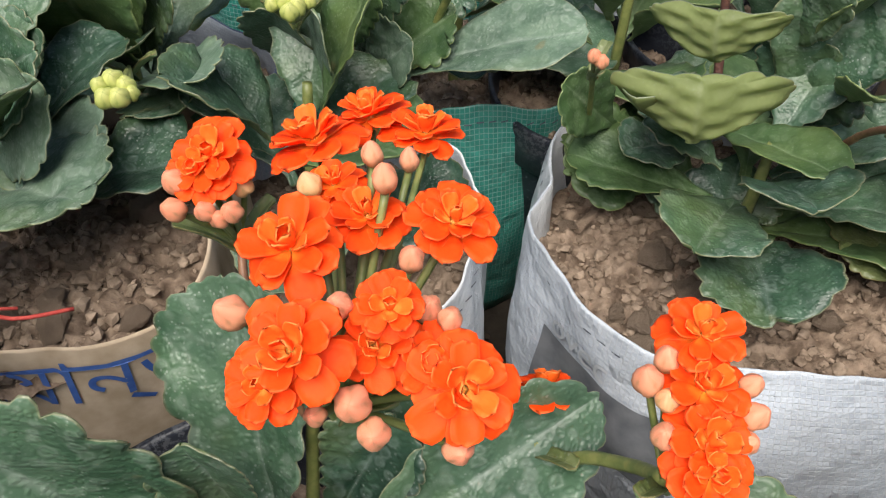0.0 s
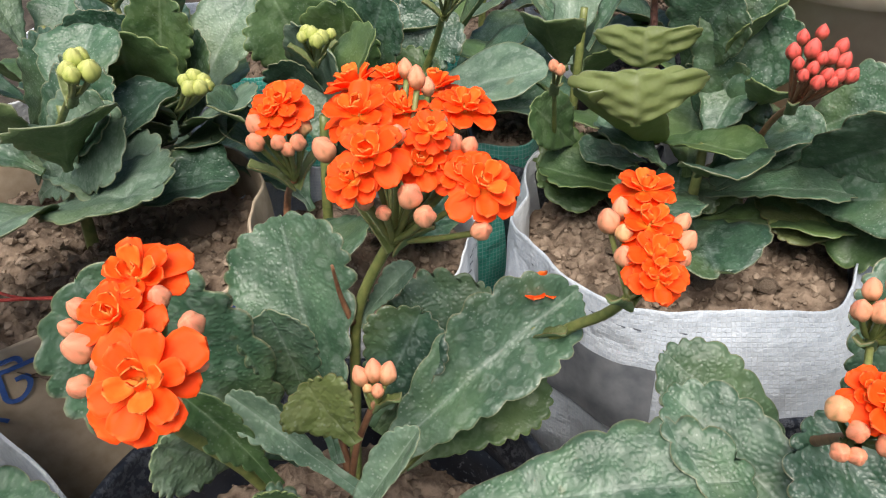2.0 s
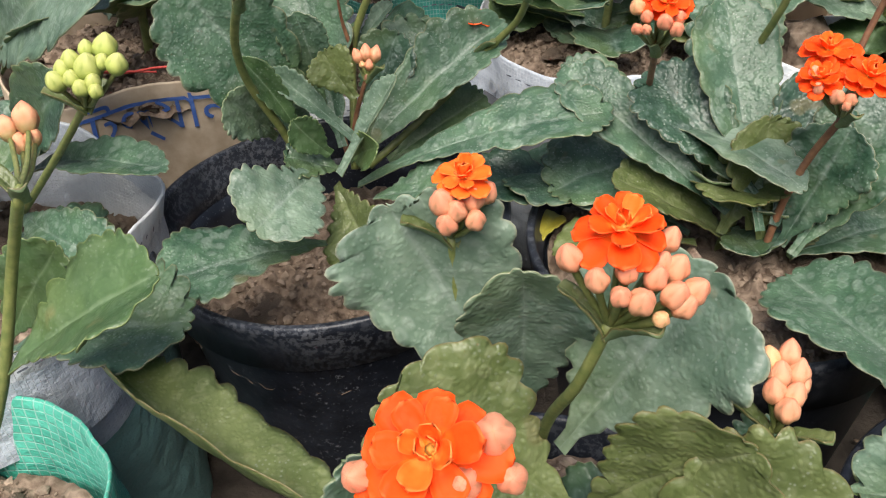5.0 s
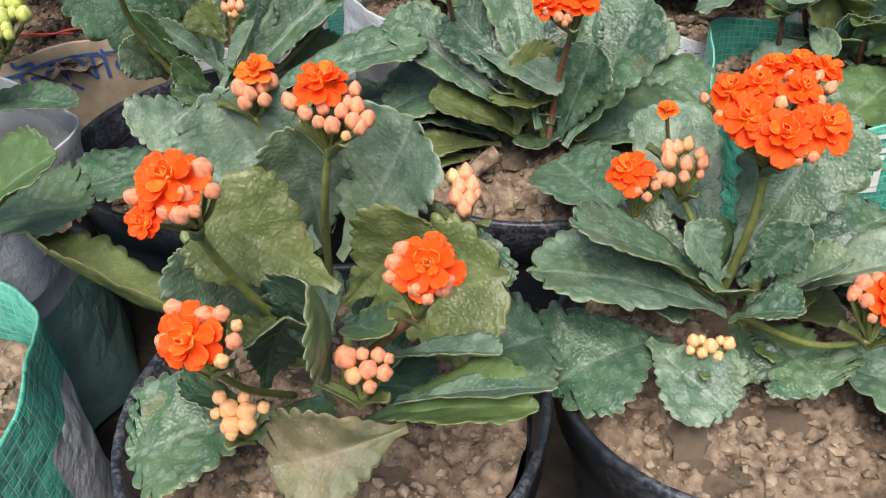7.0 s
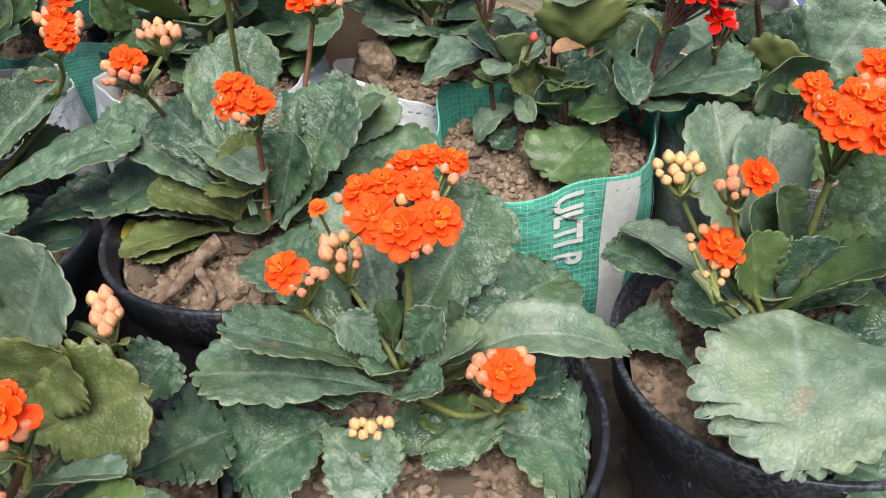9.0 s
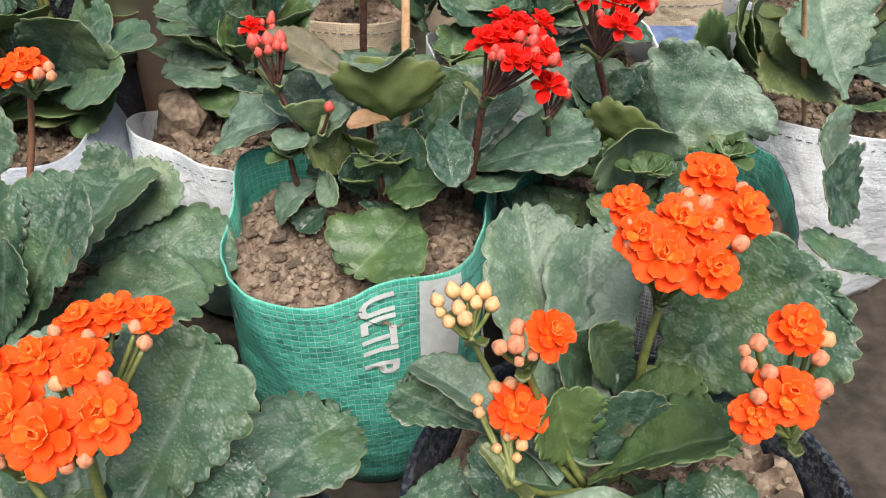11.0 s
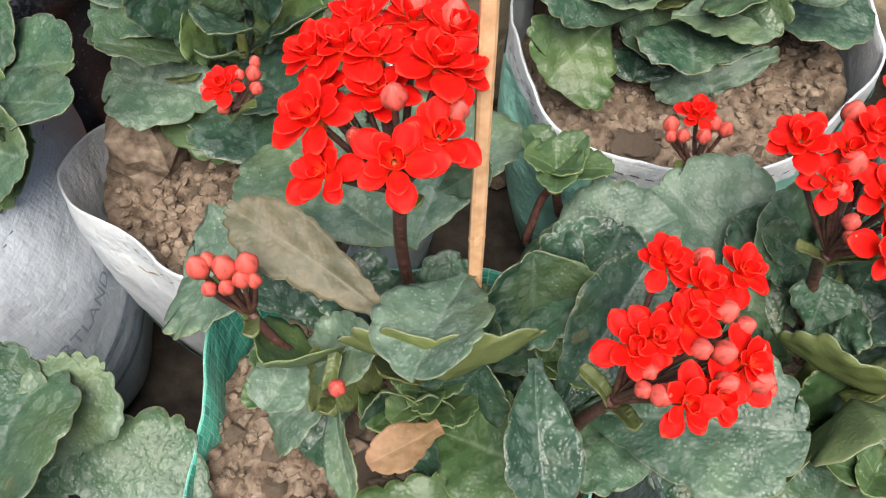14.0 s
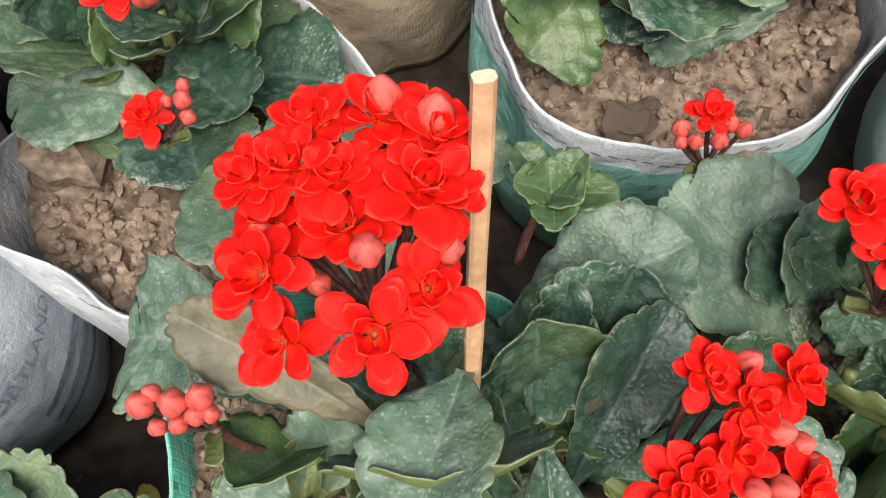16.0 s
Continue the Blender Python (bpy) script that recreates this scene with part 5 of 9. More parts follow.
plant_c = thing('kalanchoe', (0.158, 0.055, 0.125), 'orange-flowered kalanchoe with large dusty leaves in a black pot', 'kalanchoe', 'potted kalanchoes')
leaf(plant_c, (0.1446, 0.0253, 0.1720), (0.1228, -0.0415, 0.1550), 0.0772, (0, -0.17, 1), 0.1, 0.03, broad=1.05, mats=(LEAF_SILVER, LEAF_UNDER))
leaf(plant_c, (0.1398, 0.0436, 0.1600), (0.1353, 0.1185, 0.2186), 0.0413, (0.1, -1, 0.5), -0.04, 0.08, mats=(LEAF_GREY, LEAF_UNDER))
leaf(plant_c, (0.1446, 0.0430, 0.1600), (0.1596, 0.1067, 0.2140), 0.0378, (0, -1, 0.5), -0.04, 0.08, mats=(LEAF_GREY, LEAF_UNDER))
leaf(plant_c, (0.1747, 0.0731, 0.1600), (0.2218, 0.0603, 0.2230), 0.0636, (-0.3, -0.8, 0.7), 0.03, 0.08)
leaf(plant_c, (0.1334, 0.0389, 0.1600), (0.0885, 0.0871, 0.1750), 0.0198, (0.2, -0.12, 1), 0.05, 0.25, mats=(LEAF_GREY, LEAF_UNDER))
leaf(plant_c, (0.1427, 0.0378, 0.1600), (0.1779, 0.0180, 0.2000), 0.0275, (-0.1, 0.05, 1), 0.04, 0.2, mats=(LEAF_FRESH, LEAF_UNDER))
leaf(plant_c, (0.1071, 0.0264, 0.1450), (0.0832, 0.0566, 0.1420), 0.0310, (0, -0.12, 1), 0.08, 0.08)
leaf(plant_c, (0.1398, 0.0397, 0.1520), (0.1014, 0.0405, 0.1670), 0.0310, (0, -0.12, 1), 0.06, 0.08)
leaf(plant_c, (0.1442, -0.0148, 0.1350), (0.1726, -0.0386, 0.1380), 0.0447, (0, -0.12, 1), 0.08, 0.05)
leaf(plant_c, (0.1516, 0.0602, 0.1700), (0.1786, 0.0399, 0.1940), 0.0189, (0, -0.1, 1), 0.04, 0.2, mats=(LEAF_FRESH, LEAF_UNDER))
leaf(plant_c, (0.1132, 0.0639, 0.1600), (0.0816, 0.0853, 0.1650), 0.0310, (0.1, -0.02, 1), 0.05, 0.1)
leaf(plant_c, (0.1802, 0.0729, 0.1500), (0.2097, 0.0590, 0.1750), 0.0378, (0, -0.12, 1), 0.05, 0.1, mats=(LEAF_DARK, LEAF_UNDER))
leaf(plant_c, (0.1673, 0.0735, 0.1550), (0.1371, 0.0631, 0.2000), 0.0275, (0.2, -0.8, 0.5), 0.0, 0.2)
leaf(plant_c, (0.1685, 0.0708, 0.1550), (0.1456, 0.0591, 0.2100), 0.0189, (0.3, -0.8, 0.4), 0.0, 0.2, mats=(LEAF_DARK, LEAF_UNDER))
leaf(plant_c, (0.1430, 0.0433, 0.1550), (0.1308, 0.0425, 0.2000), 0.0258, (0.2, -0.8, 0.5), 0.0, 0.15, mats=(LEAF_FRESH, LEAF_UNDER))
leaf(plant_c, (0.1465, 0.0392, 0.1550), (0.1634, 0.0409, 0.1950), 0.0292, (-0.2, -0.8, 0.5), 0.0, 0.12, mats=(LEAF_DARK, LEAF_UNDER))
leaf(plant_c, (0.1488, 0.0318, 0.1550), (0.1881, 0.0054, 0.1600), 0.0430, (0, -0.12, 1), 0.06, 0.06, mats=(LEAF_DARK, LEAF_UNDER))
leaf(plant_c, (0.1939, 0.0811, 0.1500), (0.2420, 0.1069, 0.1750), 0.0482, (-0.3, -0.7, 0.7), 0.03, 0.08, mats=(LEAF_DARK, LEAF_UNDER))
Head(plant_c, (0.1745, 0.0739, 0.2040), STEM, 0.55).flower((0.1618, 0.0514, 0.2428), 0.90, lean=(0, -0.45, 0.1), kind='orange').flower((0.1760, 0.0478, 0.2386), 0.90, lean=(0, -0.45, 0.1), kind='orange').flower((0.1826, 0.0730, 0.2542), 0.83, lean=(0, -0.45, 0.1), kind='orange').flower((0.1896, 0.0609, 0.2479), 0.86, lean=(0, -0.45, 0.1), kind='orange').flower((0.1693, 0.0606, 0.2476), 0.86, lean=(0, -0.45, 0.1), kind='orange').flower((0.1560, 0.0687, 0.2494), 0.68, lean=(0, -0.45, 0.1), kind='orange').flower((0.1568, 0.0582, 0.2458), 0.79, lean=(0, -0.45, 0.1), kind='orange').flower((0.1787, 0.0593, 0.2457), 0.83, lean=(0, -0.45, 0.1), kind='orange').bud((0.1783, 0.0643, 0.2505), 0.0053, 'peach', lean=(0, -0.45, 0.1)).bud((0.1741, 0.0682, 0.2516), 0.0048, 'peach', lean=(0, -0.45, 0.1)).bud((0.1909, 0.0678, 0.2520), 0.0048, 'peach', lean=(0, -0.45, 0.1)).bud((0.1853, 0.0519, 0.2437), 0.0053, 'peach', lean=(0, -0.45, 0.1)).bud((0.1800, 0.0584, 0.2463), 0.0048, 'peach', lean=(0, -0.45, 0.1)).bud((0.1544, 0.0622, 0.2474), 0.0048, 'peach', lean=(0, -0.45, 0.1)).bud((0.1535, 0.0571, 0.2439), 0.0043, 'peach', lean=(0, -0.45, 0.1)).bud((0.1724, 0.0633, 0.2500), 0.0048, 'peach', lean=(0, -0.45, 0.1)).bud((0.1655, 0.0469, 0.2374), 0.0033, 'peach', lean=(0, -0.45, 0.1))
stem(plant_c, [(0.1704, 0.0705, 0.1550), (0.1699, 0.0709, 0.1750), (0.1732, 0.0737, 0.1930), (0.1745, 0.0739, 0.2040)], 0.00187, 0.00156, STEM)
Head(plant_c, (0.1133, 0.0243, 0.1830), STEM, 0.55).flower((0.1171, 0.0396, 0.1965), 0.90, lean=(0, -0.8, 0.1), kind='orange').bud((0.1115, 0.0463, 0.2018), 0.0053, 'cream', lean=(0, -0.8, 0.1)).bud((0.1056, 0.0438, 0.2000), 0.0043, 'cream', lean=(0, -0.8, 0.1)).bud((0.1056, 0.0406, 0.1975), 0.0043, 'cream', lean=(0, -0.8, 0.1)).bud((0.1168, 0.0473, 0.2015), 0.0048, 'cream', lean=(0, -0.8, 0.1)).bud((0.1096, 0.0322, 0.1899), 0.0038, 'cream', lean=(0, -0.8, 0.1)).bud((0.1178, 0.0328, 0.1893), 0.0043, 'cream', lean=(0, -0.8, 0.1)).bud((0.1156, 0.0299, 0.1871), 0.0033, 'cream', lean=(0, -0.8, 0.1)).bud((0.1139, 0.0351, 0.1922), 0.0048, 'cream', lean=(0, -0.8, 0.1))
stem(plant_c, [(0.1456, 0.0411, 0.1500), (0.1264, 0.0308, 0.1650), (0.1133, 0.0243, 0.1830)], 0.00140, 0.00109, STEM)
Head(plant_c, (0.1194, 0.0402, 0.2160), STEM, 0.55).flower((0.1250, 0.0350, 0.2324), 0.71, lean=(0.2, -0.3, 0.1), kind='orange', openness=0.7).bud((0.1161, 0.0384, 0.2332), 0.0048, 'peach', lean=(0.2, -0.3, 0.1)).bud((0.1103, 0.0341, 0.2307), 0.0048, 'peach', lean=(0.2, -0.3, 0.1)).bud((0.1193, 0.0319, 0.2282), 0.0038, 'peach', lean=(0.2, -0.3, 0.1)).bud((0.1151, 0.0305, 0.2278), 0.0033, 'peach', lean=(0.2, -0.3, 0.1)).bud((0.1150, 0.0341, 0.2309), 0.0053, 'peach', lean=(0.2, -0.3, 0.1))
stem(plant_c, [(0.1418, 0.0398, 0.1550), (0.1291, 0.0432, 0.1850), (0.1194, 0.0402, 0.2160)], 0.00140, 0.00109, STEM)
Head(plant_c, (0.1070, 0.0655, 0.2060), STEM, 0.55).bud((0.0970, 0.0693, 0.2198), 0.0047, 'cream').bud((0.1025, 0.0725, 0.2208), 0.0053, 'cream').bud((0.1071, 0.0717, 0.2199), 0.0058, 'cream').bud((0.1096, 0.0687, 0.2177), 0.0053, 'cream').bud((0.1036, 0.0674, 0.2175), 0.0058, 'cream').bud((0.1128, 0.0723, 0.2192), 0.0053, 'cream').bud((0.1149, 0.0686, 0.2162), 0.0047, 'cream').bud((0.0998, 0.0642, 0.2149), 0.0042, 'cream').bud((0.1052, 0.0645, 0.2154), 0.0053, 'cream').bud((0.0975, 0.0670, 0.2168), 0.0042, 'cream')
stem(plant_c, [(0.1394, 0.0401, 0.1550), (0.1171, 0.0564, 0.1850), (0.1070, 0.0655, 0.2060)], 0.00133, 0.00101, STEM)
Head(plant_c, (0.1957, 0.0183, 0.1950), STEM, 0.55).flower((0.1846, 0.0151, 0.2436), 0.75, lean=(0, -0.5, 0.1), kind='orange').flower((0.1781, 0.0019, 0.2338), 0.79, lean=(0, -0.5, 0.1), kind='orange').flower((0.1703, 0.0011, 0.2282), 0.60, lean=(0, -0.5, 0.1), kind='orange').bud((0.1737, 0.0137, 0.2418), 0.0053, 'peach', lean=(0, -0.5, 0.1)).bud((0.1702, 0.0100, 0.2381), 0.0053, 'peach', lean=(0, -0.5, 0.1)).bud((0.1749, 0.0074, 0.2370), 0.0048, 'peach', lean=(0, -0.5, 0.1)).bud((0.1910, 0.0162, 0.2427), 0.0048, 'peach', lean=(0, -0.5, 0.1)).bud((0.1926, 0.0132, 0.2407), 0.0053, 'peach', lean=(0, -0.5, 0.1)).bud((0.1891, 0.0091, 0.2381), 0.0048, 'peach', lean=(0, -0.5, 0.1)).bud((0.1876, 0.0031, 0.2335), 0.0057, 'peach', lean=(0, -0.5, 0.1)).bud((0.1706, 0.0029, 0.2338), 0.0048, 'peach', lean=(0, -0.5, 0.1)).bud((0.1696, 0.0123, 0.2410), 0.0038, 'peach', lean=(0, -0.5, 0.1))

plant_d = thing('kalanchoe', (-0.102, 0.175, 0.125), 'kalanchoe with orange flowers on brown stalks in a black pot', 'kalanchoe', 'potted kalanchoes')
leaf(plant_d, (-0.1450, 0.1920, 0.1820), (-0.0810, 0.1370, 0.1840), 0.0241, (0, 0.03, 1), 0.08, 0.06, mats=(LEAF_SILVER, LEAF_UNDER))
leaf(plant_d, (-0.0939, 0.1595, 0.1400), (-0.1492, 0.1622, 0.1700), 0.0361, (0, -0.02, 1), 0.05, 0.1, mats=(LEAF_OLIVE, LEAF_OLIVE))
leaf(plant_d, (-0.1148, 0.1679, 0.1400), (-0.1956, 0.1965, 0.1500), 0.0482, (0, -0.12, 1), 0.08, 0.05)
leaf(plant_d, (-0.1123, 0.1621, 0.1400), (-0.1718, 0.1509, 0.1380), 0.0275, (0, -0.02, 1), 0.05, 0.05, mats=(LEAF_OLIVE, LEAF_OLIVE))
leaf(plant_d, (-0.0821, 0.1494, 0.1500), (-0.0649, 0.1566, 0.2000), 0.0327, (-0.3, -0.8, 0.4), 0.0, 0.1)
leaf(plant_d, (-0.0784, 0.1437, 0.1500), (-0.0387, 0.1780, 0.2140), 0.0447, (-0.5, -0.8, 0.4), 0.0, 0.1)
leaf(plant_d, (-0.0754, 0.1569, 0.1400), (-0.0011, 0.1872, 0.1450), 0.0533, (0, -0.12, 1), 0.05, 0.04)
leaf(plant_d, (-0.0886, 0.1529, 0.1500), (-0.0919, 0.1640, 0.2000), 0.0310, (0.2, -0.8, 0.4), 0.0, 0.1, mats=(LEAF_OLIVE, LEAF_OLIVE))
leaf(plant_d, (-0.0917, 0.1445, 0.1600), (-0.1096, 0.2054, 0.2300), 0.0337, (0.2, -0.8, 0.5), 0.0, 0.1)
leaf(plant_d, (-0.1024, 0.1566, 0.1600), (-0.1735, 0.1996, 0.2000), 0.0267, (0.1, -0.7, 0.8), 0.05, 0.16)
leaf(plant_d, (-0.0935, 0.1513, 0.1700), (-0.1374, 0.1904, 0.2050), 0.0361, (0.1, -0.7, 0.7), 0.03, 0.1, mats=(LEAF_DARK, LEAF_UNDER))
leaf(plant_d, (-0.0662, 0.1623, 0.1600), (-0.0367, 0.2549, 0.1700), 0.0516, (-0.3, -0.6, 0.7), 0.03, 0.08)
leaf(plant_d, (-0.0862, 0.1489, 0.1600), (-0.0718, 0.1854, 0.2100), 0.0292, (0, -0.8, 0.4), 0.0, 0.1, mats=(LEAF_DARK, LEAF_UNDER))
leaf(plant_d, (-0.1044, 0.1551, 0.1500), (-0.0910, 0.1636, 0.1900), 0.0292, (0, -0.8, 0.5), 0.0, 0.1, mats=(LEAF_OLIVE, LEAF_OLIVE))
leaf(plant_d, (-0.1175, 0.2125, 0.1500), (-0.1744, 0.1720, 0.1550), 0.0464, (0, -0.22, 1), 0.08, 0.05)
leaf(plant_d, (-0.1240, 0.2116, 0.1500), (-0.1735, 0.2243, 0.1920), 0.0277, (0.2, -0.7, 0.8), 0.08, 0.06, mats=(LEAF, LEAF_UNDER))
leaf(plant_d, (-0.1189, 0.1986, 0.1500), (-0.0910, 0.1419, 0.1750), 0.0413, (0, -0.02, 1), 0.05, 0.06, mats=(LEAF_OLIVE, LEAF_OLIVE))
leaf(plant_d, (-0.1124, 0.2204, 0.1500), (-0.0920, 0.2120, 0.1950), 0.0430, (-0.2, -0.8, 0.5), 0.02, 0.1, mats=(LEAF_DARK, LEAF_UNDER))
leaf(plant_d, (-0.1190, 0.2139, 0.1600), (-0.0929, 0.2475, 0.2200), 0.0402, (-0.1, -1, 0.5), 0.02, 0.08)
leaf(plant_d, (-0.1255, 0.1624, 0.1320), (-0.1635, 0.1501, 0.1360), 0.0292, (0, -0.2, 1), 0.05, 0.1, mats=(LEAF_OLIVE, LEAF_OLIVE))
Head(plant_d, (-0.0767, 0.1305, 0.2180), STEM, 0.55).flower((-0.0846, 0.1365, 0.2386), 0.83, lean=(0, -0.4, 0.1), kind='orange').flower((-0.0737, 0.1270, 0.2344), 0.83, lean=(0, -0.4, 0.1), kind='orange').flower((-0.0867, 0.1292, 0.2324), 0.75, lean=(0, -0.4, 0.1), kind='orange').bud((-0.0878, 0.1261, 0.2300), 0.0043, 'peach', lean=(0, -0.4, 0.1)).bud((-0.0826, 0.1227, 0.2289), 0.0048, 'peach', lean=(0, -0.4, 0.1)).bud((-0.0786, 0.1222, 0.2282), 0.0043, 'peach', lean=(0, -0.4, 0.1)).bud((-0.0886, 0.1307, 0.2327), 0.0048, 'peach', lean=(0, -0.4, 0.1)).bud((-0.0799, 0.1201, 0.2270), 0.0033, 'peach', lean=(0, -0.4, 0.1))
stem(plant_d, [(-0.0870, 0.1517, 0.1450), (-0.0844, 0.1499, 0.1700), (-0.0809, 0.1424, 0.1950), (-0.0767, 0.1305, 0.2180)], 0.00164, 0.00133, STEM_BROWN)
Head(plant_d, (-0.1371, 0.1646, 0.2260), STEM, 0.55).flower((-0.1353, 0.1539, 0.2472), 0.83, lean=(0, -0.5, 0.1), kind='orange').flower((-0.1390, 0.1562, 0.2479), 0.60, lean=(0, -0.5, 0.1), kind='orange').bud((-0.1458, 0.1532, 0.2460), 0.0053, 'peach', lean=(0, -0.5, 0.1)).bud((-0.1423, 0.1498, 0.2436), 0.0048, 'peach', lean=(0, -0.5, 0.1)).bud((-0.1364, 0.1478, 0.2426), 0.0055, 'peach', lean=(0, -0.5, 0.1)).bud((-0.1321, 0.1481, 0.2399), 0.0048, 'peach', lean=(0, -0.5, 0.1)).bud((-0.1455, 0.1467, 0.2404), 0.0038, 'peach', lean=(0, -0.5, 0.1)).bud((-0.1424, 0.1462, 0.2404), 0.0043, 'peach', lean=(0, -0.5, 0.1)).bud((-0.1315, 0.1516, 0.2428), 0.0048, 'peach', lean=(0, -0.5, 0.1))
Head(plant_d, (-0.1297, 0.1904, 0.2340), STEM, 0.55).bud((-0.1361, 0.1837, 0.2471), 0.0047, 'peach').bud((-0.1318, 0.1843, 0.2466), 0.0053, 'peach').bud((-0.1281, 0.1906, 0.2506), 0.0058, 'peach').bud((-0.1259, 0.1859, 0.2470), 0.0063, 'peach').bud((-0.1197, 0.1874, 0.2453), 0.0063, 'peach').bud((-0.1245, 0.1821, 0.2431), 0.0058, 'peach').bud((-0.1335, 0.1886, 0.2495), 0.0047, 'peach').bud((-0.1228, 0.1898, 0.2479), 0.0053, 'peach').bud((-0.1294, 0.1858, 0.2479), 0.0053, 'peach')
stem(plant_d, [(-0.1191, 0.1938, 0.1500), (-0.1357, 0.2000, 0.1800), (-0.1369, 0.1819, 0.2050), (-0.1371, 0.1646, 0.2260)], 0.00164, 0.00125, STEM_BROWN)
stem(plant_d, [(-0.1371, 0.1646, 0.2260), (-0.1331, 0.1759, 0.2300), (-0.1297, 0.1904, 0.2340)], 0.00117, 0.00094, STEM)
Head(plant_d, (-0.0855, 0.1672, 0.2700), STEM, 0.55).flower((-0.0897, 0.1753, 0.2809), 0.83, kind='orange').flower((-0.0767, 0.1730, 0.2780), 0.75, kind='orange').flower((-0.0843, 0.1672, 0.2753), 0.75, kind='orange')
stem(plant_d, [(-0.0925, 0.1588, 0.1500), (-0.0965, 0.1962, 0.2000), (-0.0916, 0.1834, 0.2350), (-0.0855, 0.1672, 0.2700)], 0.00172, 0.00140, STEM)
Head(plant_d, (-0.0504, 0.1947, 0.2450), STEM, 0.55).flower((-0.0523, 0.1780, 0.2599), 0.75, kind='orange').flower((-0.0440, 0.1819, 0.2616), 0.75, kind='orange').bud((-0.0450, 0.1768, 0.2583), 0.0048, 'peach').bud((-0.0390, 0.1784, 0.2587), 0.0048, 'peach').bud((-0.0353, 0.1806, 0.2600), 0.0048, 'peach').bud((-0.0343, 0.1775, 0.2576), 0.0048, 'peach')
stem(plant_d, [(-0.0798, 0.1570, 0.1500), (-0.0602, 0.1899, 0.2100), (-0.0504, 0.1947, 0.2450)], 0.00156, 0.00125, STEM_BROWN)
stem(plant_d, [(-0.1131, 0.1450, 0.1450), (-0.1237, 0.1379, 0.1400), (-0.1323, 0.1224, 0.1360), (-0.1460, 0.1098, 0.1320)], 0.00507, 0.00273, DEAD)
stem(plant_d, [(-0.1264, 0.1334, 0.1380), (-0.1153, 0.1147, 0.1330), (-0.1173, 0.1050, 0.1300)], 0.00312, 0.00195, DEAD)

plant_e = thing('kalanchoe', (-0.284, 0.175, 0.125), 'tall orange-flowered kalanchoe on long stalks in a half-filled pot', 'kalanchoe', 'potted kalanchoes')
leaf(plant_e, (-0.2827, 0.1843, 0.1650), (-0.3241, 0.1665, 0.2500), 0.0516, (0.35, -0.85, 0.5), 0.04, 0.08)
leaf(plant_e, (-0.2716, 0.1859, 0.1650), (-0.2962, 0.2299, 0.2290), 0.0430, (0, -1, 0.4), -0.02, 0.08)
leaf(plant_e, (-0.2607, 0.1820, 0.1650), (-0.2013, 0.2315, 0.2080), 0.0317, (-0.3, -1, 0.6), 0.03, 0.3, mats=(LEAF, LEAF_UNDER), broad=1.5)
leaf(plant_e, (-0.2588, 0.1625, 0.1600), (-0.1508, 0.1772, 0.1920), 0.0369, (0, -0.22, 1), 0.07, 0.06, mats=(LEAF, LEAF_UNDER), broad=2.1)
leaf(plant_e, (-0.2705, 0.1502, 0.1750), (-0.2816, 0.1023, 0.1760), 0.0378, (0.2, -0.8, 0.7), 0.08, 0.05, mats=(LEAF_SILVER, LEAF_UNDER))
leaf(plant_e, (-0.2675, 0.1389, 0.1450), (-0.3219, 0.0942, 0.1540), 0.0447, (0, -0.12, 1), 0.06, 0.06)
leaf(plant_e, (-0.2658, 0.1548, 0.1650), (-0.2438, 0.1279, 0.1450), 0.0344, (-0.2, -0.9, 0.3), 0.05, 0.1, mats=(LEAF_OLIVE, LEAF_OLIVE))
leaf(plant_e, (-0.2491, 0.1538, 0.1600), (-0.2117, 0.1508, 0.1670), 0.0310, (0, -0.12, 1), 0.06, 0.08)
leaf(plant_e, (-0.2580, 0.1666, 0.1800), (-0.2928, 0.1699, 0.2100), 0.0113, (0.2, -0.7, 0.7), 0.03, 0.4, mats=(LEAF_GREY, LEAF_UNDER))
leaf(plant_e, (-0.2805, 0.1634, 0.1800), (-0.3000, 0.1594, 0.2200), 0.0123, (0.5, -0.7, 0.5), 0.03, 0.35, mats=(LEAF_FRESH, LEAF_PALE))
leaf(plant_e, (-0.2788, 0.1872, 0.1850), (-0.2828, 0.1829, 0.2300), 0.0206, (0.3, -0.9, 0.3), 0.0, 0.15)
leaf(plant_e, (-0.2561, 0.1666, 0.2000), (-0.2678, 0.1679, 0.2200), 0.0206, (0.2, -0.9, 0.3), 0.0, 0.1, mats=(LEAF_OLIVE, LEAF_OLIVE))
leaf(plant_e, (-0.2612, 0.1470, 0.1750), (-0.2372, 0.1640, 0.2120), 0.0106, (-0.4, -0.6, 0.6), -0.02, 0.3, mats=(LEAF_GREY, LEAF_UNDER))
leaf(plant_e, (-0.2619, 0.1550, 0.1720), (-0.2837, 0.1475, 0.1820), 0.0258, (0.1, -0.22, 0.9), 0.05, 0.08, mats=(LEAF_DARK, LEAF_UNDER))
leaf(plant_e, (-0.2974, 0.1745, 0.1750), (-0.3065, 0.1528, 0.2060), 0.0241, (0.2, -0.7, 0.7), 0.03, 0.1, mats=(LEAF_GREY, LEAF_UNDER))
leaf(plant_e, (-0.2644, 0.2050, 0.1600), (-0.2306, 0.2319, 0.2050), 0.0430, (-0.1, -0.9, 0.5), 0.0, 0.08)
leaf(plant_e, (-0.2643, 0.1990, 0.1700), (-0.2475, 0.2123, 0.2100), 0.0275, (0, -0.9, 0.4), 0.0, 0.1, mats=(LEAF_DARK, LEAF_UNDER))
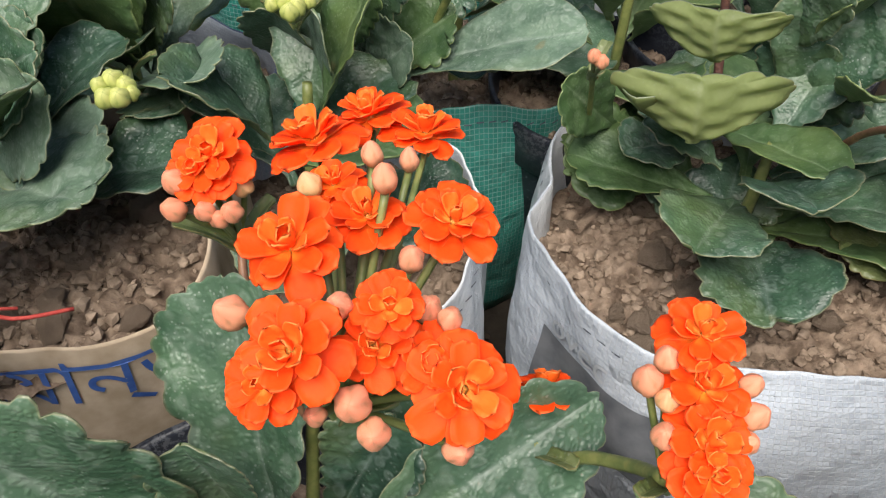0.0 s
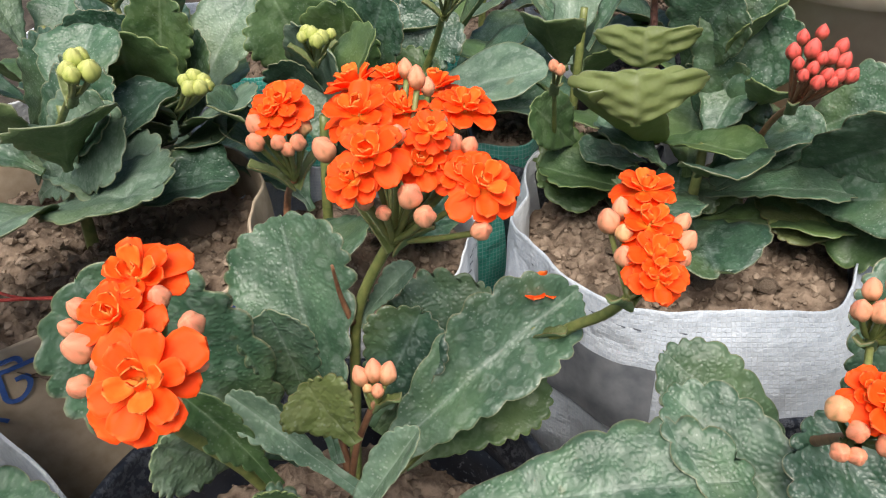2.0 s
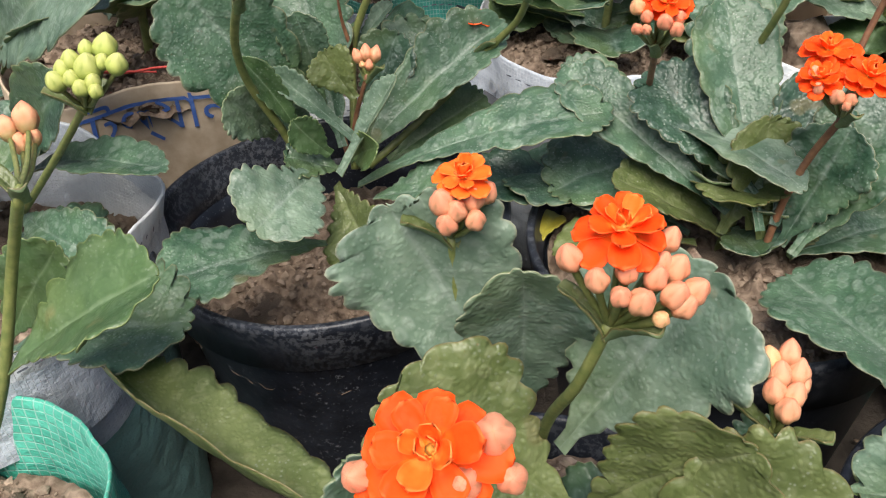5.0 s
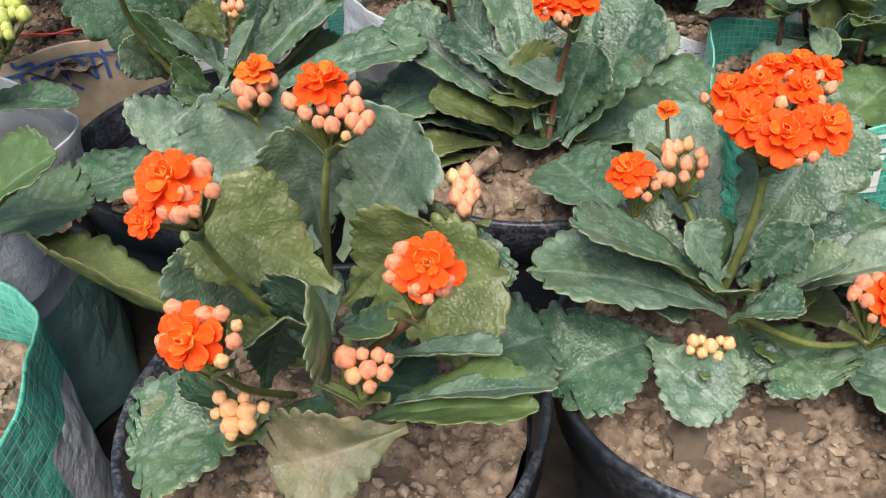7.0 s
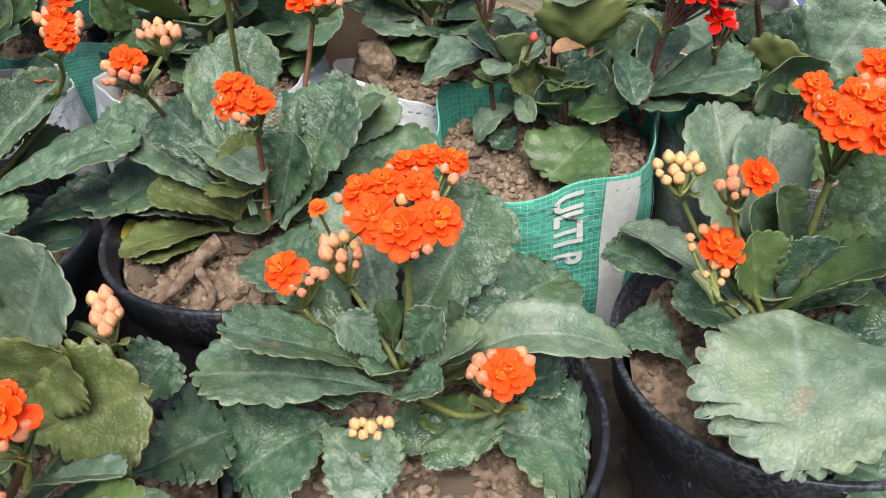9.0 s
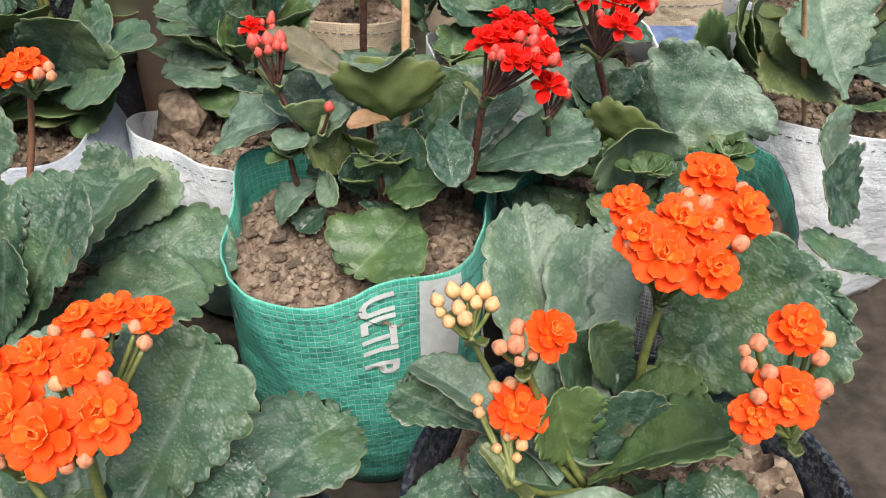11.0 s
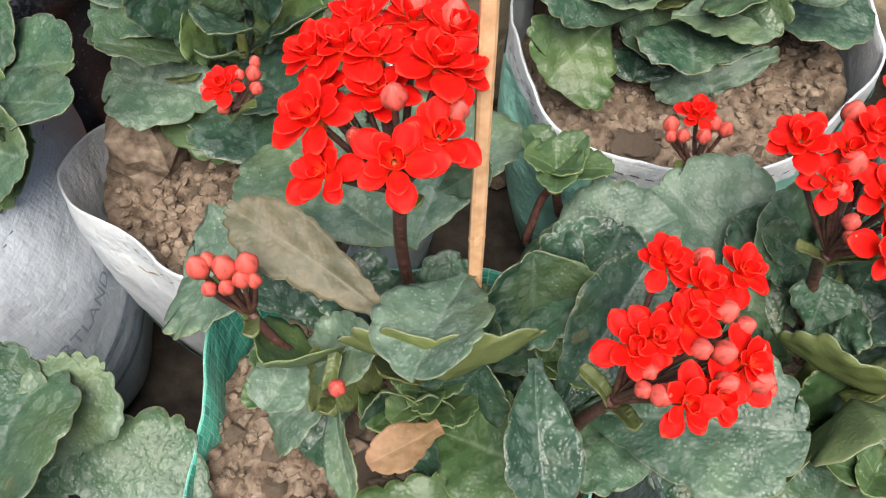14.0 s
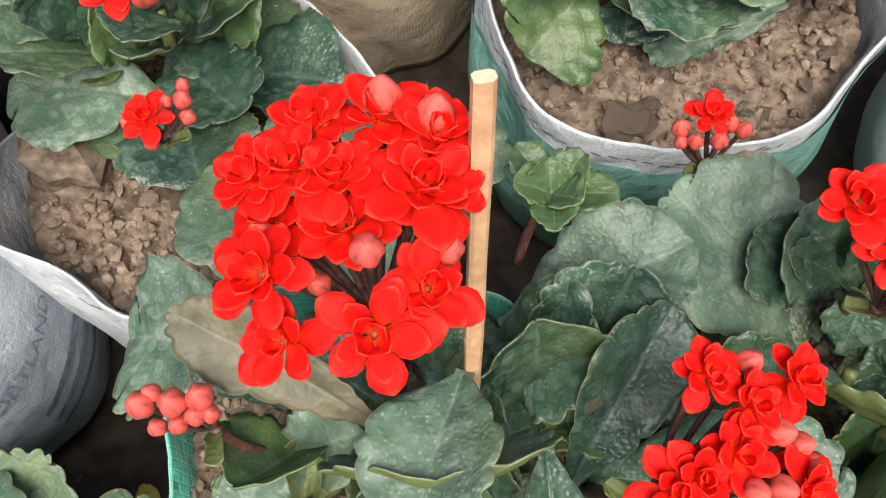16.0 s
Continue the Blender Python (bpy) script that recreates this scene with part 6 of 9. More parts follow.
leaf(plant_e, (-0.2544, 0.2002, 0.1500), (-0.2111, 0.2316, 0.1700), 0.0292, (-0.1, -0.7, 0.8), 0.03, 0.08, mats=(LEAF_FRESH, LEAF_UNDER))
leaf(plant_e, (-0.2348, 0.1724, 0.1450), (-0.1776, 0.1900, 0.1500), 0.0378, (0, -0.12, 1), 0.05, 0.06, mats=(LEAF_DARK, LEAF_UNDER))
leaf(plant_e, (-0.2548, 0.1601, 0.1360), (-0.1970, 0.1705, 0.1360), 0.0327, (0, -0.12, 1), 0.04, 0.06, mats=(LEAF_DARK, LEAF_UNDER))
leaf(plant_e, (-0.2659, 0.1541, 0.1800), (-0.2766, 0.1457, 0.2000), 0.0155, (0.2, -0.8, 0.5), 0.0, 0.2, mats=(LEAF_FRESH, LEAF_UNDER))
leaf(plant_e, (-0.2623, 0.1670, 0.1700), (-0.2425, 0.1451, 0.1900), 0.0155, (0, -0.8, 0.5), 0.0, 0.2, mats=(LEAF_FRESH, LEAF_UNDER))
Head(plant_e, (-0.2456, 0.1845, 0.2560), STEM, 0.55).flower((-0.2219, 0.1783, 0.2775), 0.80, lean=(0, -0.45, 0.1), kind='orange').flower((-0.2358, 0.1802, 0.2808), 0.60, lean=(0, -0.45, 0.1), kind='orange').flower((-0.2450, 0.1726, 0.2867), 0.80, lean=(0, -0.45, 0.1), kind='orange').flower((-0.2531, 0.1924, 0.2856), 0.84, lean=(0, -0.45, 0.1), kind='orange').flower((-0.2465, 0.2086, 0.2787), 0.71, lean=(0, -0.45, 0.1), kind='orange').flower((-0.2314, 0.2094, 0.2801), 0.77, lean=(0, -0.45, 0.1), kind='orange').flower((-0.2674, 0.2345, 0.2723), 0.96, lean=(0, -0.45, 0.1), kind='orange').flower((-0.2625, 0.2544, 0.2652), 0.84, lean=(0, -0.45, 0.1), kind='orange').flower((-0.2484, 0.2511, 0.2648), 0.89, lean=(0, -0.45, 0.1), kind='orange').flower((-0.2336, 0.1824, 0.2878), 0.54, lean=(0, -0.45, 0.1), kind='orange').flower((-0.2557, 0.2159, 0.2780), 0.60, lean=(0, -0.45, 0.1), kind='orange').flower((-0.2481, 0.1690, 0.2827), 0.60, lean=(0, -0.45, 0.1), kind='orange').flower((-0.2278, 0.1814, 0.2783), 0.57, lean=(0, -0.45, 0.1), kind='orange').bud((-0.2368, 0.1722, 0.2773), 0.0053, 'peach', lean=(0, -0.45, 0.1)).bud((-0.2333, 0.1703, 0.2736), 0.0051, 'peach', lean=(0, -0.45, 0.1)).bud((-0.2430, 0.1717, 0.2728), 0.0040, 'peach', lean=(0, -0.45, 0.1)).bud((-0.2353, 0.1979, 0.2817), 0.0051, 'peach', lean=(0, -0.45, 0.1)).bud((-0.2300, 0.1889, 0.2812), 0.0051, 'peach', lean=(0, -0.45, 0.1)).bud((-0.2430, 0.2094, 0.2876), 0.0051, 'peach', lean=(0, -0.45, 0.1)).bud((-0.2473, 0.2157, 0.2870), 0.0044, 'peach', lean=(0, -0.45, 0.1)).bud((-0.2216, 0.1736, 0.2688), 0.0048, 'peach', lean=(0, -0.45, 0.1)).bud((-0.2577, 0.1792, 0.2835), 0.0055, 'peach', lean=(0, -0.45, 0.1)).bud((-0.2412, 0.1819, 0.2869), 0.0044, 'peach', lean=(0, -0.45, 0.1)).bud((-0.2260, 0.1869, 0.2823), 0.0040, 'peach', lean=(0, -0.45, 0.1)).bud((-0.2589, 0.2128, 0.2806), 0.0048, 'peach', lean=(0, -0.45, 0.1)).bud((-0.2474, 0.1727, 0.2749), 0.0048, 'peach', lean=(0, -0.45, 0.1)).bud((-0.2449, 0.2283, 0.2761), 0.0044, 'peach', lean=(0, -0.45, 0.1))
stem(plant_e, [(-0.2687, 0.1907, 0.1500), (-0.2707, 0.2069, 0.1750), (-0.2687, 0.2143, 0.2050), (-0.2564, 0.2145, 0.2320), (-0.2463, 0.2018, 0.2500)], 0.00203, 0.00156, STEM)

stem(plant_e, [(-0.2463, 0.2018, 0.2500), (-0.2456, 0.1845, 0.2560)], 0.00156, 0.00156, STEM)
Head(plant_e, (-0.2899, 0.2311, 0.2420), STEM, 0.55).flower((-0.2891, 0.2296, 0.2682), 0.86, lean=(0, -0.4, 0.1), kind='orange').flower((-0.2912, 0.2262, 0.2661), 0.68, lean=(0, -0.4, 0.1), kind='orange').bud((-0.2938, 0.2183, 0.2616), 0.0048, 'peach', lean=(0, -0.4, 0.1)).bud((-0.2875, 0.2197, 0.2612), 0.0053, 'peach', lean=(0, -0.4, 0.1)).bud((-0.2824, 0.2216, 0.2605), 0.0053, 'peach', lean=(0, -0.4, 0.1)).bud((-0.2955, 0.2238, 0.2643), 0.0053, 'peach', lean=(0, -0.4, 0.1)).bud((-0.2828, 0.2282, 0.2625), 0.0053, 'peach', lean=(0, -0.4, 0.1)).bud((-0.2853, 0.2207, 0.2586), 0.0043, 'peach', lean=(0, -0.4, 0.1))
stem(plant_e, [(-0.2708, 0.1915, 0.1550), (-0.3014, 0.2444, 0.2000), (-0.3062, 0.2574, 0.2150), (-0.2899, 0.2311, 0.2420)], 0.00156, 0.00117, STEM_BROWN)
Head(plant_e, (-0.1872, 0.1973, 0.2340), STEM, 0.55).flower((-0.1851, 0.2161, 0.2551), 0.79, lean=(0, -0.45, 0.1), kind='orange').flower((-0.1835, 0.2076, 0.2500), 0.83, lean=(0, -0.45, 0.1), kind='orange').flower((-0.1816, 0.1988, 0.2462), 0.86, lean=(0, -0.45, 0.1), kind='orange').flower((-0.1804, 0.1944, 0.2434), 0.75, lean=(0, -0.45, 0.1), kind='orange').bud((-0.1937, 0.2061, 0.2513), 0.0057, 'peach', lean=(0, -0.45, 0.1)).bud((-0.1908, 0.2112, 0.2521), 0.0048, 'peach', lean=(0, -0.45, 0.1)).bud((-0.1898, 0.2037, 0.2503), 0.0048, 'peach', lean=(0, -0.45, 0.1)).bud((-0.1893, 0.1983, 0.2463), 0.0053, 'peach', lean=(0, -0.45, 0.1)).bud((-0.1739, 0.2062, 0.2467), 0.0057, 'peach', lean=(0, -0.45, 0.1)).bud((-0.1750, 0.2114, 0.2489), 0.0048, 'peach', lean=(0, -0.45, 0.1)).bud((-0.1749, 0.2017, 0.2444), 0.0048, 'peach', lean=(0, -0.45, 0.1))
stem(plant_e, [(-0.2599, 0.1858, 0.1550), (-0.2254, 0.2137, 0.1800), (-0.2058, 0.2162, 0.2020), (-0.1930, 0.2083, 0.2180), (-0.1872, 0.1973, 0.2340)], 0.00187, 0.00148, STEM)
Head(plant_e, (-0.2135, 0.2192, 0.2000), STEM, 0.55).flower((-0.2142, 0.2309, 0.2066), 0.83, kind='orange').bud((-0.2222, 0.2268, 0.2038), 0.0053, 'peach').bud((-0.2186, 0.2262, 0.2019), 0.0048, 'peach')
Head(plant_e, (-0.2803, 0.1259, 0.2560), STEM, 0.55).flower((-0.2687, 0.1121, 0.2760), 0.98, lean=(0, -0.6, 0.1), kind='orange').flower((-0.2781, 0.1307, 0.2824), 0.86, lean=(0, -0.6, 0.1), kind='orange').flower((-0.2786, 0.1225, 0.2799), 0.75, lean=(0, -0.6, 0.1), kind='orange').bud((-0.2645, 0.1232, 0.2797), 0.0056, 'peach', lean=(0, -0.6, 0.1)).bud((-0.2829, 0.1164, 0.2778), 0.0052, 'peach', lean=(0, -0.6, 0.1)).bud((-0.2858, 0.1229, 0.2809), 0.0048, 'peach', lean=(0, -0.6, 0.1)).bud((-0.2811, 0.1114, 0.2737), 0.0044, 'peach', lean=(0, -0.6, 0.1)).bud((-0.2618, 0.1182, 0.2754), 0.0040, 'peach', lean=(0, -0.6, 0.1)).bud((-0.2868, 0.1199, 0.2788), 0.0040, 'peach', lean=(0, -0.6, 0.1)).bud((-0.2638, 0.1106, 0.2723), 0.0040, 'peach', lean=(0, -0.6, 0.1)).bud((-0.2786, 0.1149, 0.2761), 0.0040, 'peach', lean=(0, -0.6, 0.1)).bud((-0.2724, 0.1276, 0.2815), 0.0040, 'peach', lean=(0, -0.6, 0.1))
stem(plant_e, [(-0.2835, 0.1720, 0.1550), (-0.2897, 0.1640, 0.1850), (-0.2949, 0.1523, 0.2120), (-0.2913, 0.1399, 0.2350), (-0.2803, 0.1259, 0.2560)], 0.00195, 0.00156, STEM)
Head(plant_e, (-0.2530, 0.1776, 0.2060), STEM, 0.55).bud((-0.2570, 0.1792, 0.2126), 0.0047, 'peach').bud((-0.2536, 0.1807, 0.2136), 0.0058, 'peach').bud((-0.2498, 0.1810, 0.2129), 0.0053, 'peach').bud((-0.2519, 0.1772, 0.2099), 0.0042, 'peach').bud((-0.2550, 0.1779, 0.2101), 0.0032, 'peach')
stem(plant_e, [(-0.2653, 0.1796, 0.1650), (-0.2608, 0.1785, 0.1850), (-0.2530, 0.1776, 0.2060)], 0.00117, 0.00094, STEM_BROWN)
stem(plant_e, [(-0.2696, 0.2110, 0.2030), (-0.2715, 0.2092, 0.2150), (-0.2711, 0.2051, 0.2300)], 0.00117, 0.00047, STEM_BROWN)
leaf(plant_e, (-0.2691, 0.2141, 0.2000), (-0.2512, 0.2215, 0.2200), 0.0096, (-0.5, -0.8, 0.3), 0.0, 0.2, mats=(LEAF_GREY, LEAF_UNDER))

plant_f = thing('kalanchoe', (0.085, 0.245, 0.125), 'kalanchoe with a round red flower head in a green sack', 'kalanchoe', 'potted kalanchoes')
leaf(plant_f, (0.1045, 0.2151, 0.1550), (0.0693, 0.1793, 0.1450), 0.0550, (0.1, -0.22, 1), 0.06, 0.04, mats=(LEAF_FRESH, LEAF_UNDER), lobes=6, depth=0.045, broad=1.52)
leaf(plant_f, (0.0955, 0.2540, 0.1940), (0.0940, 0.2215, 0.2335), 0.0499, (0.05, 0.7, 0.7), -0.28, 0.14, mats=(LEAF_GREY, LEAF_PALE), lobes=6, depth=0.045, broad=1.52)
leaf(plant_f, (0.1033, 0.2460, 0.2223), (0.0878, 0.2118, 0.2328), 0.0301, (-0.1, 0.1, 1), 0.05, 0.1, mats=(LEAF_GREY, LEAF_UNDER), lobes=5, depth=0.05, broad=1.3)
leaf(plant_f, (0.0835, 0.2370, 0.2110), (0.0392, 0.2674, 0.2320), 0.0188, (-0.2, -0.45, 0.85), 0.03, 0.02, broad=1.52, mats=(LEAF_BROWN, LEAF_OLIVE), lobes=9, depth=0.08)
leaf(plant_f, (0.0436, 0.2728, 0.1800), (0.0032, 0.2877, 0.1650), 0.0482, (-0.1, -0.12, 1), 0.05, 0.06, mats=(LEAF_GREY, LEAF_UNDER), lobes=6, depth=0.045, broad=1.52)
leaf(plant_f, (0.0840, 0.2836, 0.1800), (0.0344, 0.3435, 0.1700), 0.0568, (0.1, -0.22, 1), 0.04, 0.06, mats=(LEAF_GREY, LEAF_UNDER), lobes=6, depth=0.045, broad=1.52)
leaf(plant_f, (0.0860, 0.2834, 0.1800), (0.1071, 0.3460, 0.1800), 0.0516, (-0.1, -0.22, 1), 0.03, 0.06, mats=(LEAF_GREY, LEAF_UNDER), lobes=6, depth=0.045, broad=1.52)
leaf(plant_f, (0.0637, 0.2480, 0.1800), (0.0460, 0.2304, 0.2100), 0.0258, (0.2, 0.5, 0.8), -0.05, 0.3, mats=(LEAF_FRESH, LEAF_UNDER), lobes=6, depth=0.045, broad=1.52)
leaf(plant_f, (0.0636, 0.2513, 0.1800), (0.0398, 0.2819, 0.2000), 0.0310, (0.2, -0.6, 0.8), 0.03, 0.1, mats=(LEAF_DARK, LEAF_UNDER), lobes=6, depth=0.045, broad=1.52)
leaf(plant_f, (0.1208, 0.2322, 0.1950), (0.1200, 0.1927, 0.1800), 0.0224, (0.1, -0.7, 0.6), 0.08, 0.2, lobes=6, depth=0.045, broad=1.52, mats=(LEAF_DARK, LEAF_UNDER))
leaf(plant_f, (0.1337, 0.2258, 0.1680), (0.1938, 0.2066, 0.1890), 0.0447, (0, -0.22, 1), 0.07, 0.05, lobes=6, depth=0.045, broad=1.52, mats=(LEAF, LEAF_UNDER))
leaf(plant_f, (0.1304, 0.2328, 0.1600), (0.1531, 0.2061, 0.1700), 0.0430, (0, -0.22, 1), 0.06, 0.06, lobes=6, depth=0.045, broad=1.52, mats=(LEAF, LEAF_UNDER))
leaf(plant_f, (0.0888, 0.2263, 0.1600), (0.1174, 0.2073, 0.1720), 0.0361, (0, -0.22, 1), 0.06, 0.06, mats=(LEAF_FRESH, LEAF_UNDER), lobes=6, depth=0.045, broad=1.52)
leaf(plant_f, (0.0610, 0.2417, 0.1600), (0.0322, 0.2367, 0.1400), 0.0241, (0, -0.12, 1), 0.15, 0.06, mats=(LEAF_GREY, LEAF_UNDER), lobes=6, depth=0.045, broad=1.52)
leaf(plant_f, (0.0584, 0.2393, 0.1700), (0.0647, 0.2034, 0.1700), 0.0146, (-0.3, -0.8, 0.4), 0.05, 0.1, mats=(LEAF_GREY, LEAF_PALE), lobes=6, depth=0.045, broad=1.52)
leaf(plant_f, (0.0930, 0.2087, 0.2100), (0.0743, 0.1990, 0.2130), 0.0115, (0.1, -0.2, 1), 0.12, 0.1, mats=(LEAF_DRY, LEAF_DRY), depth=0.045, lobes=3, broad=1.3)
leaf(plant_f, (0.1287, 0.2455, 0.1600), (0.1527, 0.2726, 0.2000), 0.0447, (-0.2, -0.7, 0.7), 0.02, 0.1, mats=(LEAF_DARK, LEAF_UNDER), lobes=6, depth=0.045, broad=1.52)
leaf(plant_f, (0.1244, 0.2461, 0.1600), (0.1229, 0.2580, 0.2100), 0.0396, (0.1, -0.8, 0.6), 0.02, 0.1, mats=(LEAF_DARK, LEAF_UNDER), lobes=6, depth=0.045, broad=1.52)
leaf(plant_f, (0.1374, 0.2299, 0.1650), (0.1596, 0.2382, 0.1850), 0.0258, (-0.2, -0.6, 0.8), 0.02, 0.1, lobes=6, depth=0.045, broad=1.52)
leaf(plant_f, (0.0961, 0.3043, 0.1800), (0.1133, 0.2937, 0.2100), 0.0138, (-0.3, -0.8, 0.4), 0.0, 0.2, mats=(LEAF_GREY, LEAF_UNDER), lobes=6, depth=0.045, broad=1.52)
leaf(plant_f, (0.0740, 0.2400, 0.1600), (0.0534, 0.2410, 0.1900), 0.0275, (0.2, -0.6, 0.8), 0.03, 0.15, mats=(LEAF_OLIVE, LEAF_OLIVE), lobes=6, depth=0.045, broad=1.52)
leaf(plant_f, (0.0906, 0.2309, 0.1550), (0.1058, 0.2340, 0.1900), 0.0292, (-0.2, -0.7, 0.6), 0.0, 0.15, mats=(LEAF_DARK, LEAF_UNDER), lobes=6, depth=0.045, broad=1.52)
leaf(plant_f, (0.0794, 0.2371, 0.1500), (0.0746, 0.2312, 0.1800), 0.0224, (0, -0.7, 0.7), 0.0, 0.2, mats=(LEAF_DARK, LEAF_UNDER), lobes=6, depth=0.045, broad=1.52)
leaf(plant_f, (0.0882, 0.2390, 0.1500), (0.0887, 0.2293, 0.1800), 0.0206, (0, -0.7, 0.7), 0.0, 0.2, lobes=6, depth=0.045, broad=1.52)
leaf(plant_f, (0.0588, 0.2414, 0.1450), (0.0431, 0.2290, 0.1380), 0.0206, (0, -0.12, 1), 0.05, 0.1, mats=(LEAF_DARK, LEAF_UNDER), lobes=6, depth=0.045, broad=1.52)
leaf(plant_f, (0.1109, 0.2659, 0.1750), (0.1391, 0.2512, 0.1950), 0.0378, (0, -0.3, 1), 0.04, 0.08, mats=(LEAF_DARK, LEAF_UNDER), lobes=6, depth=0.045, broad=1.52)
leaf(plant_f, (0.0497, 0.2379, 0.1800), (0.0760, 0.2402, 0.2000), 0.0224, (0, -0.2, 1), 0.04, 0.12, mats=(LEAF_GREY, LEAF_UNDER), lobes=6, depth=0.045, broad=1.52)
leaf(plant_f, (0.0517, 0.2454, 0.1900), (0.0419, 0.2248, 0.1900), 0.0189, (0.1, -0.2, 1), 0.04, 0.1, mats=(LEAF_GREY, LEAF_UNDER), lobes=6, depth=0.045, broad=1.52)
leaf(plant_f, (0.0783, 0.2515, 0.1850), (0.0638, 0.2654, 0.2000), 0.0258, (0.2, -0.2, 1), 0.02, 0.1, mats=(LEAF_DARK, LEAF_UNDER), lobes=6, depth=0.045, broad=1.52)
stem(plant_f, [(0.0855, 0.2760, 0.1400), (0.0853, 0.2635, 0.1850), (0.0854, 0.2579, 0.2200), (0.0883, 0.2492, 0.2580)], 0.00211, 0.00172, STEM_DARK)
Head(plant_f, (0.0883, 0.2488, 0.2580), STEM_DARK, 0.6).flower((0.0892, 0.2383, 0.2816), 0.94, lean=(0, -0.25, 0.2), kind='red').flower((0.0729, 0.2501, 0.2844), 0.90, lean=(0, -0.25, 0.2), kind='red').flower((0.0740, 0.2411, 0.2766), 0.78, lean=(0, -0.25, 0.2), kind='red').flower((0.0999, 0.2599, 0.2865), 0.98, lean=(0, -0.25, 0.2), kind='red').flower((0.0799, 0.2666, 0.2869), 0.86, lean=(0, -0.25, 0.2), kind='red').flower((0.0835, 0.2749, 0.2854), 0.90, lean=(0, -0.25, 0.2), kind='red').flower((0.0947, 0.2745, 0.2861), 0.90, lean=(0, -0.25, 0.2), kind='red').flower((0.1040, 0.2684, 0.2862), 0.86, lean=(0, -0.25, 0.2), kind='red').flower((0.0984, 0.2450, 0.2802), 0.86, lean=(0, -0.25, 0.2), kind='red').flower((0.0866, 0.2574, 0.2811), 0.86, lean=(0, -0.25, 0.2), kind='red').flower((0.0727, 0.2672, 0.2851), 0.78, lean=(0, -0.25, 0.2), kind='red').flower((0.1027, 0.2603, 0.2833), 0.78, lean=(0, -0.25, 0.2), kind='red').flower((0.0867, 0.2634, 0.2874), 0.78, lean=(0, -0.25, 0.2), kind='red').flower((0.0739, 0.2619, 0.2791), 0.78, lean=(0, -0.25, 0.2), kind='red').bud((0.0958, 0.2771, 0.2884), 0.0067, 'red', lean=(0, -0.25, 0.2)).bud((0.1041, 0.2725, 0.2882), 0.0067, 'red', lean=(0, -0.25, 0.2)).bud((0.0902, 0.2494, 0.2893), 0.0065, 'red', lean=(0, -0.25, 0.2)).bud((0.1028, 0.2507, 0.2818), 0.0062, 'red', lean=(0, -0.25, 0.2)).bud((0.0863, 0.2776, 0.2844), 0.0054, 'red', lean=(0, -0.25, 0.2)).bud((0.0807, 0.2498, 0.2774), 0.0040, 'red', lean=(0, -0.25, 0.2)).bud((0.0723, 0.2599, 0.2804), 0.0045, 'red', lean=(0, -0.25, 0.2))
Head(plant_f, (0.0423, 0.2445, 0.2130), STEM_DARK, 0.55).bud((0.0344, 0.2459, 0.2361), 0.0059, 'red', lean=(0, 0, 0.6)).bud((0.0366, 0.2479, 0.2359), 0.0049, 'red', lean=(0, 0, 0.6)).bud((0.0414, 0.2450, 0.2366), 0.0061, 'red', lean=(0, 0, 0.6)).bud((0.0472, 0.2454, 0.2367), 0.0059, 'red', lean=(0, 0, 0.6)).bud((0.0367, 0.2414, 0.2327), 0.0044, 'red', lean=(0, 0, 0.6)).bud((0.0414, 0.2410, 0.2335), 0.0044, 'red', lean=(0, 0, 0.6)).bud((0.0455, 0.2420, 0.2350), 0.0044, 'red', lean=(0, 0, 0.6)).bud((0.0485, 0.2421, 0.2339), 0.0039, 'red', lean=(0, 0, 0.6))
stem(plant_f, [(0.0608, 0.2495, 0.1600), (0.0494, 0.2408, 0.1950), (0.0423, 0.2445, 0.2130)], 0.00172, 0.00133, STEM_DARK)
Head(plant_f, (0.0605, 0.2268, 0.1950), STEM_DARK, 0.55).bud((0.0665, 0.2202, 0.2126), 0.0054, 'red')
rosette(plant_f, (0.0871, 0.2342, 0.1720), 0.015)
rosette(plant_f, (0.0433, 0.2413, 0.1760), 0.013)
rosette(plant_f, (0.1294, 0.2394, 0.1760), 0.012)
stick = thing('plant_stake', (0.097, 0.2205, 0.125), 'split bamboo plant stake pushed into the soil', 'stake')
STAKE = ((0.0970, 0.2205, 0.120), (0.1118, 0.2682, 0.3030))

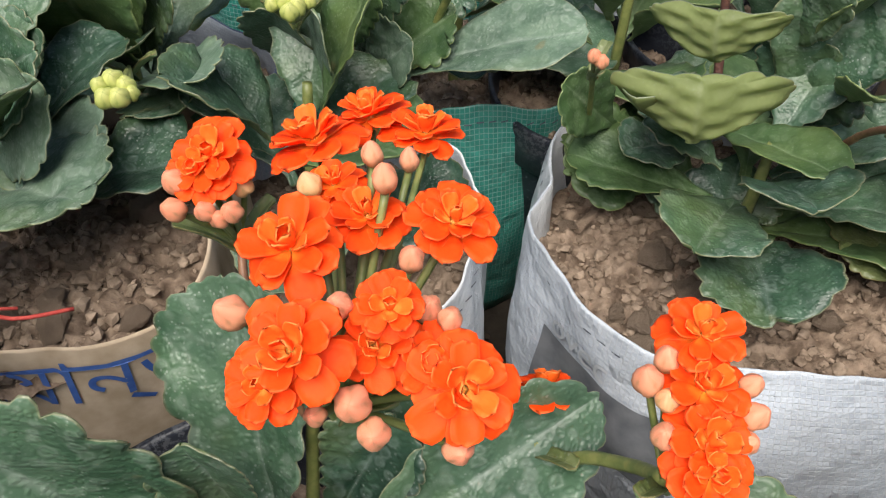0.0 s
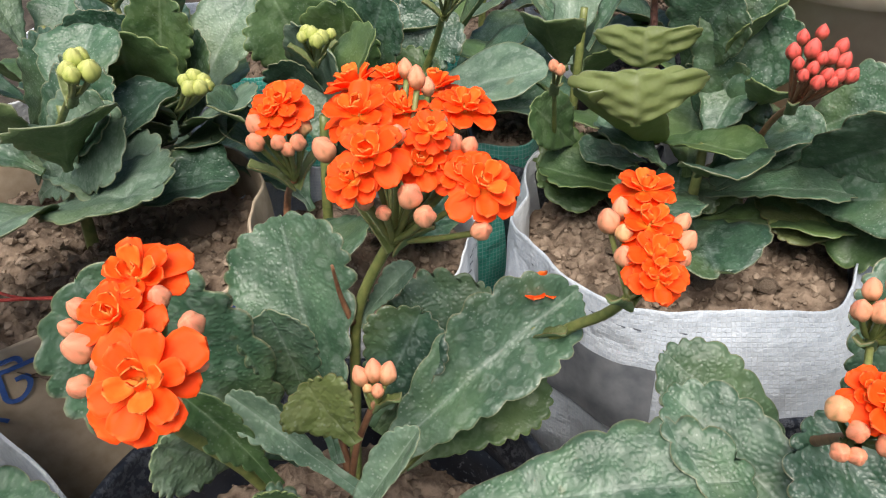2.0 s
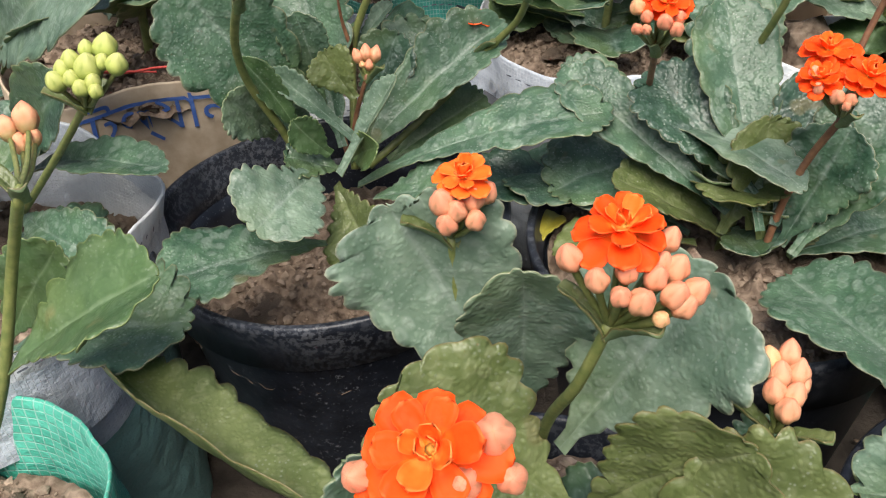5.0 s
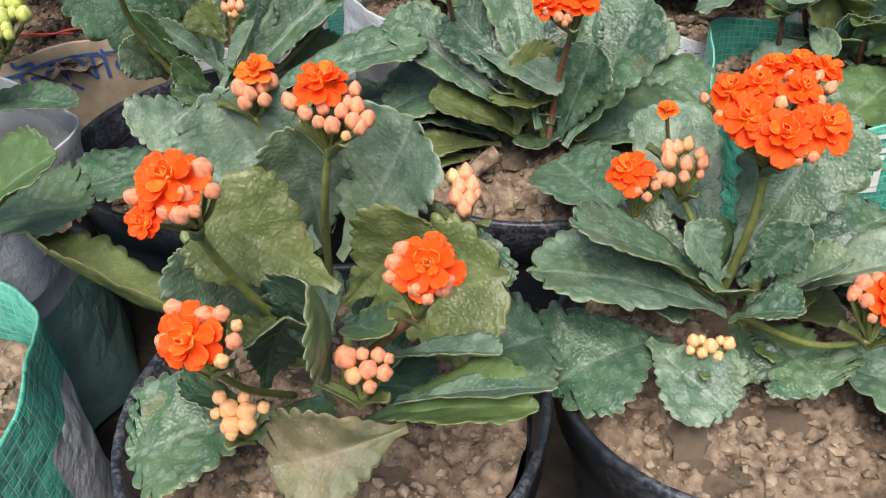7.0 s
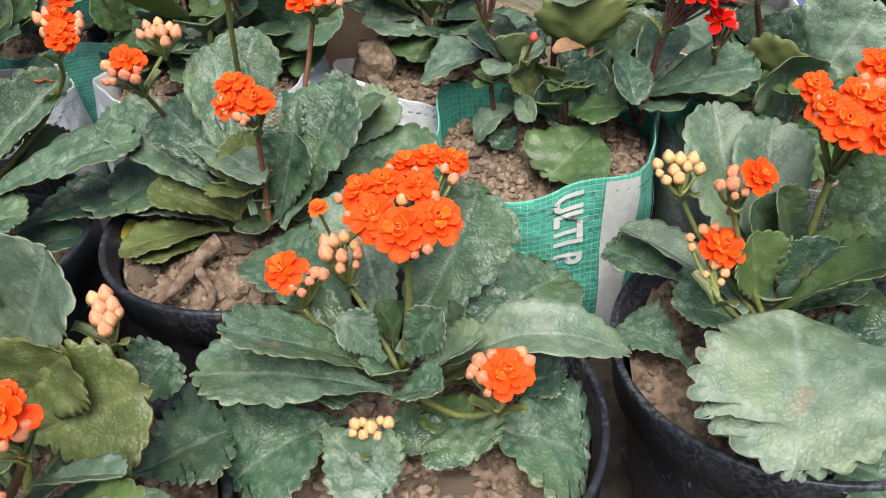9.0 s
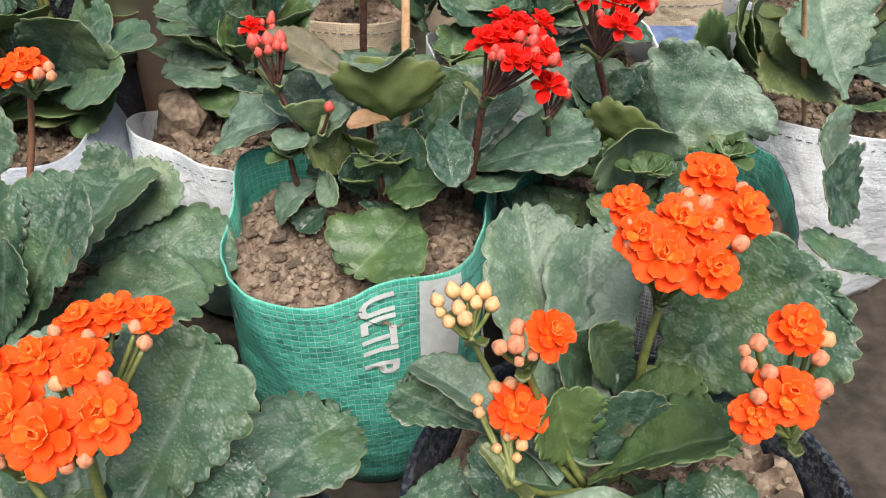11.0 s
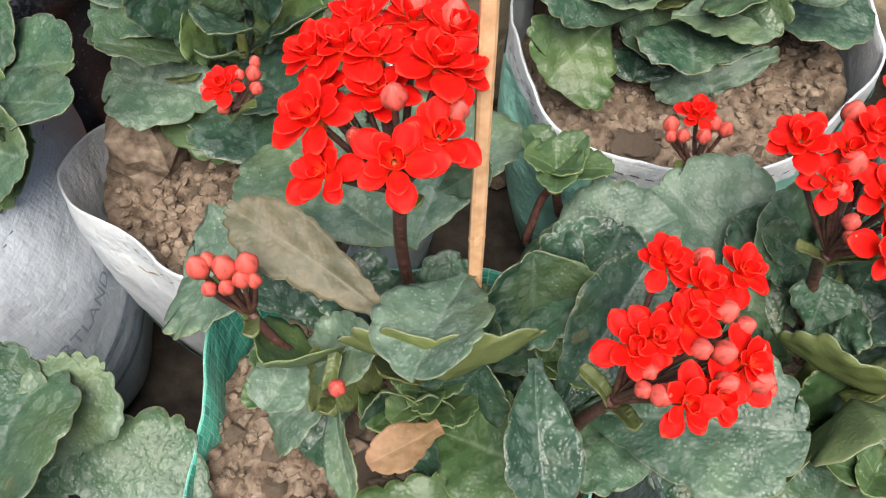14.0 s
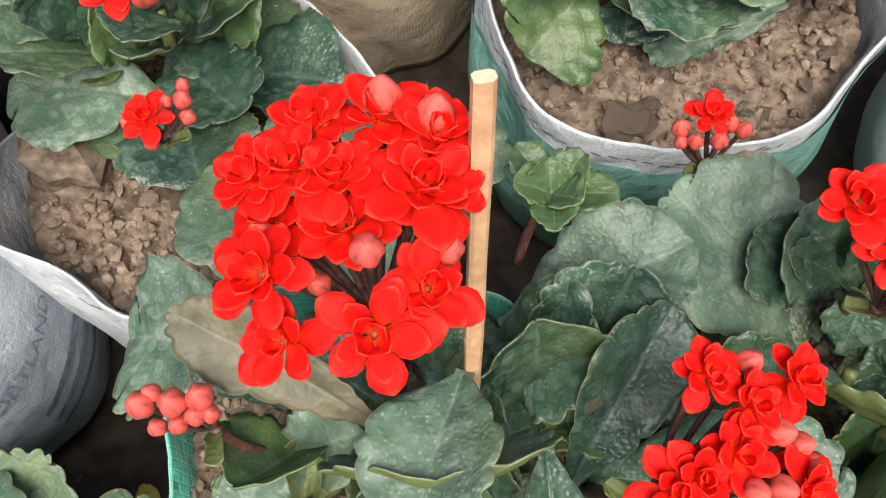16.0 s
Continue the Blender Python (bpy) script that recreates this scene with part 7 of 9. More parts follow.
plant_g = thing('kalanchoe', (0.21, 0.235, 0.125), 'red double-flowered kalanchoe with broad leaves in a mesh sack', 'kalanchoe', 'potted kalanchoes')
stem(plant_g, [(0.1323, 0.2243, 0.1500), (0.1342, 0.2189, 0.1800), (0.1372, 0.2098, 0.2150)], 0.00234, 0.00187, STEM_DARK)
Head(plant_g, (0.1372, 0.2098, 0.2150), STEM_DARK, 0.55).flower((0.1498, 0.2322, 0.2435), 0.76, lean=(0, -0.4, 0.2), kind='red').flower((0.1568, 0.2251, 0.2426), 0.79, lean=(0, -0.4, 0.2), kind='red').flower((0.1675, 0.2290, 0.2407), 0.76, lean=(0, -0.4, 0.2), kind='red').flower((0.1513, 0.2164, 0.2430), 0.83, lean=(0, -0.4, 0.2), kind='red').flower((0.1389, 0.2119, 0.2417), 0.83, lean=(0, -0.4, 0.2), kind='red').flower((0.1647, 0.2082, 0.2359), 0.76, lean=(0, -0.4, 0.2), kind='red').flower((0.1482, 0.1988, 0.2384), 0.79, lean=(0, -0.4, 0.2), kind='red').flower((0.1435, 0.2131, 0.2428), 0.76, lean=(0, -0.4, 0.2), kind='red').flower((0.1563, 0.2010, 0.2363), 0.76, lean=(0, -0.4, 0.2), kind='red').bud((0.1516, 0.2358, 0.2427), 0.0054, 'red', lean=(0, -0.4, 0.2)).bud((0.1594, 0.2335, 0.2420), 0.0054, 'red', lean=(0, -0.4, 0.2)).bud((0.1616, 0.2191, 0.2414), 0.0058, 'red', lean=(0, -0.4, 0.2)).bud((0.1586, 0.2088, 0.2417), 0.0067, 'red', lean=(0, -0.4, 0.2)).bud((0.1582, 0.2027, 0.2391), 0.0062, 'red', lean=(0, -0.4, 0.2)).bud((0.1677, 0.2117, 0.2362), 0.0049, 'red', lean=(0, -0.4, 0.2)).bud((0.1673, 0.2047, 0.2341), 0.0062, 'red', lean=(0, -0.4, 0.2)).bud((0.1431, 0.2006, 0.2399), 0.0058, 'red', lean=(0, -0.4, 0.2)).bud((0.1396, 0.2026, 0.2390), 0.0049, 'red', lean=(0, -0.4, 0.2)).bud((0.1414, 0.2061, 0.2407), 0.0049, 'red', lean=(0, -0.4, 0.2)).bud((0.1661, 0.2167, 0.2380), 0.0045, 'red', lean=(0, -0.4, 0.2)).bud((0.1529, 0.2088, 0.2444), 0.0054, 'red', lean=(0, -0.4, 0.2))
Head(plant_g, (0.2034, 0.2478, 0.2140), STEM_DARK, 0.55).flower((0.1888, 0.2614, 0.2478), 0.89, lean=(0, -0.4, 0.2), kind='red').flower((0.2010, 0.2584, 0.2461), 0.77, lean=(0, -0.4, 0.2), kind='red').flower((0.2185, 0.2696, 0.2496), 0.85, lean=(0, -0.4, 0.2), kind='red').flower((0.2088, 0.2486, 0.2405), 0.92, lean=(0, -0.4, 0.2), kind='red').flower((0.2200, 0.2498, 0.2409), 0.92, lean=(0, -0.4, 0.2), kind='red').flower((0.2089, 0.2372, 0.2328), 0.92, lean=(0, -0.4, 0.2), kind='red').flower((0.2249, 0.2612, 0.2457), 0.77, lean=(0, -0.4, 0.2), kind='red').flower((0.1953, 0.2520, 0.2427), 0.69, lean=(0, -0.4, 0.2), kind='red').flower((0.2074, 0.2621, 0.2479), 0.77, lean=(0, -0.4, 0.2), kind='red').bud((0.2294, 0.2567, 0.2419), 0.0058, 'red', lean=(0, -0.4, 0.2)).bud((0.2282, 0.2500, 0.2382), 0.0058, 'red', lean=(0, -0.4, 0.2)).bud((0.2258, 0.2472, 0.2363), 0.0054, 'red', lean=(0, -0.4, 0.2)).bud((0.1967, 0.2497, 0.2431), 0.0045, 'red', lean=(0, -0.4, 0.2)).bud((0.1999, 0.2435, 0.2371), 0.0049, 'red', lean=(0, -0.4, 0.2)).bud((0.2008, 0.2548, 0.2464), 0.0062, 'red', lean=(0, -0.4, 0.2)).bud((0.2002, 0.2410, 0.2339), 0.0045, 'red', lean=(0, -0.4, 0.2)).bud((0.2036, 0.2679, 0.2501), 0.0058, 'red', lean=(0, -0.4, 0.2)).bud((0.2249, 0.2665, 0.2476), 0.0054, 'red', lean=(0, -0.4, 0.2))
stem(plant_g, [(0.2196, 0.2579, 0.1500), (0.2124, 0.2587, 0.1850), (0.2035, 0.2495, 0.2080), (0.2034, 0.2478, 0.2140)], 0.00218, 0.00179, STEM_DARK)
Head(plant_g, (0.1690, 0.2139, 0.2000), STEM_DARK, 0.55).flower((0.1676, 0.2127, 0.2176), 0.88, lean=(0, -0.4, 0.2), kind='red').bud((0.1762, 0.2104, 0.2135), 0.0058, 'red', lean=(0, -0.4, 0.2)).bud((0.1761, 0.2151, 0.2162), 0.0045, 'red', lean=(0, -0.4, 0.2)).bud((0.1738, 0.2195, 0.2184), 0.0045, 'red', lean=(0, -0.4, 0.2)).bud((0.1668, 0.2203, 0.2191), 0.0045, 'red', lean=(0, -0.4, 0.2))
stem(plant_g, [(0.1811, 0.2304, 0.1500), (0.1740, 0.2236, 0.1750), (0.1690, 0.2139, 0.2000)], 0.00156, 0.00125, STEM_DARK)
leaf(plant_g, (0.2378, 0.2322, 0.1650), (0.2689, 0.2385, 0.2100), 0.0705, (-0.2, -0.8, 0.6), 0.03, 0.06, mats=(LEAF_GREY, LEAF_UNDER), lobes=6, depth=0.045, broad=1.52)
leaf(plant_g, (0.2480, 0.2190, 0.1720), (0.1950, 0.2400, 0.1840), 0.0396, (0.1, 0.8, 0.45), -0.1, 0.05, lobes=6, depth=0.045, broad=1.52, mats=(LEAF_GREY, LEAF_PALE))
leaf(plant_g, (0.2200, 0.2135, 0.1480), (0.2088, 0.2127, 0.1980), 0.0451, (-0.1, -0.9, 0.35), -0.08, 0.3, lobes=3, mats=(LEAF_GREY, LEAF_UNDER), roll=-0.55, broad=1.3)
leaf(plant_g, (0.2249, 0.2050, 0.1500), (0.2572, 0.2040, 0.1600), 0.0413, (0, -0.12, 1), 0.06, 0.06, lobes=6, depth=0.045, broad=1.52, mats=(LEAF_DARK, LEAF_UNDER))
leaf(plant_g, (0.2199, 0.2120, 0.1520), (0.1968, 0.1825, 0.1500), 0.0413, (0, -0.22, 1), 0.08, 0.05, lobes=6, depth=0.045, broad=1.52, mats=(LEAF_DARK, LEAF_UNDER))
leaf(plant_g, (0.2016, 0.1953, 0.1400), (0.2271, 0.1686, 0.1400), 0.0430, (0, -0.12, 1), 0.06, 0.05, mats=(LEAF_FRESH, LEAF_UNDER), lobes=6, depth=0.045, broad=1.52)
leaf(plant_g, (0.2378, 0.2662, 0.1500), (0.2583, 0.2762, 0.1900), 0.0464, (-0.2, -0.7, 0.7), 0.02, 0.08, mats=(LEAF_DARK, LEAF_UNDER), lobes=6, depth=0.045, broad=1.52)
leaf(plant_g, (0.2345, 0.2703, 0.1500), (0.2036, 0.2837, 0.1900), 0.0396, (0.2, -0.7, 0.7), 0.02, 0.08, lobes=6, depth=0.045, broad=1.52)
leaf(plant_g, (0.2194, 0.2700, 0.1700), (0.2007, 0.2754, 0.1850), 0.0155, (0.2, -0.5, 0.8), 0.0, 0.15, mats=(LEAF_DARK, LEAF_UNDER), lobes=6, depth=0.045, broad=1.52)
leaf(plant_g, (0.2194, 0.2700, 0.1700), (0.2340, 0.2751, 0.1900), 0.0189, (-0.2, -0.6, 0.8), 0.0, 0.15, mats=(LEAF_DARK, LEAF_UNDER), lobes=6, depth=0.045, broad=1.52)
leaf(plant_g, (0.2121, 0.2453, 0.1500), (0.1650, 0.2434, 0.1750), 0.0378, (0.1, -0.6, 0.8), 0.02, 0.08, mats=(LEAF_DARK, LEAF_UNDER), lobes=6, depth=0.045, broad=1.52)
leaf(plant_g, (0.1940, 0.2276, 0.1450), (0.1580, 0.2109, 0.1400), 0.0378, (0, -0.22, 1), 0.06, 0.05, mats=(LEAF_DARK, LEAF_UNDER), lobes=6, depth=0.045, broad=1.52)
leaf(plant_g, (0.2023, 0.2314, 0.1400), (0.1765, 0.2097, 0.1420), 0.0258, (0, -0.22, 1), 0.06, 0.05, mats=(LEAF_DARK, LEAF_UNDER), lobes=6, depth=0.045, broad=1.52)
leaf(plant_g, (0.2552, 0.2306, 0.1700), (0.2749, 0.2290, 0.1800), 0.0344, (0, -0.22, 1), 0.03, 0.08, mats=(LEAF_FRESH, LEAF_UNDER), lobes=6, depth=0.045, broad=1.52)
leaf(plant_g, (0.2394, 0.2231, 0.1500), (0.2688, 0.1900, 0.1400), 0.0430, (0, -0.22, 1), 0.05, 0.05, lobes=6, depth=0.045, broad=1.52, mats=(LEAF_DARK, LEAF_UNDER))
rosette(plant_g, (0.2150, 0.1975, 0.1730), 0.0150)
leaf(plant_g, (0.2167, 0.2580, 0.1500), (0.1738, 0.3023, 0.1800), 0.0550, (0.2, -0.3, 1), 0.05, 0.06, mats=(LEAF_GREY, LEAF_UNDER), lobes=6, depth=0.045, broad=1.52)
leaf(plant_g, (0.1170, 0.2751, 0.1600), (0.1743, 0.2823, 0.1850), 0.0396, (0, -0.02, 1), 0.05, 0.08, mats=(LEAF_GREY, LEAF_UNDER), lobes=6, depth=0.045, broad=1.52)
leaf(plant_g, (0.1259, 0.2216, 0.1700), (0.1597, 0.2608, 0.2000), 0.0275, (0.5, 0.2, 0.8), 0.06, 0.1, mats=(LEAF_DARK, LEAF_UNDER), lobes=6, depth=0.045, broad=1.52)
leaf(plant_g, (0.2141, 0.2687, 0.1550), (0.1944, 0.2843, 0.1800), 0.0327, (0.2, -0.3, 1), 0.03, 0.06, lobes=6, depth=0.045, broad=1.52)
leaf(plant_g, (0.2212, 0.2536, 0.1500), (0.2302, 0.2554, 0.1700), 0.0310, (0, -0.02, 1), 0.03, 0.06, lobes=6, depth=0.045, broad=1.52)
leaf(plant_g, (0.2115, 0.2131, 0.1500), (0.2230, 0.2321, 0.1700), 0.0378, (0.3, -0.3, 1), 0.03, 0.1, mats=(LEAF_FRESH, LEAF_UNDER), lobes=6, depth=0.045, broad=1.52)
Head(plant_g, (0.1882, 0.3096, 0.1760), STEM_DARK, 0.55).flower((0.1857, 0.3154, 0.1972), 0.73, lean=(0, -0.2, 0.3), kind='red').bud((0.1771, 0.3146, 0.1948), 0.0058, 'red', lean=(0, -0.2, 0.3)).bud((0.1802, 0.3096, 0.1945), 0.0049, 'red', lean=(0, -0.2, 0.3)).bud((0.1871, 0.3089, 0.1940), 0.0049, 'red', lean=(0, -0.2, 0.3)).bud((0.1950, 0.3112, 0.1938), 0.0062, 'red', lean=(0, -0.2, 0.3)).bud((0.1765, 0.3109, 0.1930), 0.0045, 'red', lean=(0, -0.2, 0.3)).bud((0.1917, 0.3138, 0.1941), 0.0054, 'red', lean=(0, -0.2, 0.3))
stem(plant_g, [(0.1950, 0.2834, 0.1450), (0.1900, 0.3010, 0.1650), (0.1882, 0.3096, 0.1760)], 0.00156, 0.00125, STEM_DARK)
rosette(plant_g, (0.2631, 0.2124, 0.1680), 0.017)
rosette(plant_g, (0.1364, 0.3008, 0.1930), 0.0165)
stem(plant_g, [(0.1262, 0.2945, 0.1600), (0.1322, 0.3018, 0.1750), (0.1368, 0.3002, 0.1850)], 0.00172, 0.00140, STEM_DARK)

plant_h = thing('kalanchoe', (0.012, 0.4, 0.125), 'kalanchoe with small red flower heads in a white woven sack', 'kalanchoe', 'potted kalanchoes')
leaf(plant_h, (0.0104, 0.4013, 0.1600), (-0.0007, 0.4018, 0.2200), 0.0464, (0.2, -0.8, 0.6), 0.03, 0.08, mats=(LEAF_DARK, LEAF_UNDER), lobes=6, depth=0.045, broad=1.52)
leaf(plant_h, (0.0123, 0.3851, 0.1500), (-0.0397, 0.3916, 0.1650), 0.0550, (0.1, -0.22, 1), 0.04, 0.06, mats=(LEAF_GREY, LEAF_UNDER), lobes=6, depth=0.045, broad=1.52)
leaf(plant_h, (0.0135, 0.3949, 0.1480), (-0.0028, 0.3621, 0.1390), 0.0516, (0, -0.22, 1), 0.05, 0.05, mats=(LEAF_FRESH, LEAF_UNDER), lobes=6, depth=0.045, broad=1.52)
leaf(plant_h, (0.0271, 0.3943, 0.1800), (0.0142, 0.3731, 0.2000), 0.0275, (0, -0.12, 1), 0.03, 0.08, lobes=6, depth=0.045, broad=1.52)
leaf(plant_h, (0.0157, 0.4007, 0.1600), (0.0433, 0.3595, 0.1700), 0.0378, (0, -0.22, 1), 0.03, 0.06, mats=(LEAF_DARK, LEAF_UNDER), lobes=6, depth=0.045, broad=1.52)
leaf(plant_h, (0.0176, 0.4043, 0.1700), (-0.0424, 0.4089, 0.1850), 0.0292, (0, -0.12, 1), 0.05, 0.08, lobes=6, depth=0.045, broad=1.52)
leaf(plant_h, (0.0229, 0.4037, 0.1700), (0.0538, 0.3998, 0.2000), 0.0430, (-0.2, -0.7, 0.7), 0.03, 0.08, mats=(LEAF_FRESH, LEAF_UNDER), lobes=6, depth=0.045, broad=1.52)
leaf(plant_h, (0.0146, 0.4088, 0.1700), (-0.0437, 0.4367, 0.1900), 0.0430, (0.1, -0.22, 0.9), 0.04, 0.06, lobes=6, depth=0.045, broad=1.52)
leaf(plant_h, (0.0157, 0.4044, 0.1500), (0.0494, 0.3845, 0.1700), 0.0464, (0, -0.22, 1), 0.04, 0.06, lobes=6, depth=0.045, broad=1.52)
leaf(plant_h, (0.0126, 0.4051, 0.1600), (-0.0002, 0.3967, 0.1900), 0.0327, (0.2, -0.6, 0.8), 0.03, 0.08, mats=(LEAF_FRESH, LEAF_UNDER), lobes=6, depth=0.045, broad=1.52)
leaf(plant_h, (0.0225, 0.4018, 0.1900), (0.0442, 0.3873, 0.2200), 0.0344, (0, -0.7, 0.7), 0.03, 0.1, mats=(LEAF_DARK, LEAF_UNDER), lobes=6, depth=0.045, broad=1.52)
leaf(plant_h, (0.0147, 0.4194, 0.1700), (0.0602, 0.4220, 0.2100), 0.0516, (-0.2, -0.7, 0.7), 0.02, 0.08, mats=(LEAF_GREY, LEAF_UNDER), lobes=6, depth=0.045, broad=1.52)
Head(plant_h, (0.0254, 0.3374, 0.1950), STEM_DARK, 0.55).flower((0.0252, 0.3380, 0.2061), 0.73, lean=(0, -0.3, 0.2), kind='red').bud((0.0360, 0.3409, 0.2085), 0.0054, 'red', lean=(0, -0.3, 0.2)).bud((0.0365, 0.3370, 0.2052), 0.0054, 'red', lean=(0, -0.3, 0.2)).bud((0.0308, 0.3424, 0.2069), 0.0045, 'red', lean=(0, -0.3, 0.2)).bud((0.0243, 0.3329, 0.2011), 0.0049, 'red', lean=(0, -0.3, 0.2)).bud((0.0187, 0.3390, 0.2038), 0.0049, 'red', lean=(0, -0.3, 0.2)).bud((0.0366, 0.3447, 0.2100), 0.0045, 'red', lean=(0, -0.3, 0.2))
stem(plant_h, [(0.0172, 0.3881, 0.1500), (0.0214, 0.3584, 0.1750), (0.0254, 0.3374, 0.1950)], 0.00140, 0.00109, STEM_DARK)
Head(plant_h, (0.0256, 0.3863, 0.2150), STEM_DARK, 0.55).flower((0.0311, 0.3525, 0.2458), 0.84, lean=(0, -0.3, 0.2), kind='red').flower((0.0346, 0.3614, 0.2485), 0.70, lean=(0, -0.3, 0.2), kind='red').flower((0.0291, 0.3625, 0.2497), 0.70, lean=(0, -0.3, 0.2), kind='red').bud((0.0381, 0.3501, 0.2432), 0.0080, 'red', lean=(0, -0.3, 0.2)).bud((0.0247, 0.3572, 0.2466), 0.0062, 'red', lean=(0, -0.3, 0.2)).bud((0.0395, 0.3553, 0.2462), 0.0058, 'red', lean=(0, -0.3, 0.2))
stem(plant_h, [(0.0141, 0.4020, 0.1500), (0.0206, 0.4058, 0.1900), (0.0256, 0.3863, 0.2150)], 0.00172, 0.00140, STEM_DARK)
Head(plant_h, (-0.0277, 0.4095, 0.2150), STEM_DARK, 0.55).flower((-0.0279, 0.3739, 0.2470), 0.77, kind='red').flower((-0.0156, 0.3773, 0.2481), 0.70, kind='red').flower((-0.0246, 0.3823, 0.2491), 0.70, kind='red').bud((-0.0314, 0.3748, 0.2481), 0.0054, 'red').bud((-0.0249, 0.3695, 0.2451), 0.0054, 'red').bud((-0.0202, 0.3712, 0.2455), 0.0045, 'red')
stem(plant_h, [(0.0038, 0.4139, 0.1500), (-0.0227, 0.4238, 0.1950), (-0.0277, 0.4095, 0.2150)], 0.00156, 0.00125, STEM_DARK)

plant_i = thing('kalanchoe', (0.208, 0.42, 0.125), 'kalanchoe with broad grey-green leaves in a white and green sack', 'kalanchoe', 'potted kalanchoes')
leaf(plant_i, (0.1745, 0.3990, 0.1650), (0.1446, 0.3759, 0.1550), 0.0464, (0.2, -0.7, 0.8), 0.05, 0.08, mats=(LEAF_FRESH, LEAF_UNDER), lobes=6, depth=0.045, broad=1.52)
leaf(plant_i, (0.2141, 0.4005, 0.1450), (0.2201, 0.3801, 0.1340), 0.0602, (0, -0.22, 1), 0.05, 0.05, mats=(LEAF_GREY, LEAF_UNDER), lobes=6, depth=0.045, broad=1.52)
leaf(plant_i, (0.2079, 0.4035, 0.1550), (0.1794, 0.3924, 0.1600), 0.0361, (0, -0.22, 1), 0.04, 0.06, lobes=6, depth=0.045, broad=1.52)
leaf(plant_i, (0.1983, 0.3934, 0.1700), (0.2398, 0.3779, 0.1800), 0.0396, (0, -0.12, 1), 0.04, 0.08, mats=(LEAF_GREY, LEAF_UNDER), lobes=6, depth=0.045, broad=1.52)
leaf(plant_i, (0.1918, 0.3984, 0.1700), (0.1410, 0.4045, 0.2000), 0.0447, (0.1, -0.7, 0.8), 0.03, 0.08, lobes=6, depth=0.045, broad=1.52)
leaf(plant_i, (0.2067, 0.3965, 0.1700), (0.2340, 0.3913, 0.2000), 0.0516, (-0.1, -0.7, 0.8), 0.03, 0.08, mats=(LEAF_DARK, LEAF_UNDER), lobes=6, depth=0.045, broad=1.52)
leaf(plant_i, (0.1968, 0.3925, 0.1800), (0.1877, 0.3906, 0.2100), 0.0396, (0, -0.7, 0.7), 0.03, 0.08, lobes=6, depth=0.045, broad=1.52)
leaf(plant_i, (0.1891, 0.3995, 0.1500), (0.1835, 0.3819, 0.1450), 0.0344, (0, -0.22, 1), 0.04, 0.06, mats=(LEAF_DARK, LEAF_UNDER), lobes=6, depth=0.045, broad=1.52)
leaf(plant_i, (0.2055, 0.4054, 0.1700), (0.1449, 0.4299, 0.1800), 0.0516, (0, -0.22, 0.9), 0.03, 0.06, mats=(LEAF_GREY, LEAF_UNDER), lobes=6, depth=0.045, broad=1.52)
leaf(plant_i, (0.2083, 0.4182, 0.1700), (0.1781, 0.4278, 0.2100), 0.0430, (0.1, -0.7, 0.7), 0.02, 0.08, lobes=6, depth=0.045, broad=1.52)
leaf(plant_i, (0.2173, 0.4166, 0.1700), (0.2810, 0.4066, 0.2100), 0.0645, (-0.1, -0.7, 0.8), 0.03, 0.06, mats=(LEAF_GREY, LEAF_UNDER), lobes=6, depth=0.045, broad=1.52)
leaf(plant_i, (0.2113, 0.4044, 0.1700), (0.2323, 0.3799, 0.1900), 0.0378, (0, -0.22, 0.9), 0.03, 0.08, lobes=6, depth=0.045, broad=1.52)
stem(plant_i, [(0.2178, 0.4176, 0.1450), (0.2165, 0.4166, 0.1800), (0.2187, 0.4095, 0.2050)], 0.00187, 0.00156, STEM_DARK)
Head(plant_i, (0.2189, 0.4086, 0.2060), STEM_DARK, 0.55).flower((0.2137, 0.3752, 0.2254), 0.49, kind='red').bud((0.2170, 0.3747, 0.2248), 0.0058, 'red').bud((0.2087, 0.3782, 0.2257), 0.0058, 'red').bud((0.2112, 0.3740, 0.2237), 0.0054, 'red').bud((0.2190, 0.3782, 0.2261), 0.0045, 'red')

plant_r = thing('kalanchoe', (-0.37, -0.03, 0.125), 'kalanchoe with fresh green leaves in a teal sack', 'kalanchoe', 'potted kalanchoes')

plant_j = thing('kalanchoe', (-0.424, 0.125, 0.125), 'kalanchoe with yellow-green flower buds in a grey sack', 'kalanchoe', 'potted kalanchoes')
leaf(plant_j, (-0.4913, 0.2507, 0.1700), (-0.3299, 0.1465, 0.2700), 0.0602, (0.2, -0.8, 0.6), 0.05, 0.06, mats=(LEAF_GREY, LEAF_UNDER))
leaf(plant_j, (-0.4798, 0.2353, 0.1700), (-0.3528, 0.1586, 0.2400), 0.0310, (0.1, -0.3, 1), 0.05, 0.15, mats=(LEAF_GREY, LEAF_UNDER))
leaf(plant_j, (-0.4260, 0.1619, 0.1550), (-0.3316, 0.1353, 0.1800), 0.0255, (0, -0.22, 0.9), 0.08, 0.1)
leaf(plant_j, (-0.4188, 0.1466, 0.1450), (-0.3507, 0.1124, 0.1450), 0.0320, (0.1, -0.7, 0.8), 0.12, 0.04)
leaf(plant_j, (-0.4180, 0.1357, 0.1400), (-0.3748, 0.1301, 0.1400), 0.0430, (0, -0.22, 1), 0.1, 0.04, mats=(LEAF_DARK, LEAF_UNDER))
leaf(plant_j, (-0.4401, 0.1766, 0.1600), (-0.3624, 0.1313, 0.2200), 0.0344, (0.3, -0.7, 0.5), 0.02, 0.1, mats=(LEAF_DARK, LEAF_UNDER))
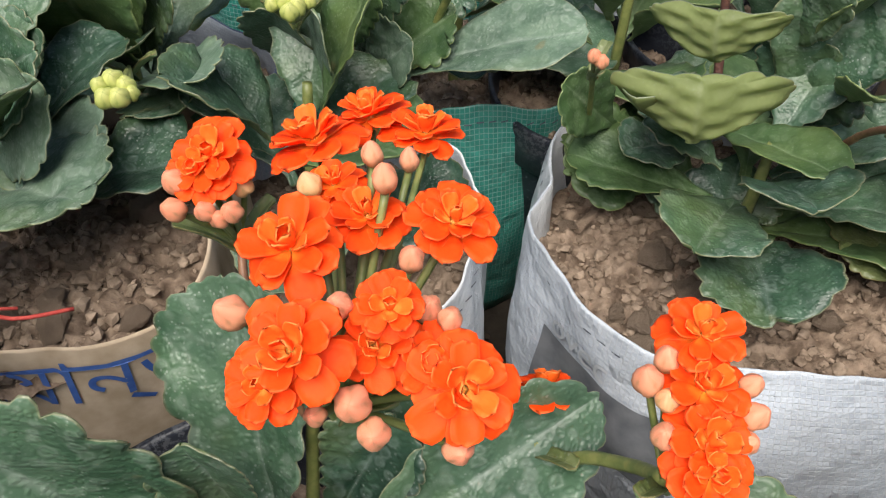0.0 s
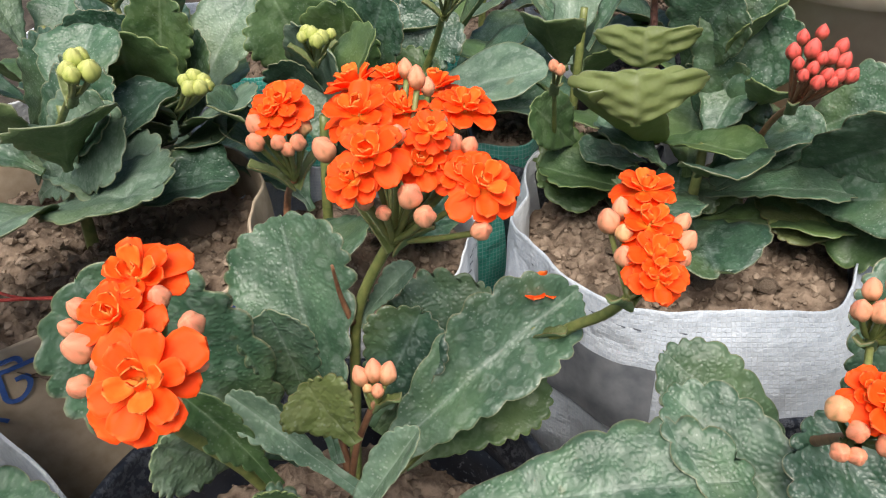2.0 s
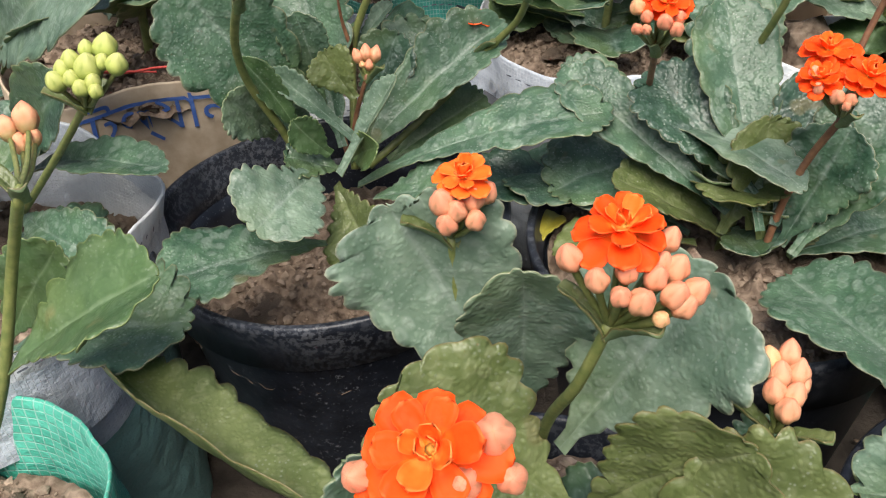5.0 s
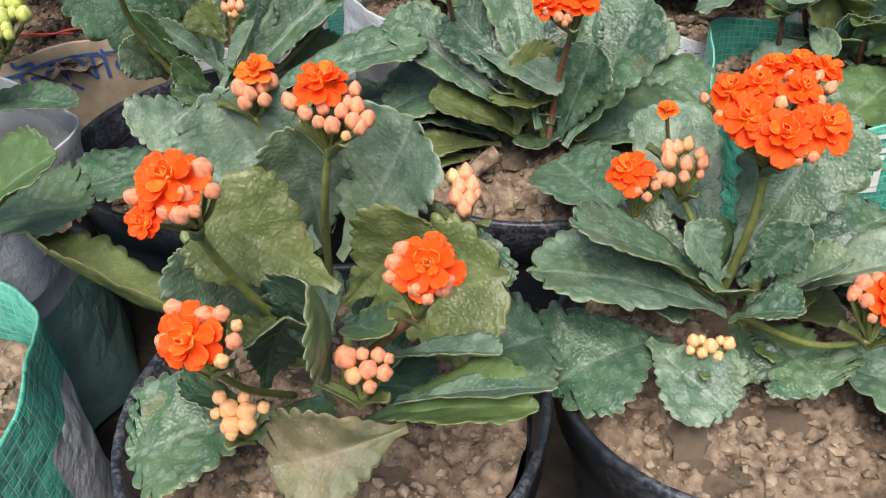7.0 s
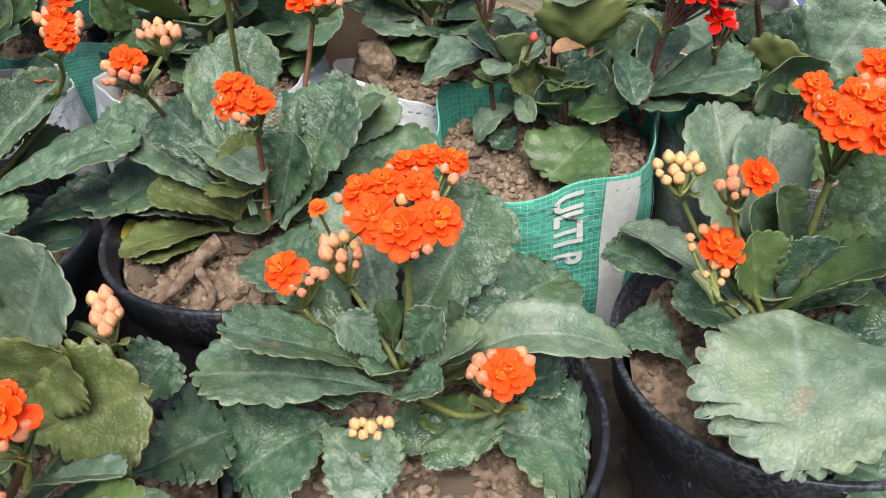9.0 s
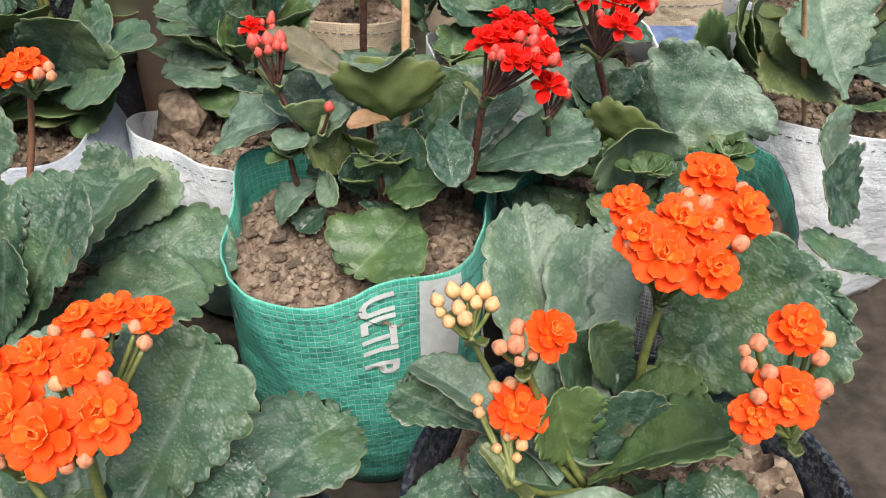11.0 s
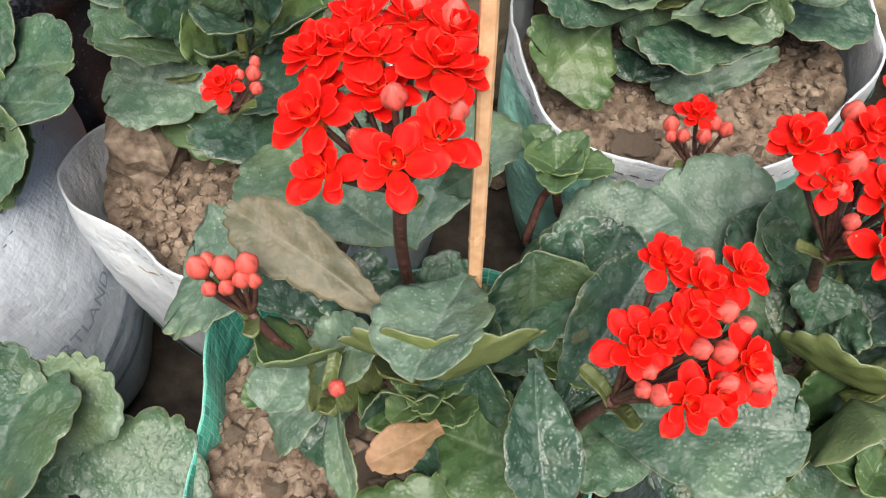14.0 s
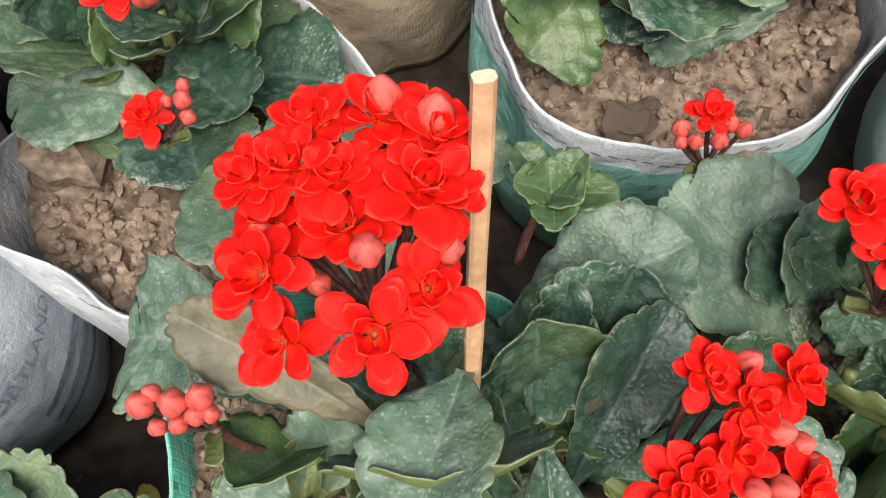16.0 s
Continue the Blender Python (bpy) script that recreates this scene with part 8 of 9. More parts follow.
leaf(plant_r, (-0.3166, 0.0084, 0.1939), (-0.2679, 0.0188, 0.2239), 0.0361, (0, -0.3, 1), 0.04, 0.14, mats=(LEAF_FRESH, LEAF_UNDER))
leaf(plant_r, (-0.3437, 0.0356, 0.1720), (-0.2806, 0.0449, 0.1820), 0.0464, (0, -0.02, 1), 0.05, 0.06)
leaf(plant_r, (-0.3379, 0.0297, 0.1800), (-0.3064, 0.0328, 0.2200), 0.0224, (0.3, -0.7, 0.6), 0.02, 0.1, mats=(LEAF_FRESH, LEAF_UNDER))
stem(plant_r, [(-0.3462, 0.0022, 0.1400), (-0.3277, 0.0130, 0.1800), (-0.3146, 0.0231, 0.2200), (-0.2954, 0.0150, 0.2500)], 0.00203, 0.00156, STEM)
Head(plant_r, (-0.2965, 0.0168, 0.2500), STEM, 0.55).bud((-0.3275, 0.0646, 0.2425), 0.0072, 'peach').bud((-0.3285, 0.0596, 0.2367), 0.0062, 'peach').bud((-0.3329, 0.0617, 0.2403), 0.0067, 'peach').bud((-0.3247, 0.0615, 0.2381), 0.0048, 'peach')
Head(plant_j, (-0.3306, 0.0979, 0.2300), STEM, 0.55).bud((-0.3218, 0.0958, 0.2517), 0.0065, 'green').bud((-0.3258, 0.0920, 0.2493), 0.0068, 'green').bud((-0.3193, 0.0902, 0.2481), 0.0087, 'green').bud((-0.3157, 0.0974, 0.2519), 0.0081, 'green').bud((-0.3101, 0.0924, 0.2483), 0.0081, 'green').bud((-0.3153, 0.0927, 0.2487), 0.0060, 'green').bud((-0.3240, 0.0871, 0.2453), 0.0060, 'green').bud((-0.3205, 0.0851, 0.2431), 0.0060, 'green').bud((-0.3168, 0.0870, 0.2445), 0.0054, 'green').bud((-0.3282, 0.0899, 0.2470), 0.0065, 'green').bud((-0.3152, 0.0845, 0.2424), 0.0049, 'green').bud((-0.3298, 0.0864, 0.2444), 0.0065, 'green')
stem(plant_j, [(-0.4133, 0.1418, 0.1500), (-0.3613, 0.1157, 0.2000), (-0.3306, 0.0979, 0.2300)], 0.00172, 0.00140, STEM)

plant_k = thing('kalanchoe', (-0.425, 0.28, 0.125), 'round-leaved dusty kalanchoe with green buds in a paper sack', 'kalanchoe', 'potted kalanchoes')
leaf(plant_k, (-0.4336, 0.2887, 0.1800), (-0.3632, 0.2622, 0.2100), 0.0559, (0.1, -0.12, 1), 0.06, 0.04, mats=(LEAF_GREY, LEAF_UNDER))
leaf(plant_k, (-0.4441, 0.2962, 0.1800), (-0.3825, 0.2860, 0.2300), 0.0430, (0.2, -0.7, 0.7), 0.04, 0.08, mats=(LEAF_GREY, LEAF_UNDER))
leaf(plant_k, (-0.4553, 0.3112, 0.1800), (-0.3882, 0.2948, 0.2400), 0.0387, (0.2, -0.7, 0.7), 0.04, 0.1)
leaf(plant_k, (-0.4751, 0.3252, 0.1800), (-0.3768, 0.2842, 0.2000), 0.0447, (0, -0.22, 1), 0.05, 0.05, mats=(LEAF_GREY, LEAF_UNDER))
leaf(plant_k, (-0.4732, 0.3365, 0.1800), (-0.4099, 0.3176, 0.2200), 0.0464, (0, -0.7, 0.7), 0.03, 0.08, mats=(LEAF_DARK, LEAF_UNDER))
leaf(plant_k, (-0.4767, 0.3418, 0.1800), (-0.4270, 0.3302, 0.2400), 0.0430, (0.1, -0.7, 0.7), 0.03, 0.08, mats=(LEAF_DARK, LEAF_UNDER))
leaf(plant_k, (-0.4886, 0.3404, 0.1800), (-0.4506, 0.3043, 0.2400), 0.0430, (0.2, -0.7, 0.7), 0.03, 0.08, mats=(LEAF_FRESH, LEAF_UNDER))
leaf(plant_k, (-0.4600, 0.3313, 0.1900), (-0.4021, 0.3141, 0.2300), 0.0310, (0, -0.7, 0.7), 0.03, 0.08)
Head(plant_k, (-0.3764, 0.2532, 0.2550), STEM, 0.55).bud((-0.3622, 0.2428, 0.2741), 0.0068, 'green').bud((-0.3570, 0.2416, 0.2708), 0.0079, 'green').bud((-0.3626, 0.2386, 0.2721), 0.0068, 'green').bud((-0.3603, 0.2372, 0.2712), 0.0063, 'green').bud((-0.3614, 0.2453, 0.2738), 0.0058, 'green')
stem(plant_k, [(-0.4381, 0.3021, 0.2000), (-0.4045, 0.2773, 0.2300), (-0.3764, 0.2532, 0.2550)], 0.00156, 0.00133, STEM)

plant_l = thing('kalanchoe', (-0.365, 0.345, 0.125), 'bushy kalanchoe with toothed leaves and yellow-green buds', 'kalanchoe', 'potted kalanchoes')
leaf(plant_l, (-0.4319, 0.3895, 0.1600), (-0.4161, 0.3471, 0.2400), 0.0550, (0.2, -0.8, 0.6), 0.03, 0.06, mats=(LEAF_FRESH, LEAF_UNDER))
leaf(plant_l, (-0.4290, 0.3840, 0.1600), (-0.4314, 0.3468, 0.2000), 0.0387, (0.1, -0.22, 0.9), 0.03, 0.06, mats=(LEAF_DARK, LEAF_UNDER))
leaf(plant_l, (-0.4261, 0.3787, 0.1600), (-0.3644, 0.3244, 0.2000), 0.0344, (0, -0.22, 0.9), 0.03, 0.06)
leaf(plant_l, (-0.4374, 0.3881, 0.1500), (-0.4295, 0.3513, 0.1700), 0.0387, (0.1, -0.7, 0.8), 0.06, 0.06, mats=(LEAF_DARK, LEAF_UNDER))
leaf(plant_l, (-0.4174, 0.3797, 0.1700), (-0.3468, 0.3214, 0.2200), 0.0327, (0, -0.22, 0.9), 0.03, 0.06, mats=(LEAF_GREY, LEAF_UNDER))
leaf(plant_l, (-0.4145, 0.3801, 0.1700), (-0.3855, 0.4253, 0.2300), 0.0387, (-0.1, -0.8, 0.5), 0.03, 0.06, mats=(LEAF_GREY, LEAF_UNDER))
leaf(plant_l, (-0.4203, 0.3852, 0.1700), (-0.3926, 0.3756, 0.2300), 0.0344, (0, -0.8, 0.5), 0.03, 0.08, mats=(LEAF_DARK, LEAF_UNDER))
leaf(plant_l, (-0.4353, 0.3894, 0.1700), (-0.4494, 0.3665, 0.2400), 0.0430, (0.1, -0.8, 0.6), 0.03, 0.06, mats=(LEAF_DARK, LEAF_UNDER))
leaf(plant_l, (-0.4174, 0.3792, 0.1800), (-0.4035, 0.3706, 0.2500), 0.0344, (0.1, -0.8, 0.5), 0.03, 0.08, mats=(LEAF_FRESH, LEAF_UNDER))
Head(plant_l, (-0.3918, 0.3392, 0.2050), STEM, 0.55).bud((-0.3329, 0.2544, 0.2626), 0.0053, 'green').bud((-0.3310, 0.2573, 0.2624), 0.0058, 'green').bud((-0.3278, 0.2573, 0.2613), 0.0053, 'green').bud((-0.3300, 0.2516, 0.2612), 0.0058, 'green').bud((-0.3267, 0.2524, 0.2613), 0.0053, 'green').bud((-0.3256, 0.2559, 0.2604), 0.0047, 'green')

plant_m = thing('kalanchoe', (-0.3, 0.4, 0.125), 'bushy kalanchoe with green leaves and yellow buds in a teal sack', 'kalanchoe', 'potted kalanchoes')
leaf(plant_m, (-0.3458, 0.3993, 0.1700), (-0.3180, 0.3466, 0.2400), 0.0430, (0, -0.8, 0.5), 0.0, 0.1, mats=(LEAF_GREY, LEAF_UNDER), depth=0.06)
leaf(plant_m, (-0.3389, 0.4059, 0.1700), (-0.3622, 0.4000, 0.2400), 0.0430, (0.2, -0.8, 0.5), 0.02, 0.08, mats=(LEAF_FRESH, LEAF_UNDER))
leaf(plant_m, (-0.3379, 0.4120, 0.1700), (-0.3226, 0.3887, 0.2400), 0.0396, (0, -0.8, 0.5), 0.02, 0.08, mats=(LEAF_FRESH, LEAF_UNDER))
leaf(plant_m, (-0.3290, 0.4130, 0.1700), (-0.3061, 0.4035, 0.2400), 0.0378, (-0.1, -0.8, 0.5), 0.02, 0.08, mats=(LEAF_DARK, LEAF_UNDER))
leaf(plant_m, (-0.3214, 0.4078, 0.1700), (-0.2837, 0.4140, 0.2000), 0.0344, (0, -0.6, 0.8), 0.02, 0.08, mats=(LEAF_FRESH, LEAF_UNDER))
leaf(plant_m, (-0.3139, 0.4028, 0.1700), (-0.2267, 0.4026, 0.2050), 0.0396, (0, -0.22, 0.9), 0.04, 0.05, mats=(LEAF_GREY, LEAF_UNDER), lobes=3, depth=0.02)
leaf(plant_m, (-0.3285, 0.4071, 0.1600), (-0.2954, 0.3886, 0.2000), 0.0292, (0, -0.7, 0.7), 0.02, 0.08, mats=(LEAF_GREY, LEAF_UNDER))
leaf(plant_m, (-0.3143, 0.4146, 0.1700), (-0.2845, 0.4429, 0.2200), 0.0430, (-0.1, -0.8, 0.5), 0.02, 0.08, mats=(LEAF_DARK, LEAF_UNDER))
leaf(plant_m, (-0.3567, 0.4040, 0.1700), (-0.3415, 0.3661, 0.2200), 0.0292, (0.2, -0.8, 0.5), 0.02, 0.08, mats=(LEAF_DARK, LEAF_UNDER))
Head(plant_m, (-0.3233, 0.3465, 0.2300), STEM, 0.55).bud((-0.3149, 0.3157, 0.2533), 0.0053, 'green').bud((-0.3113, 0.3172, 0.2542), 0.0058, 'green').bud((-0.3075, 0.3172, 0.2529), 0.0058, 'green').bud((-0.3047, 0.3205, 0.2530), 0.0053, 'green').bud((-0.3085, 0.3142, 0.2526), 0.0058, 'green').bud((-0.3145, 0.3200, 0.2538), 0.0053, 'green')
Head(plant_m, (-0.2722, 0.3794, 0.2400), STEM, 0.55).bud((-0.2695, 0.3579, 0.2606), 0.0063, 'green').bud((-0.2656, 0.3594, 0.2613), 0.0063, 'green').bud((-0.2616, 0.3593, 0.2598), 0.0063, 'green').bud((-0.2581, 0.3626, 0.2597), 0.0063, 'green').bud((-0.2629, 0.3560, 0.2594), 0.0058, 'green')
stem(plant_m, [(-0.3026, 0.4158, 0.1700), (-0.2851, 0.4112, 0.2100), (-0.2722, 0.3794, 0.2400)], 0.00187, 0.00156, STEM)

plant_n = thing('kalanchoe', (-0.155, 0.385, 0.125), 'kalanchoe with folded leaves and coral buds in a grey sack', 'kalanchoe', 'potted kalanchoes')
leaf(plant_n, (-0.1674, 0.4028, 0.1700), (-0.2046, 0.3266, 0.2300), 0.0327, (0.1, 0.4, 0.9), -0.05, 0.2, mats=(LEAF_GREY, LEAF_PALE), lobes=4, depth=0.02, broad=1.4)
leaf(plant_n, (-0.1853, 0.3277, 0.2161), (-0.1869, 0.3288, 0.2388), 0.0522, (0, 0.9, 0.35), -0.12, 0.16, lobes=5, depth=0.02, broad=1.4, mats=(LEAF_GREY, LEAF_PALE))
leaf(plant_n, (-0.1818, 0.3588, 0.2264), (-0.1840, 0.3567, 0.2449), 0.0441, (0, 0.9, 0.35), -0.12, 0.16, lobes=5, depth=0.02, broad=1.4, mats=(LEAF_GREY, LEAF_PALE))
leaf(plant_n, (-0.1725, 0.4022, 0.1700), (-0.1301, 0.3530, 0.1900), 0.0258, (0, -0.2, 1), 0.04, 0.12, mats=(LEAF_FRESH, LEAF_UNDER), lobes=6, depth=0.045, broad=1.52)
leaf(plant_n, (-0.1768, 0.3977, 0.1600), (-0.2058, 0.3701, 0.1750), 0.0275, (0, -0.22, 1), 0.04, 0.06, lobes=6, depth=0.045, broad=1.52)
leaf(plant_n, (-0.1843, 0.4076, 0.1500), (-0.2282, 0.3794, 0.1550), 0.0447, (0, -0.7, 0.8), 0.08, 0.05, mats=(LEAF_FRESH, LEAF_UNDER), lobes=6, depth=0.045, broad=1.52)
leaf(plant_n, (-0.1729, 0.4014, 0.1450), (-0.1906, 0.3823, 0.1400), 0.0430, (0, -0.7, 0.8), 0.05, 0.05, lobes=6, depth=0.045, broad=1.52)
leaf(plant_n, (-0.1570, 0.3985, 0.1450), (-0.1407, 0.3732, 0.1400), 0.0378, (0, -0.22, 1), 0.05, 0.05, mats=(LEAF_FRESH, LEAF_UNDER), lobes=6, depth=0.045, broad=1.52)
leaf(plant_n, (-0.1248, 0.3904, 0.1500), (-0.0936, 0.3560, 0.1500), 0.0378, (0, -0.22, 1), 0.04, 0.06, mats=(LEAF_OLIVE, LEAF_OLIVE), lobes=6, depth=0.045, broad=1.52)
leaf(plant_n, (-0.1586, 0.3999, 0.1600), (-0.1625, 0.3700, 0.1450), 0.0387, (0, -0.7, 0.8), 0.05, 0.05, mats=(LEAF_DARK, LEAF_UNDER), lobes=6, depth=0.045, broad=1.52)
leaf(plant_n, (-0.1482, 0.4032, 0.1800), (-0.1271, 0.4020, 0.2400), 0.0482, (-0.1, -0.8, 0.5), 0.02, 0.08, lobes=6, depth=0.045, broad=1.52)
leaf(plant_n, (-0.1492, 0.4101, 0.1700), (-0.1358, 0.4007, 0.2100), 0.0430, (-0.1, -0.8, 0.5), 0.02, 0.08, mats=(LEAF_DARK, LEAF_UNDER), lobes=6, depth=0.045, broad=1.52)
leaf(plant_n, (-0.1506, 0.4086, 0.2000), (-0.1263, 0.3892, 0.2450), 0.0224, (0, -0.1, 1), 0.03, 0.1, mats=(LEAF_FRESH, LEAF_UNDER), lobes=6, depth=0.045, broad=1.52)
leaf(plant_n, (-0.1627, 0.4191, 0.2000), (-0.1491, 0.3928, 0.2500), 0.0396, (-0.1, -0.8, 0.5), 0.02, 0.08, lobes=6, depth=0.045, broad=1.52)
leaf(plant_n, (-0.2113, 0.3925, 0.1700), (-0.2314, 0.3734, 0.2000), 0.0275, (0.2, -0.7, 0.6), 0.02, 0.08, mats=(LEAF_FRESH, LEAF_UNDER), lobes=6, depth=0.045, broad=1.52)
leaf(plant_n, (-0.1329, 0.4029, 0.1600), (-0.0947, 0.3893, 0.1800), 0.0430, (0, -0.7, 0.8), 0.03, 0.06, lobes=6, depth=0.045, broad=1.52)
leaf(plant_n, (-0.1301, 0.4028, 0.1900), (-0.1267, 0.3657, 0.2150), 0.0258, (0.1, -0.7, 0.7), 0.02, 0.1, mats=(LEAF_FRESH, LEAF_UNDER), lobes=6, depth=0.045, broad=1.52)
Head(plant_n, (-0.1261, 0.3427, 0.2200), STEM_BROWN, 0.55).bud((-0.1311, 0.3339, 0.2459), 0.0054, 'red').bud((-0.1276, 0.3397, 0.2492), 0.0054, 'red').bud((-0.1242, 0.3358, 0.2463), 0.0059, 'red').bud((-0.1205, 0.3433, 0.2498), 0.0054, 'red').bud((-0.1171, 0.3357, 0.2438), 0.0059, 'red').bud((-0.1133, 0.3405, 0.2456), 0.0059, 'red').bud((-0.1096, 0.3330, 0.2377), 0.0059, 'red').bud((-0.1144, 0.3301, 0.2389), 0.0059, 'red').bud((-0.1190, 0.3282, 0.2396), 0.0059, 'red').bud((-0.1241, 0.3297, 0.2415), 0.0054, 'red').bud((-0.1276, 0.3265, 0.2400), 0.0054, 'red').bud((-0.1225, 0.3250, 0.2381), 0.0049, 'red').bud((-0.1295, 0.3297, 0.2432), 0.0049, 'red').bud((-0.1171, 0.3270, 0.2374), 0.0049, 'red').bud((-0.1126, 0.3356, 0.2421), 0.0054, 'red').bud((-0.1210, 0.3325, 0.2442), 0.0054, 'red')
stem(plant_n, [(-0.1307, 0.3983, 0.1600), (-0.1284, 0.3651, 0.2000), (-0.1261, 0.3427, 0.2200)], 0.00156, 0.00125, STEM_BROWN)
stem(plant_n, [(-0.1725, 0.3970, 0.1700), (-0.1793, 0.4111, 0.2300), (-0.1799, 0.3974, 0.2500)], 0.00187, 0.00156, STEM_DARK)
Head(plant_n, (-0.2205, 0.3611, 0.2150), STEM, 0.55).bud((-0.2193, 0.3382, 0.2350), 0.0053, 'peach').bud((-0.2167, 0.3378, 0.2336), 0.0048, 'peach')
stem(plant_n, [(-0.2217, 0.3923, 0.1600), (-0.2211, 0.3773, 0.1900), (-0.2205, 0.3611, 0.2150)], 0.00125, 0.00094, STEM)
leaf(plant_n, (-0.1059, 0.4117, 0.1700), (-0.0649, 0.3956, 0.2000), 0.0430, (0, -0.7, 0.7), 0.03, 0.06, lobes=6, depth=0.045, broad=1.52)
leaf(plant_n, (-0.0996, 0.3912, 0.1700), (-0.0408, 0.3733, 0.1900), 0.0387, (0, -0.12, 1), 0.03, 0.06, lobes=6, depth=0.045, broad=1.52)
leaf(plant_n, (-0.1072, 0.3765, 0.1500), (-0.0646, 0.3565, 0.1650), 0.0559, (0, -0.7, 0.8), 0.05, 0.05, mats=(LEAF_FRESH, LEAF_UNDER), lobes=6, depth=0.045, broad=1.52)
Head(plant_n, (-0.0680, 0.3620, 0.2200), STEM_BROWN, 0.55).bud((-0.0584, 0.3364, 0.2410), 0.0059, 'red').bud((-0.0533, 0.3402, 0.2427), 0.0059, 'red').bud((-0.0545, 0.3326, 0.2395), 0.0049, 'red').bud((-0.0493, 0.3358, 0.2405), 0.0049, 'red').bud((-0.0476, 0.3382, 0.2404), 0.0049, 'red')
leaf(plant_n, (-0.1080, 0.3867, 0.1600), (-0.0662, 0.3309, 0.2200), 0.0516, (0.3, -0.8, 0.5), 0.02, 0.08, lobes=6, depth=0.045, broad=1.52)
leaf(plant_n, (-0.1083, 0.3712, 0.1600), (-0.0488, 0.3267, 0.1900), 0.0396, (0, -0.7, 0.8), 0.03, 0.05, lobes=6, depth=0.045, broad=1.52)
leaf(plant_n, (-0.0857, 0.3673, 0.1800), (-0.0315, 0.3416, 0.2000), 0.0258, (0, -0.12, 1), 0.03, 0.06, lobes=6, depth=0.045, broad=1.52)
# leaves of the orange kalanchoe reach towards the green sack
leaf(plant_d, (-0.0721, 0.2218, 0.1400), (0.0113, 0.2135, 0.1350), 0.0568, (0.1, -0.22, 1), 0.05, 0.04)
leaf(plant_d, (-0.0585, 0.2241, 0.1450), (-0.0187, 0.2540, 0.1700), 0.0327, (0.3, -0.6, 0.8), 0.02, 0.06, mats=(LEAF_GREY, LEAF_UNDER))
leaf(plant_d, (-0.0735, 0.2426, 0.1450), (-0.0415, 0.2572, 0.1800), 0.0292, (0.3, -0.6, 0.8), 0.02, 0.06, mats=(LEAF_GREY, LEAF_UNDER))

plant_o = thing('kalanchoe', (0.4, 0.35, 0.125), 'kalanchoe with grey leaves and pinkish buds beside a stake', 'kalanchoe', 'potted kalanchoes')
leaf(plant_o, (0.3306, 0.2095, 0.1500), (0.3005, 0.1968, 0.1900), 0.0378, (0.2, -0.7, 0.7), 0.02, 0.08, mats=(LEAF_GREY, LEAF_UNDER))
leaf(plant_o, (0.3259, 0.1835, 0.1450), (0.2942, 0.1754, 0.1800), 0.0413, (0.2, -0.7, 0.7), 0.02, 0.08, mats=(LEAF_DARK, LEAF_UNDER))
leaf(plant_o, (0.3582, 0.2689, 0.1600), (0.3152, 0.2928, 0.1900), 0.0447, (0.1, -0.7, 0.7), 0.02, 0.08, mats=(LEAF_OLIVE, LEAF_OLIVE))
leaf(plant_o, (0.3522, 0.2577, 0.1700), (0.3411, 0.2922, 0.2200), 0.0602, (0.1, -0.8, 0.6), 0.02, 0.08, mats=(LEAF_GREY, LEAF_UNDER))
leaf(plant_o, (0.3767, 0.2840, 0.1500), (0.3786, 0.2585, 0.1600), 0.0430, (0, -0.22, 1), 0.03, 0.06, mats=(LEAF_FRESH, LEAF_UNDER))
leaf(plant_o, (0.3164, 0.1694, 0.1400), (0.2892, 0.1416, 0.1500), 0.0430, (0, -0.22, 1), 0.03, 0.06)
stem(plant_o, [(0.3542, 0.2903, 0.1300), (0.3284, 0.2749, 0.2000), (0.3117, 0.2598, 0.2400)], 0.00172, 0.00140, BAMBOO)

plant_p = thing('kalanchoe', (0.35, 0.575, 0.125), 'leafy green kalanchoe without flowers at the back', 'kalanchoe', 'potted kalanchoes')
leaf(plant_p, (0.3323, 0.3530, 0.1500), (0.2705, 0.2866, 0.2000), 0.0430, (0, -0.8, 0.6), 0.02, 0.08, mats=(LEAF_FRESH, LEAF_UNDER))
leaf(plant_p, (0.3323, 0.3530, 0.1500), (0.2793, 0.2595, 0.2200), 0.0430, (0, -0.8, 0.6), 0.02, 0.08, mats=(LEAF_FRESH, LEAF_UNDER))
leaf(plant_p, (0.3323, 0.3530, 0.1500), (0.3164, 0.2852, 0.1900), 0.0430, (0, -0.8, 0.6), 0.02, 0.08, mats=(LEAF_FRESH, LEAF_UNDER))
leaf(plant_p, (0.3323, 0.3530, 0.1500), (0.2926, 0.3034, 0.1700), 0.0430, (0, -0.8, 0.6), 0.02, 0.08, mats=(LEAF_DARK, LEAF_UNDER))
leaf(plant_p, (0.3323, 0.3530, 0.1500), (0.2966, 0.2778, 0.2200), 0.0430, (0, -0.8, 0.6), 0.02, 0.08, mats=(LEAF_DARK, LEAF_UNDER))

plant_q = thing('kalanchoe', (0.09, 0.565, 0.125), 'broad-leaved kalanchoe at the back of the row', 'kalanchoe', 'potted kalanchoes')
leaf(plant_q, (0.1448, 0.5059, 0.1400), (0.1298, 0.4629, 0.2000), 0.0473, (0, -0.8, 0.6), 0.02, 0.08, mats=(LEAF_GREY, LEAF_UNDER))
leaf(plant_q, (0.1448, 0.5059, 0.1400), (0.1519, 0.4355, 0.1900), 0.0473, (0, -0.8, 0.6), 0.02, 0.08, mats=(LEAF_GREY, LEAF_UNDER))
leaf(plant_q, (0.1448, 0.5059, 0.1400), (0.1180, 0.4559, 0.1700), 0.0473, (0, -0.8, 0.6), 0.02, 0.08)
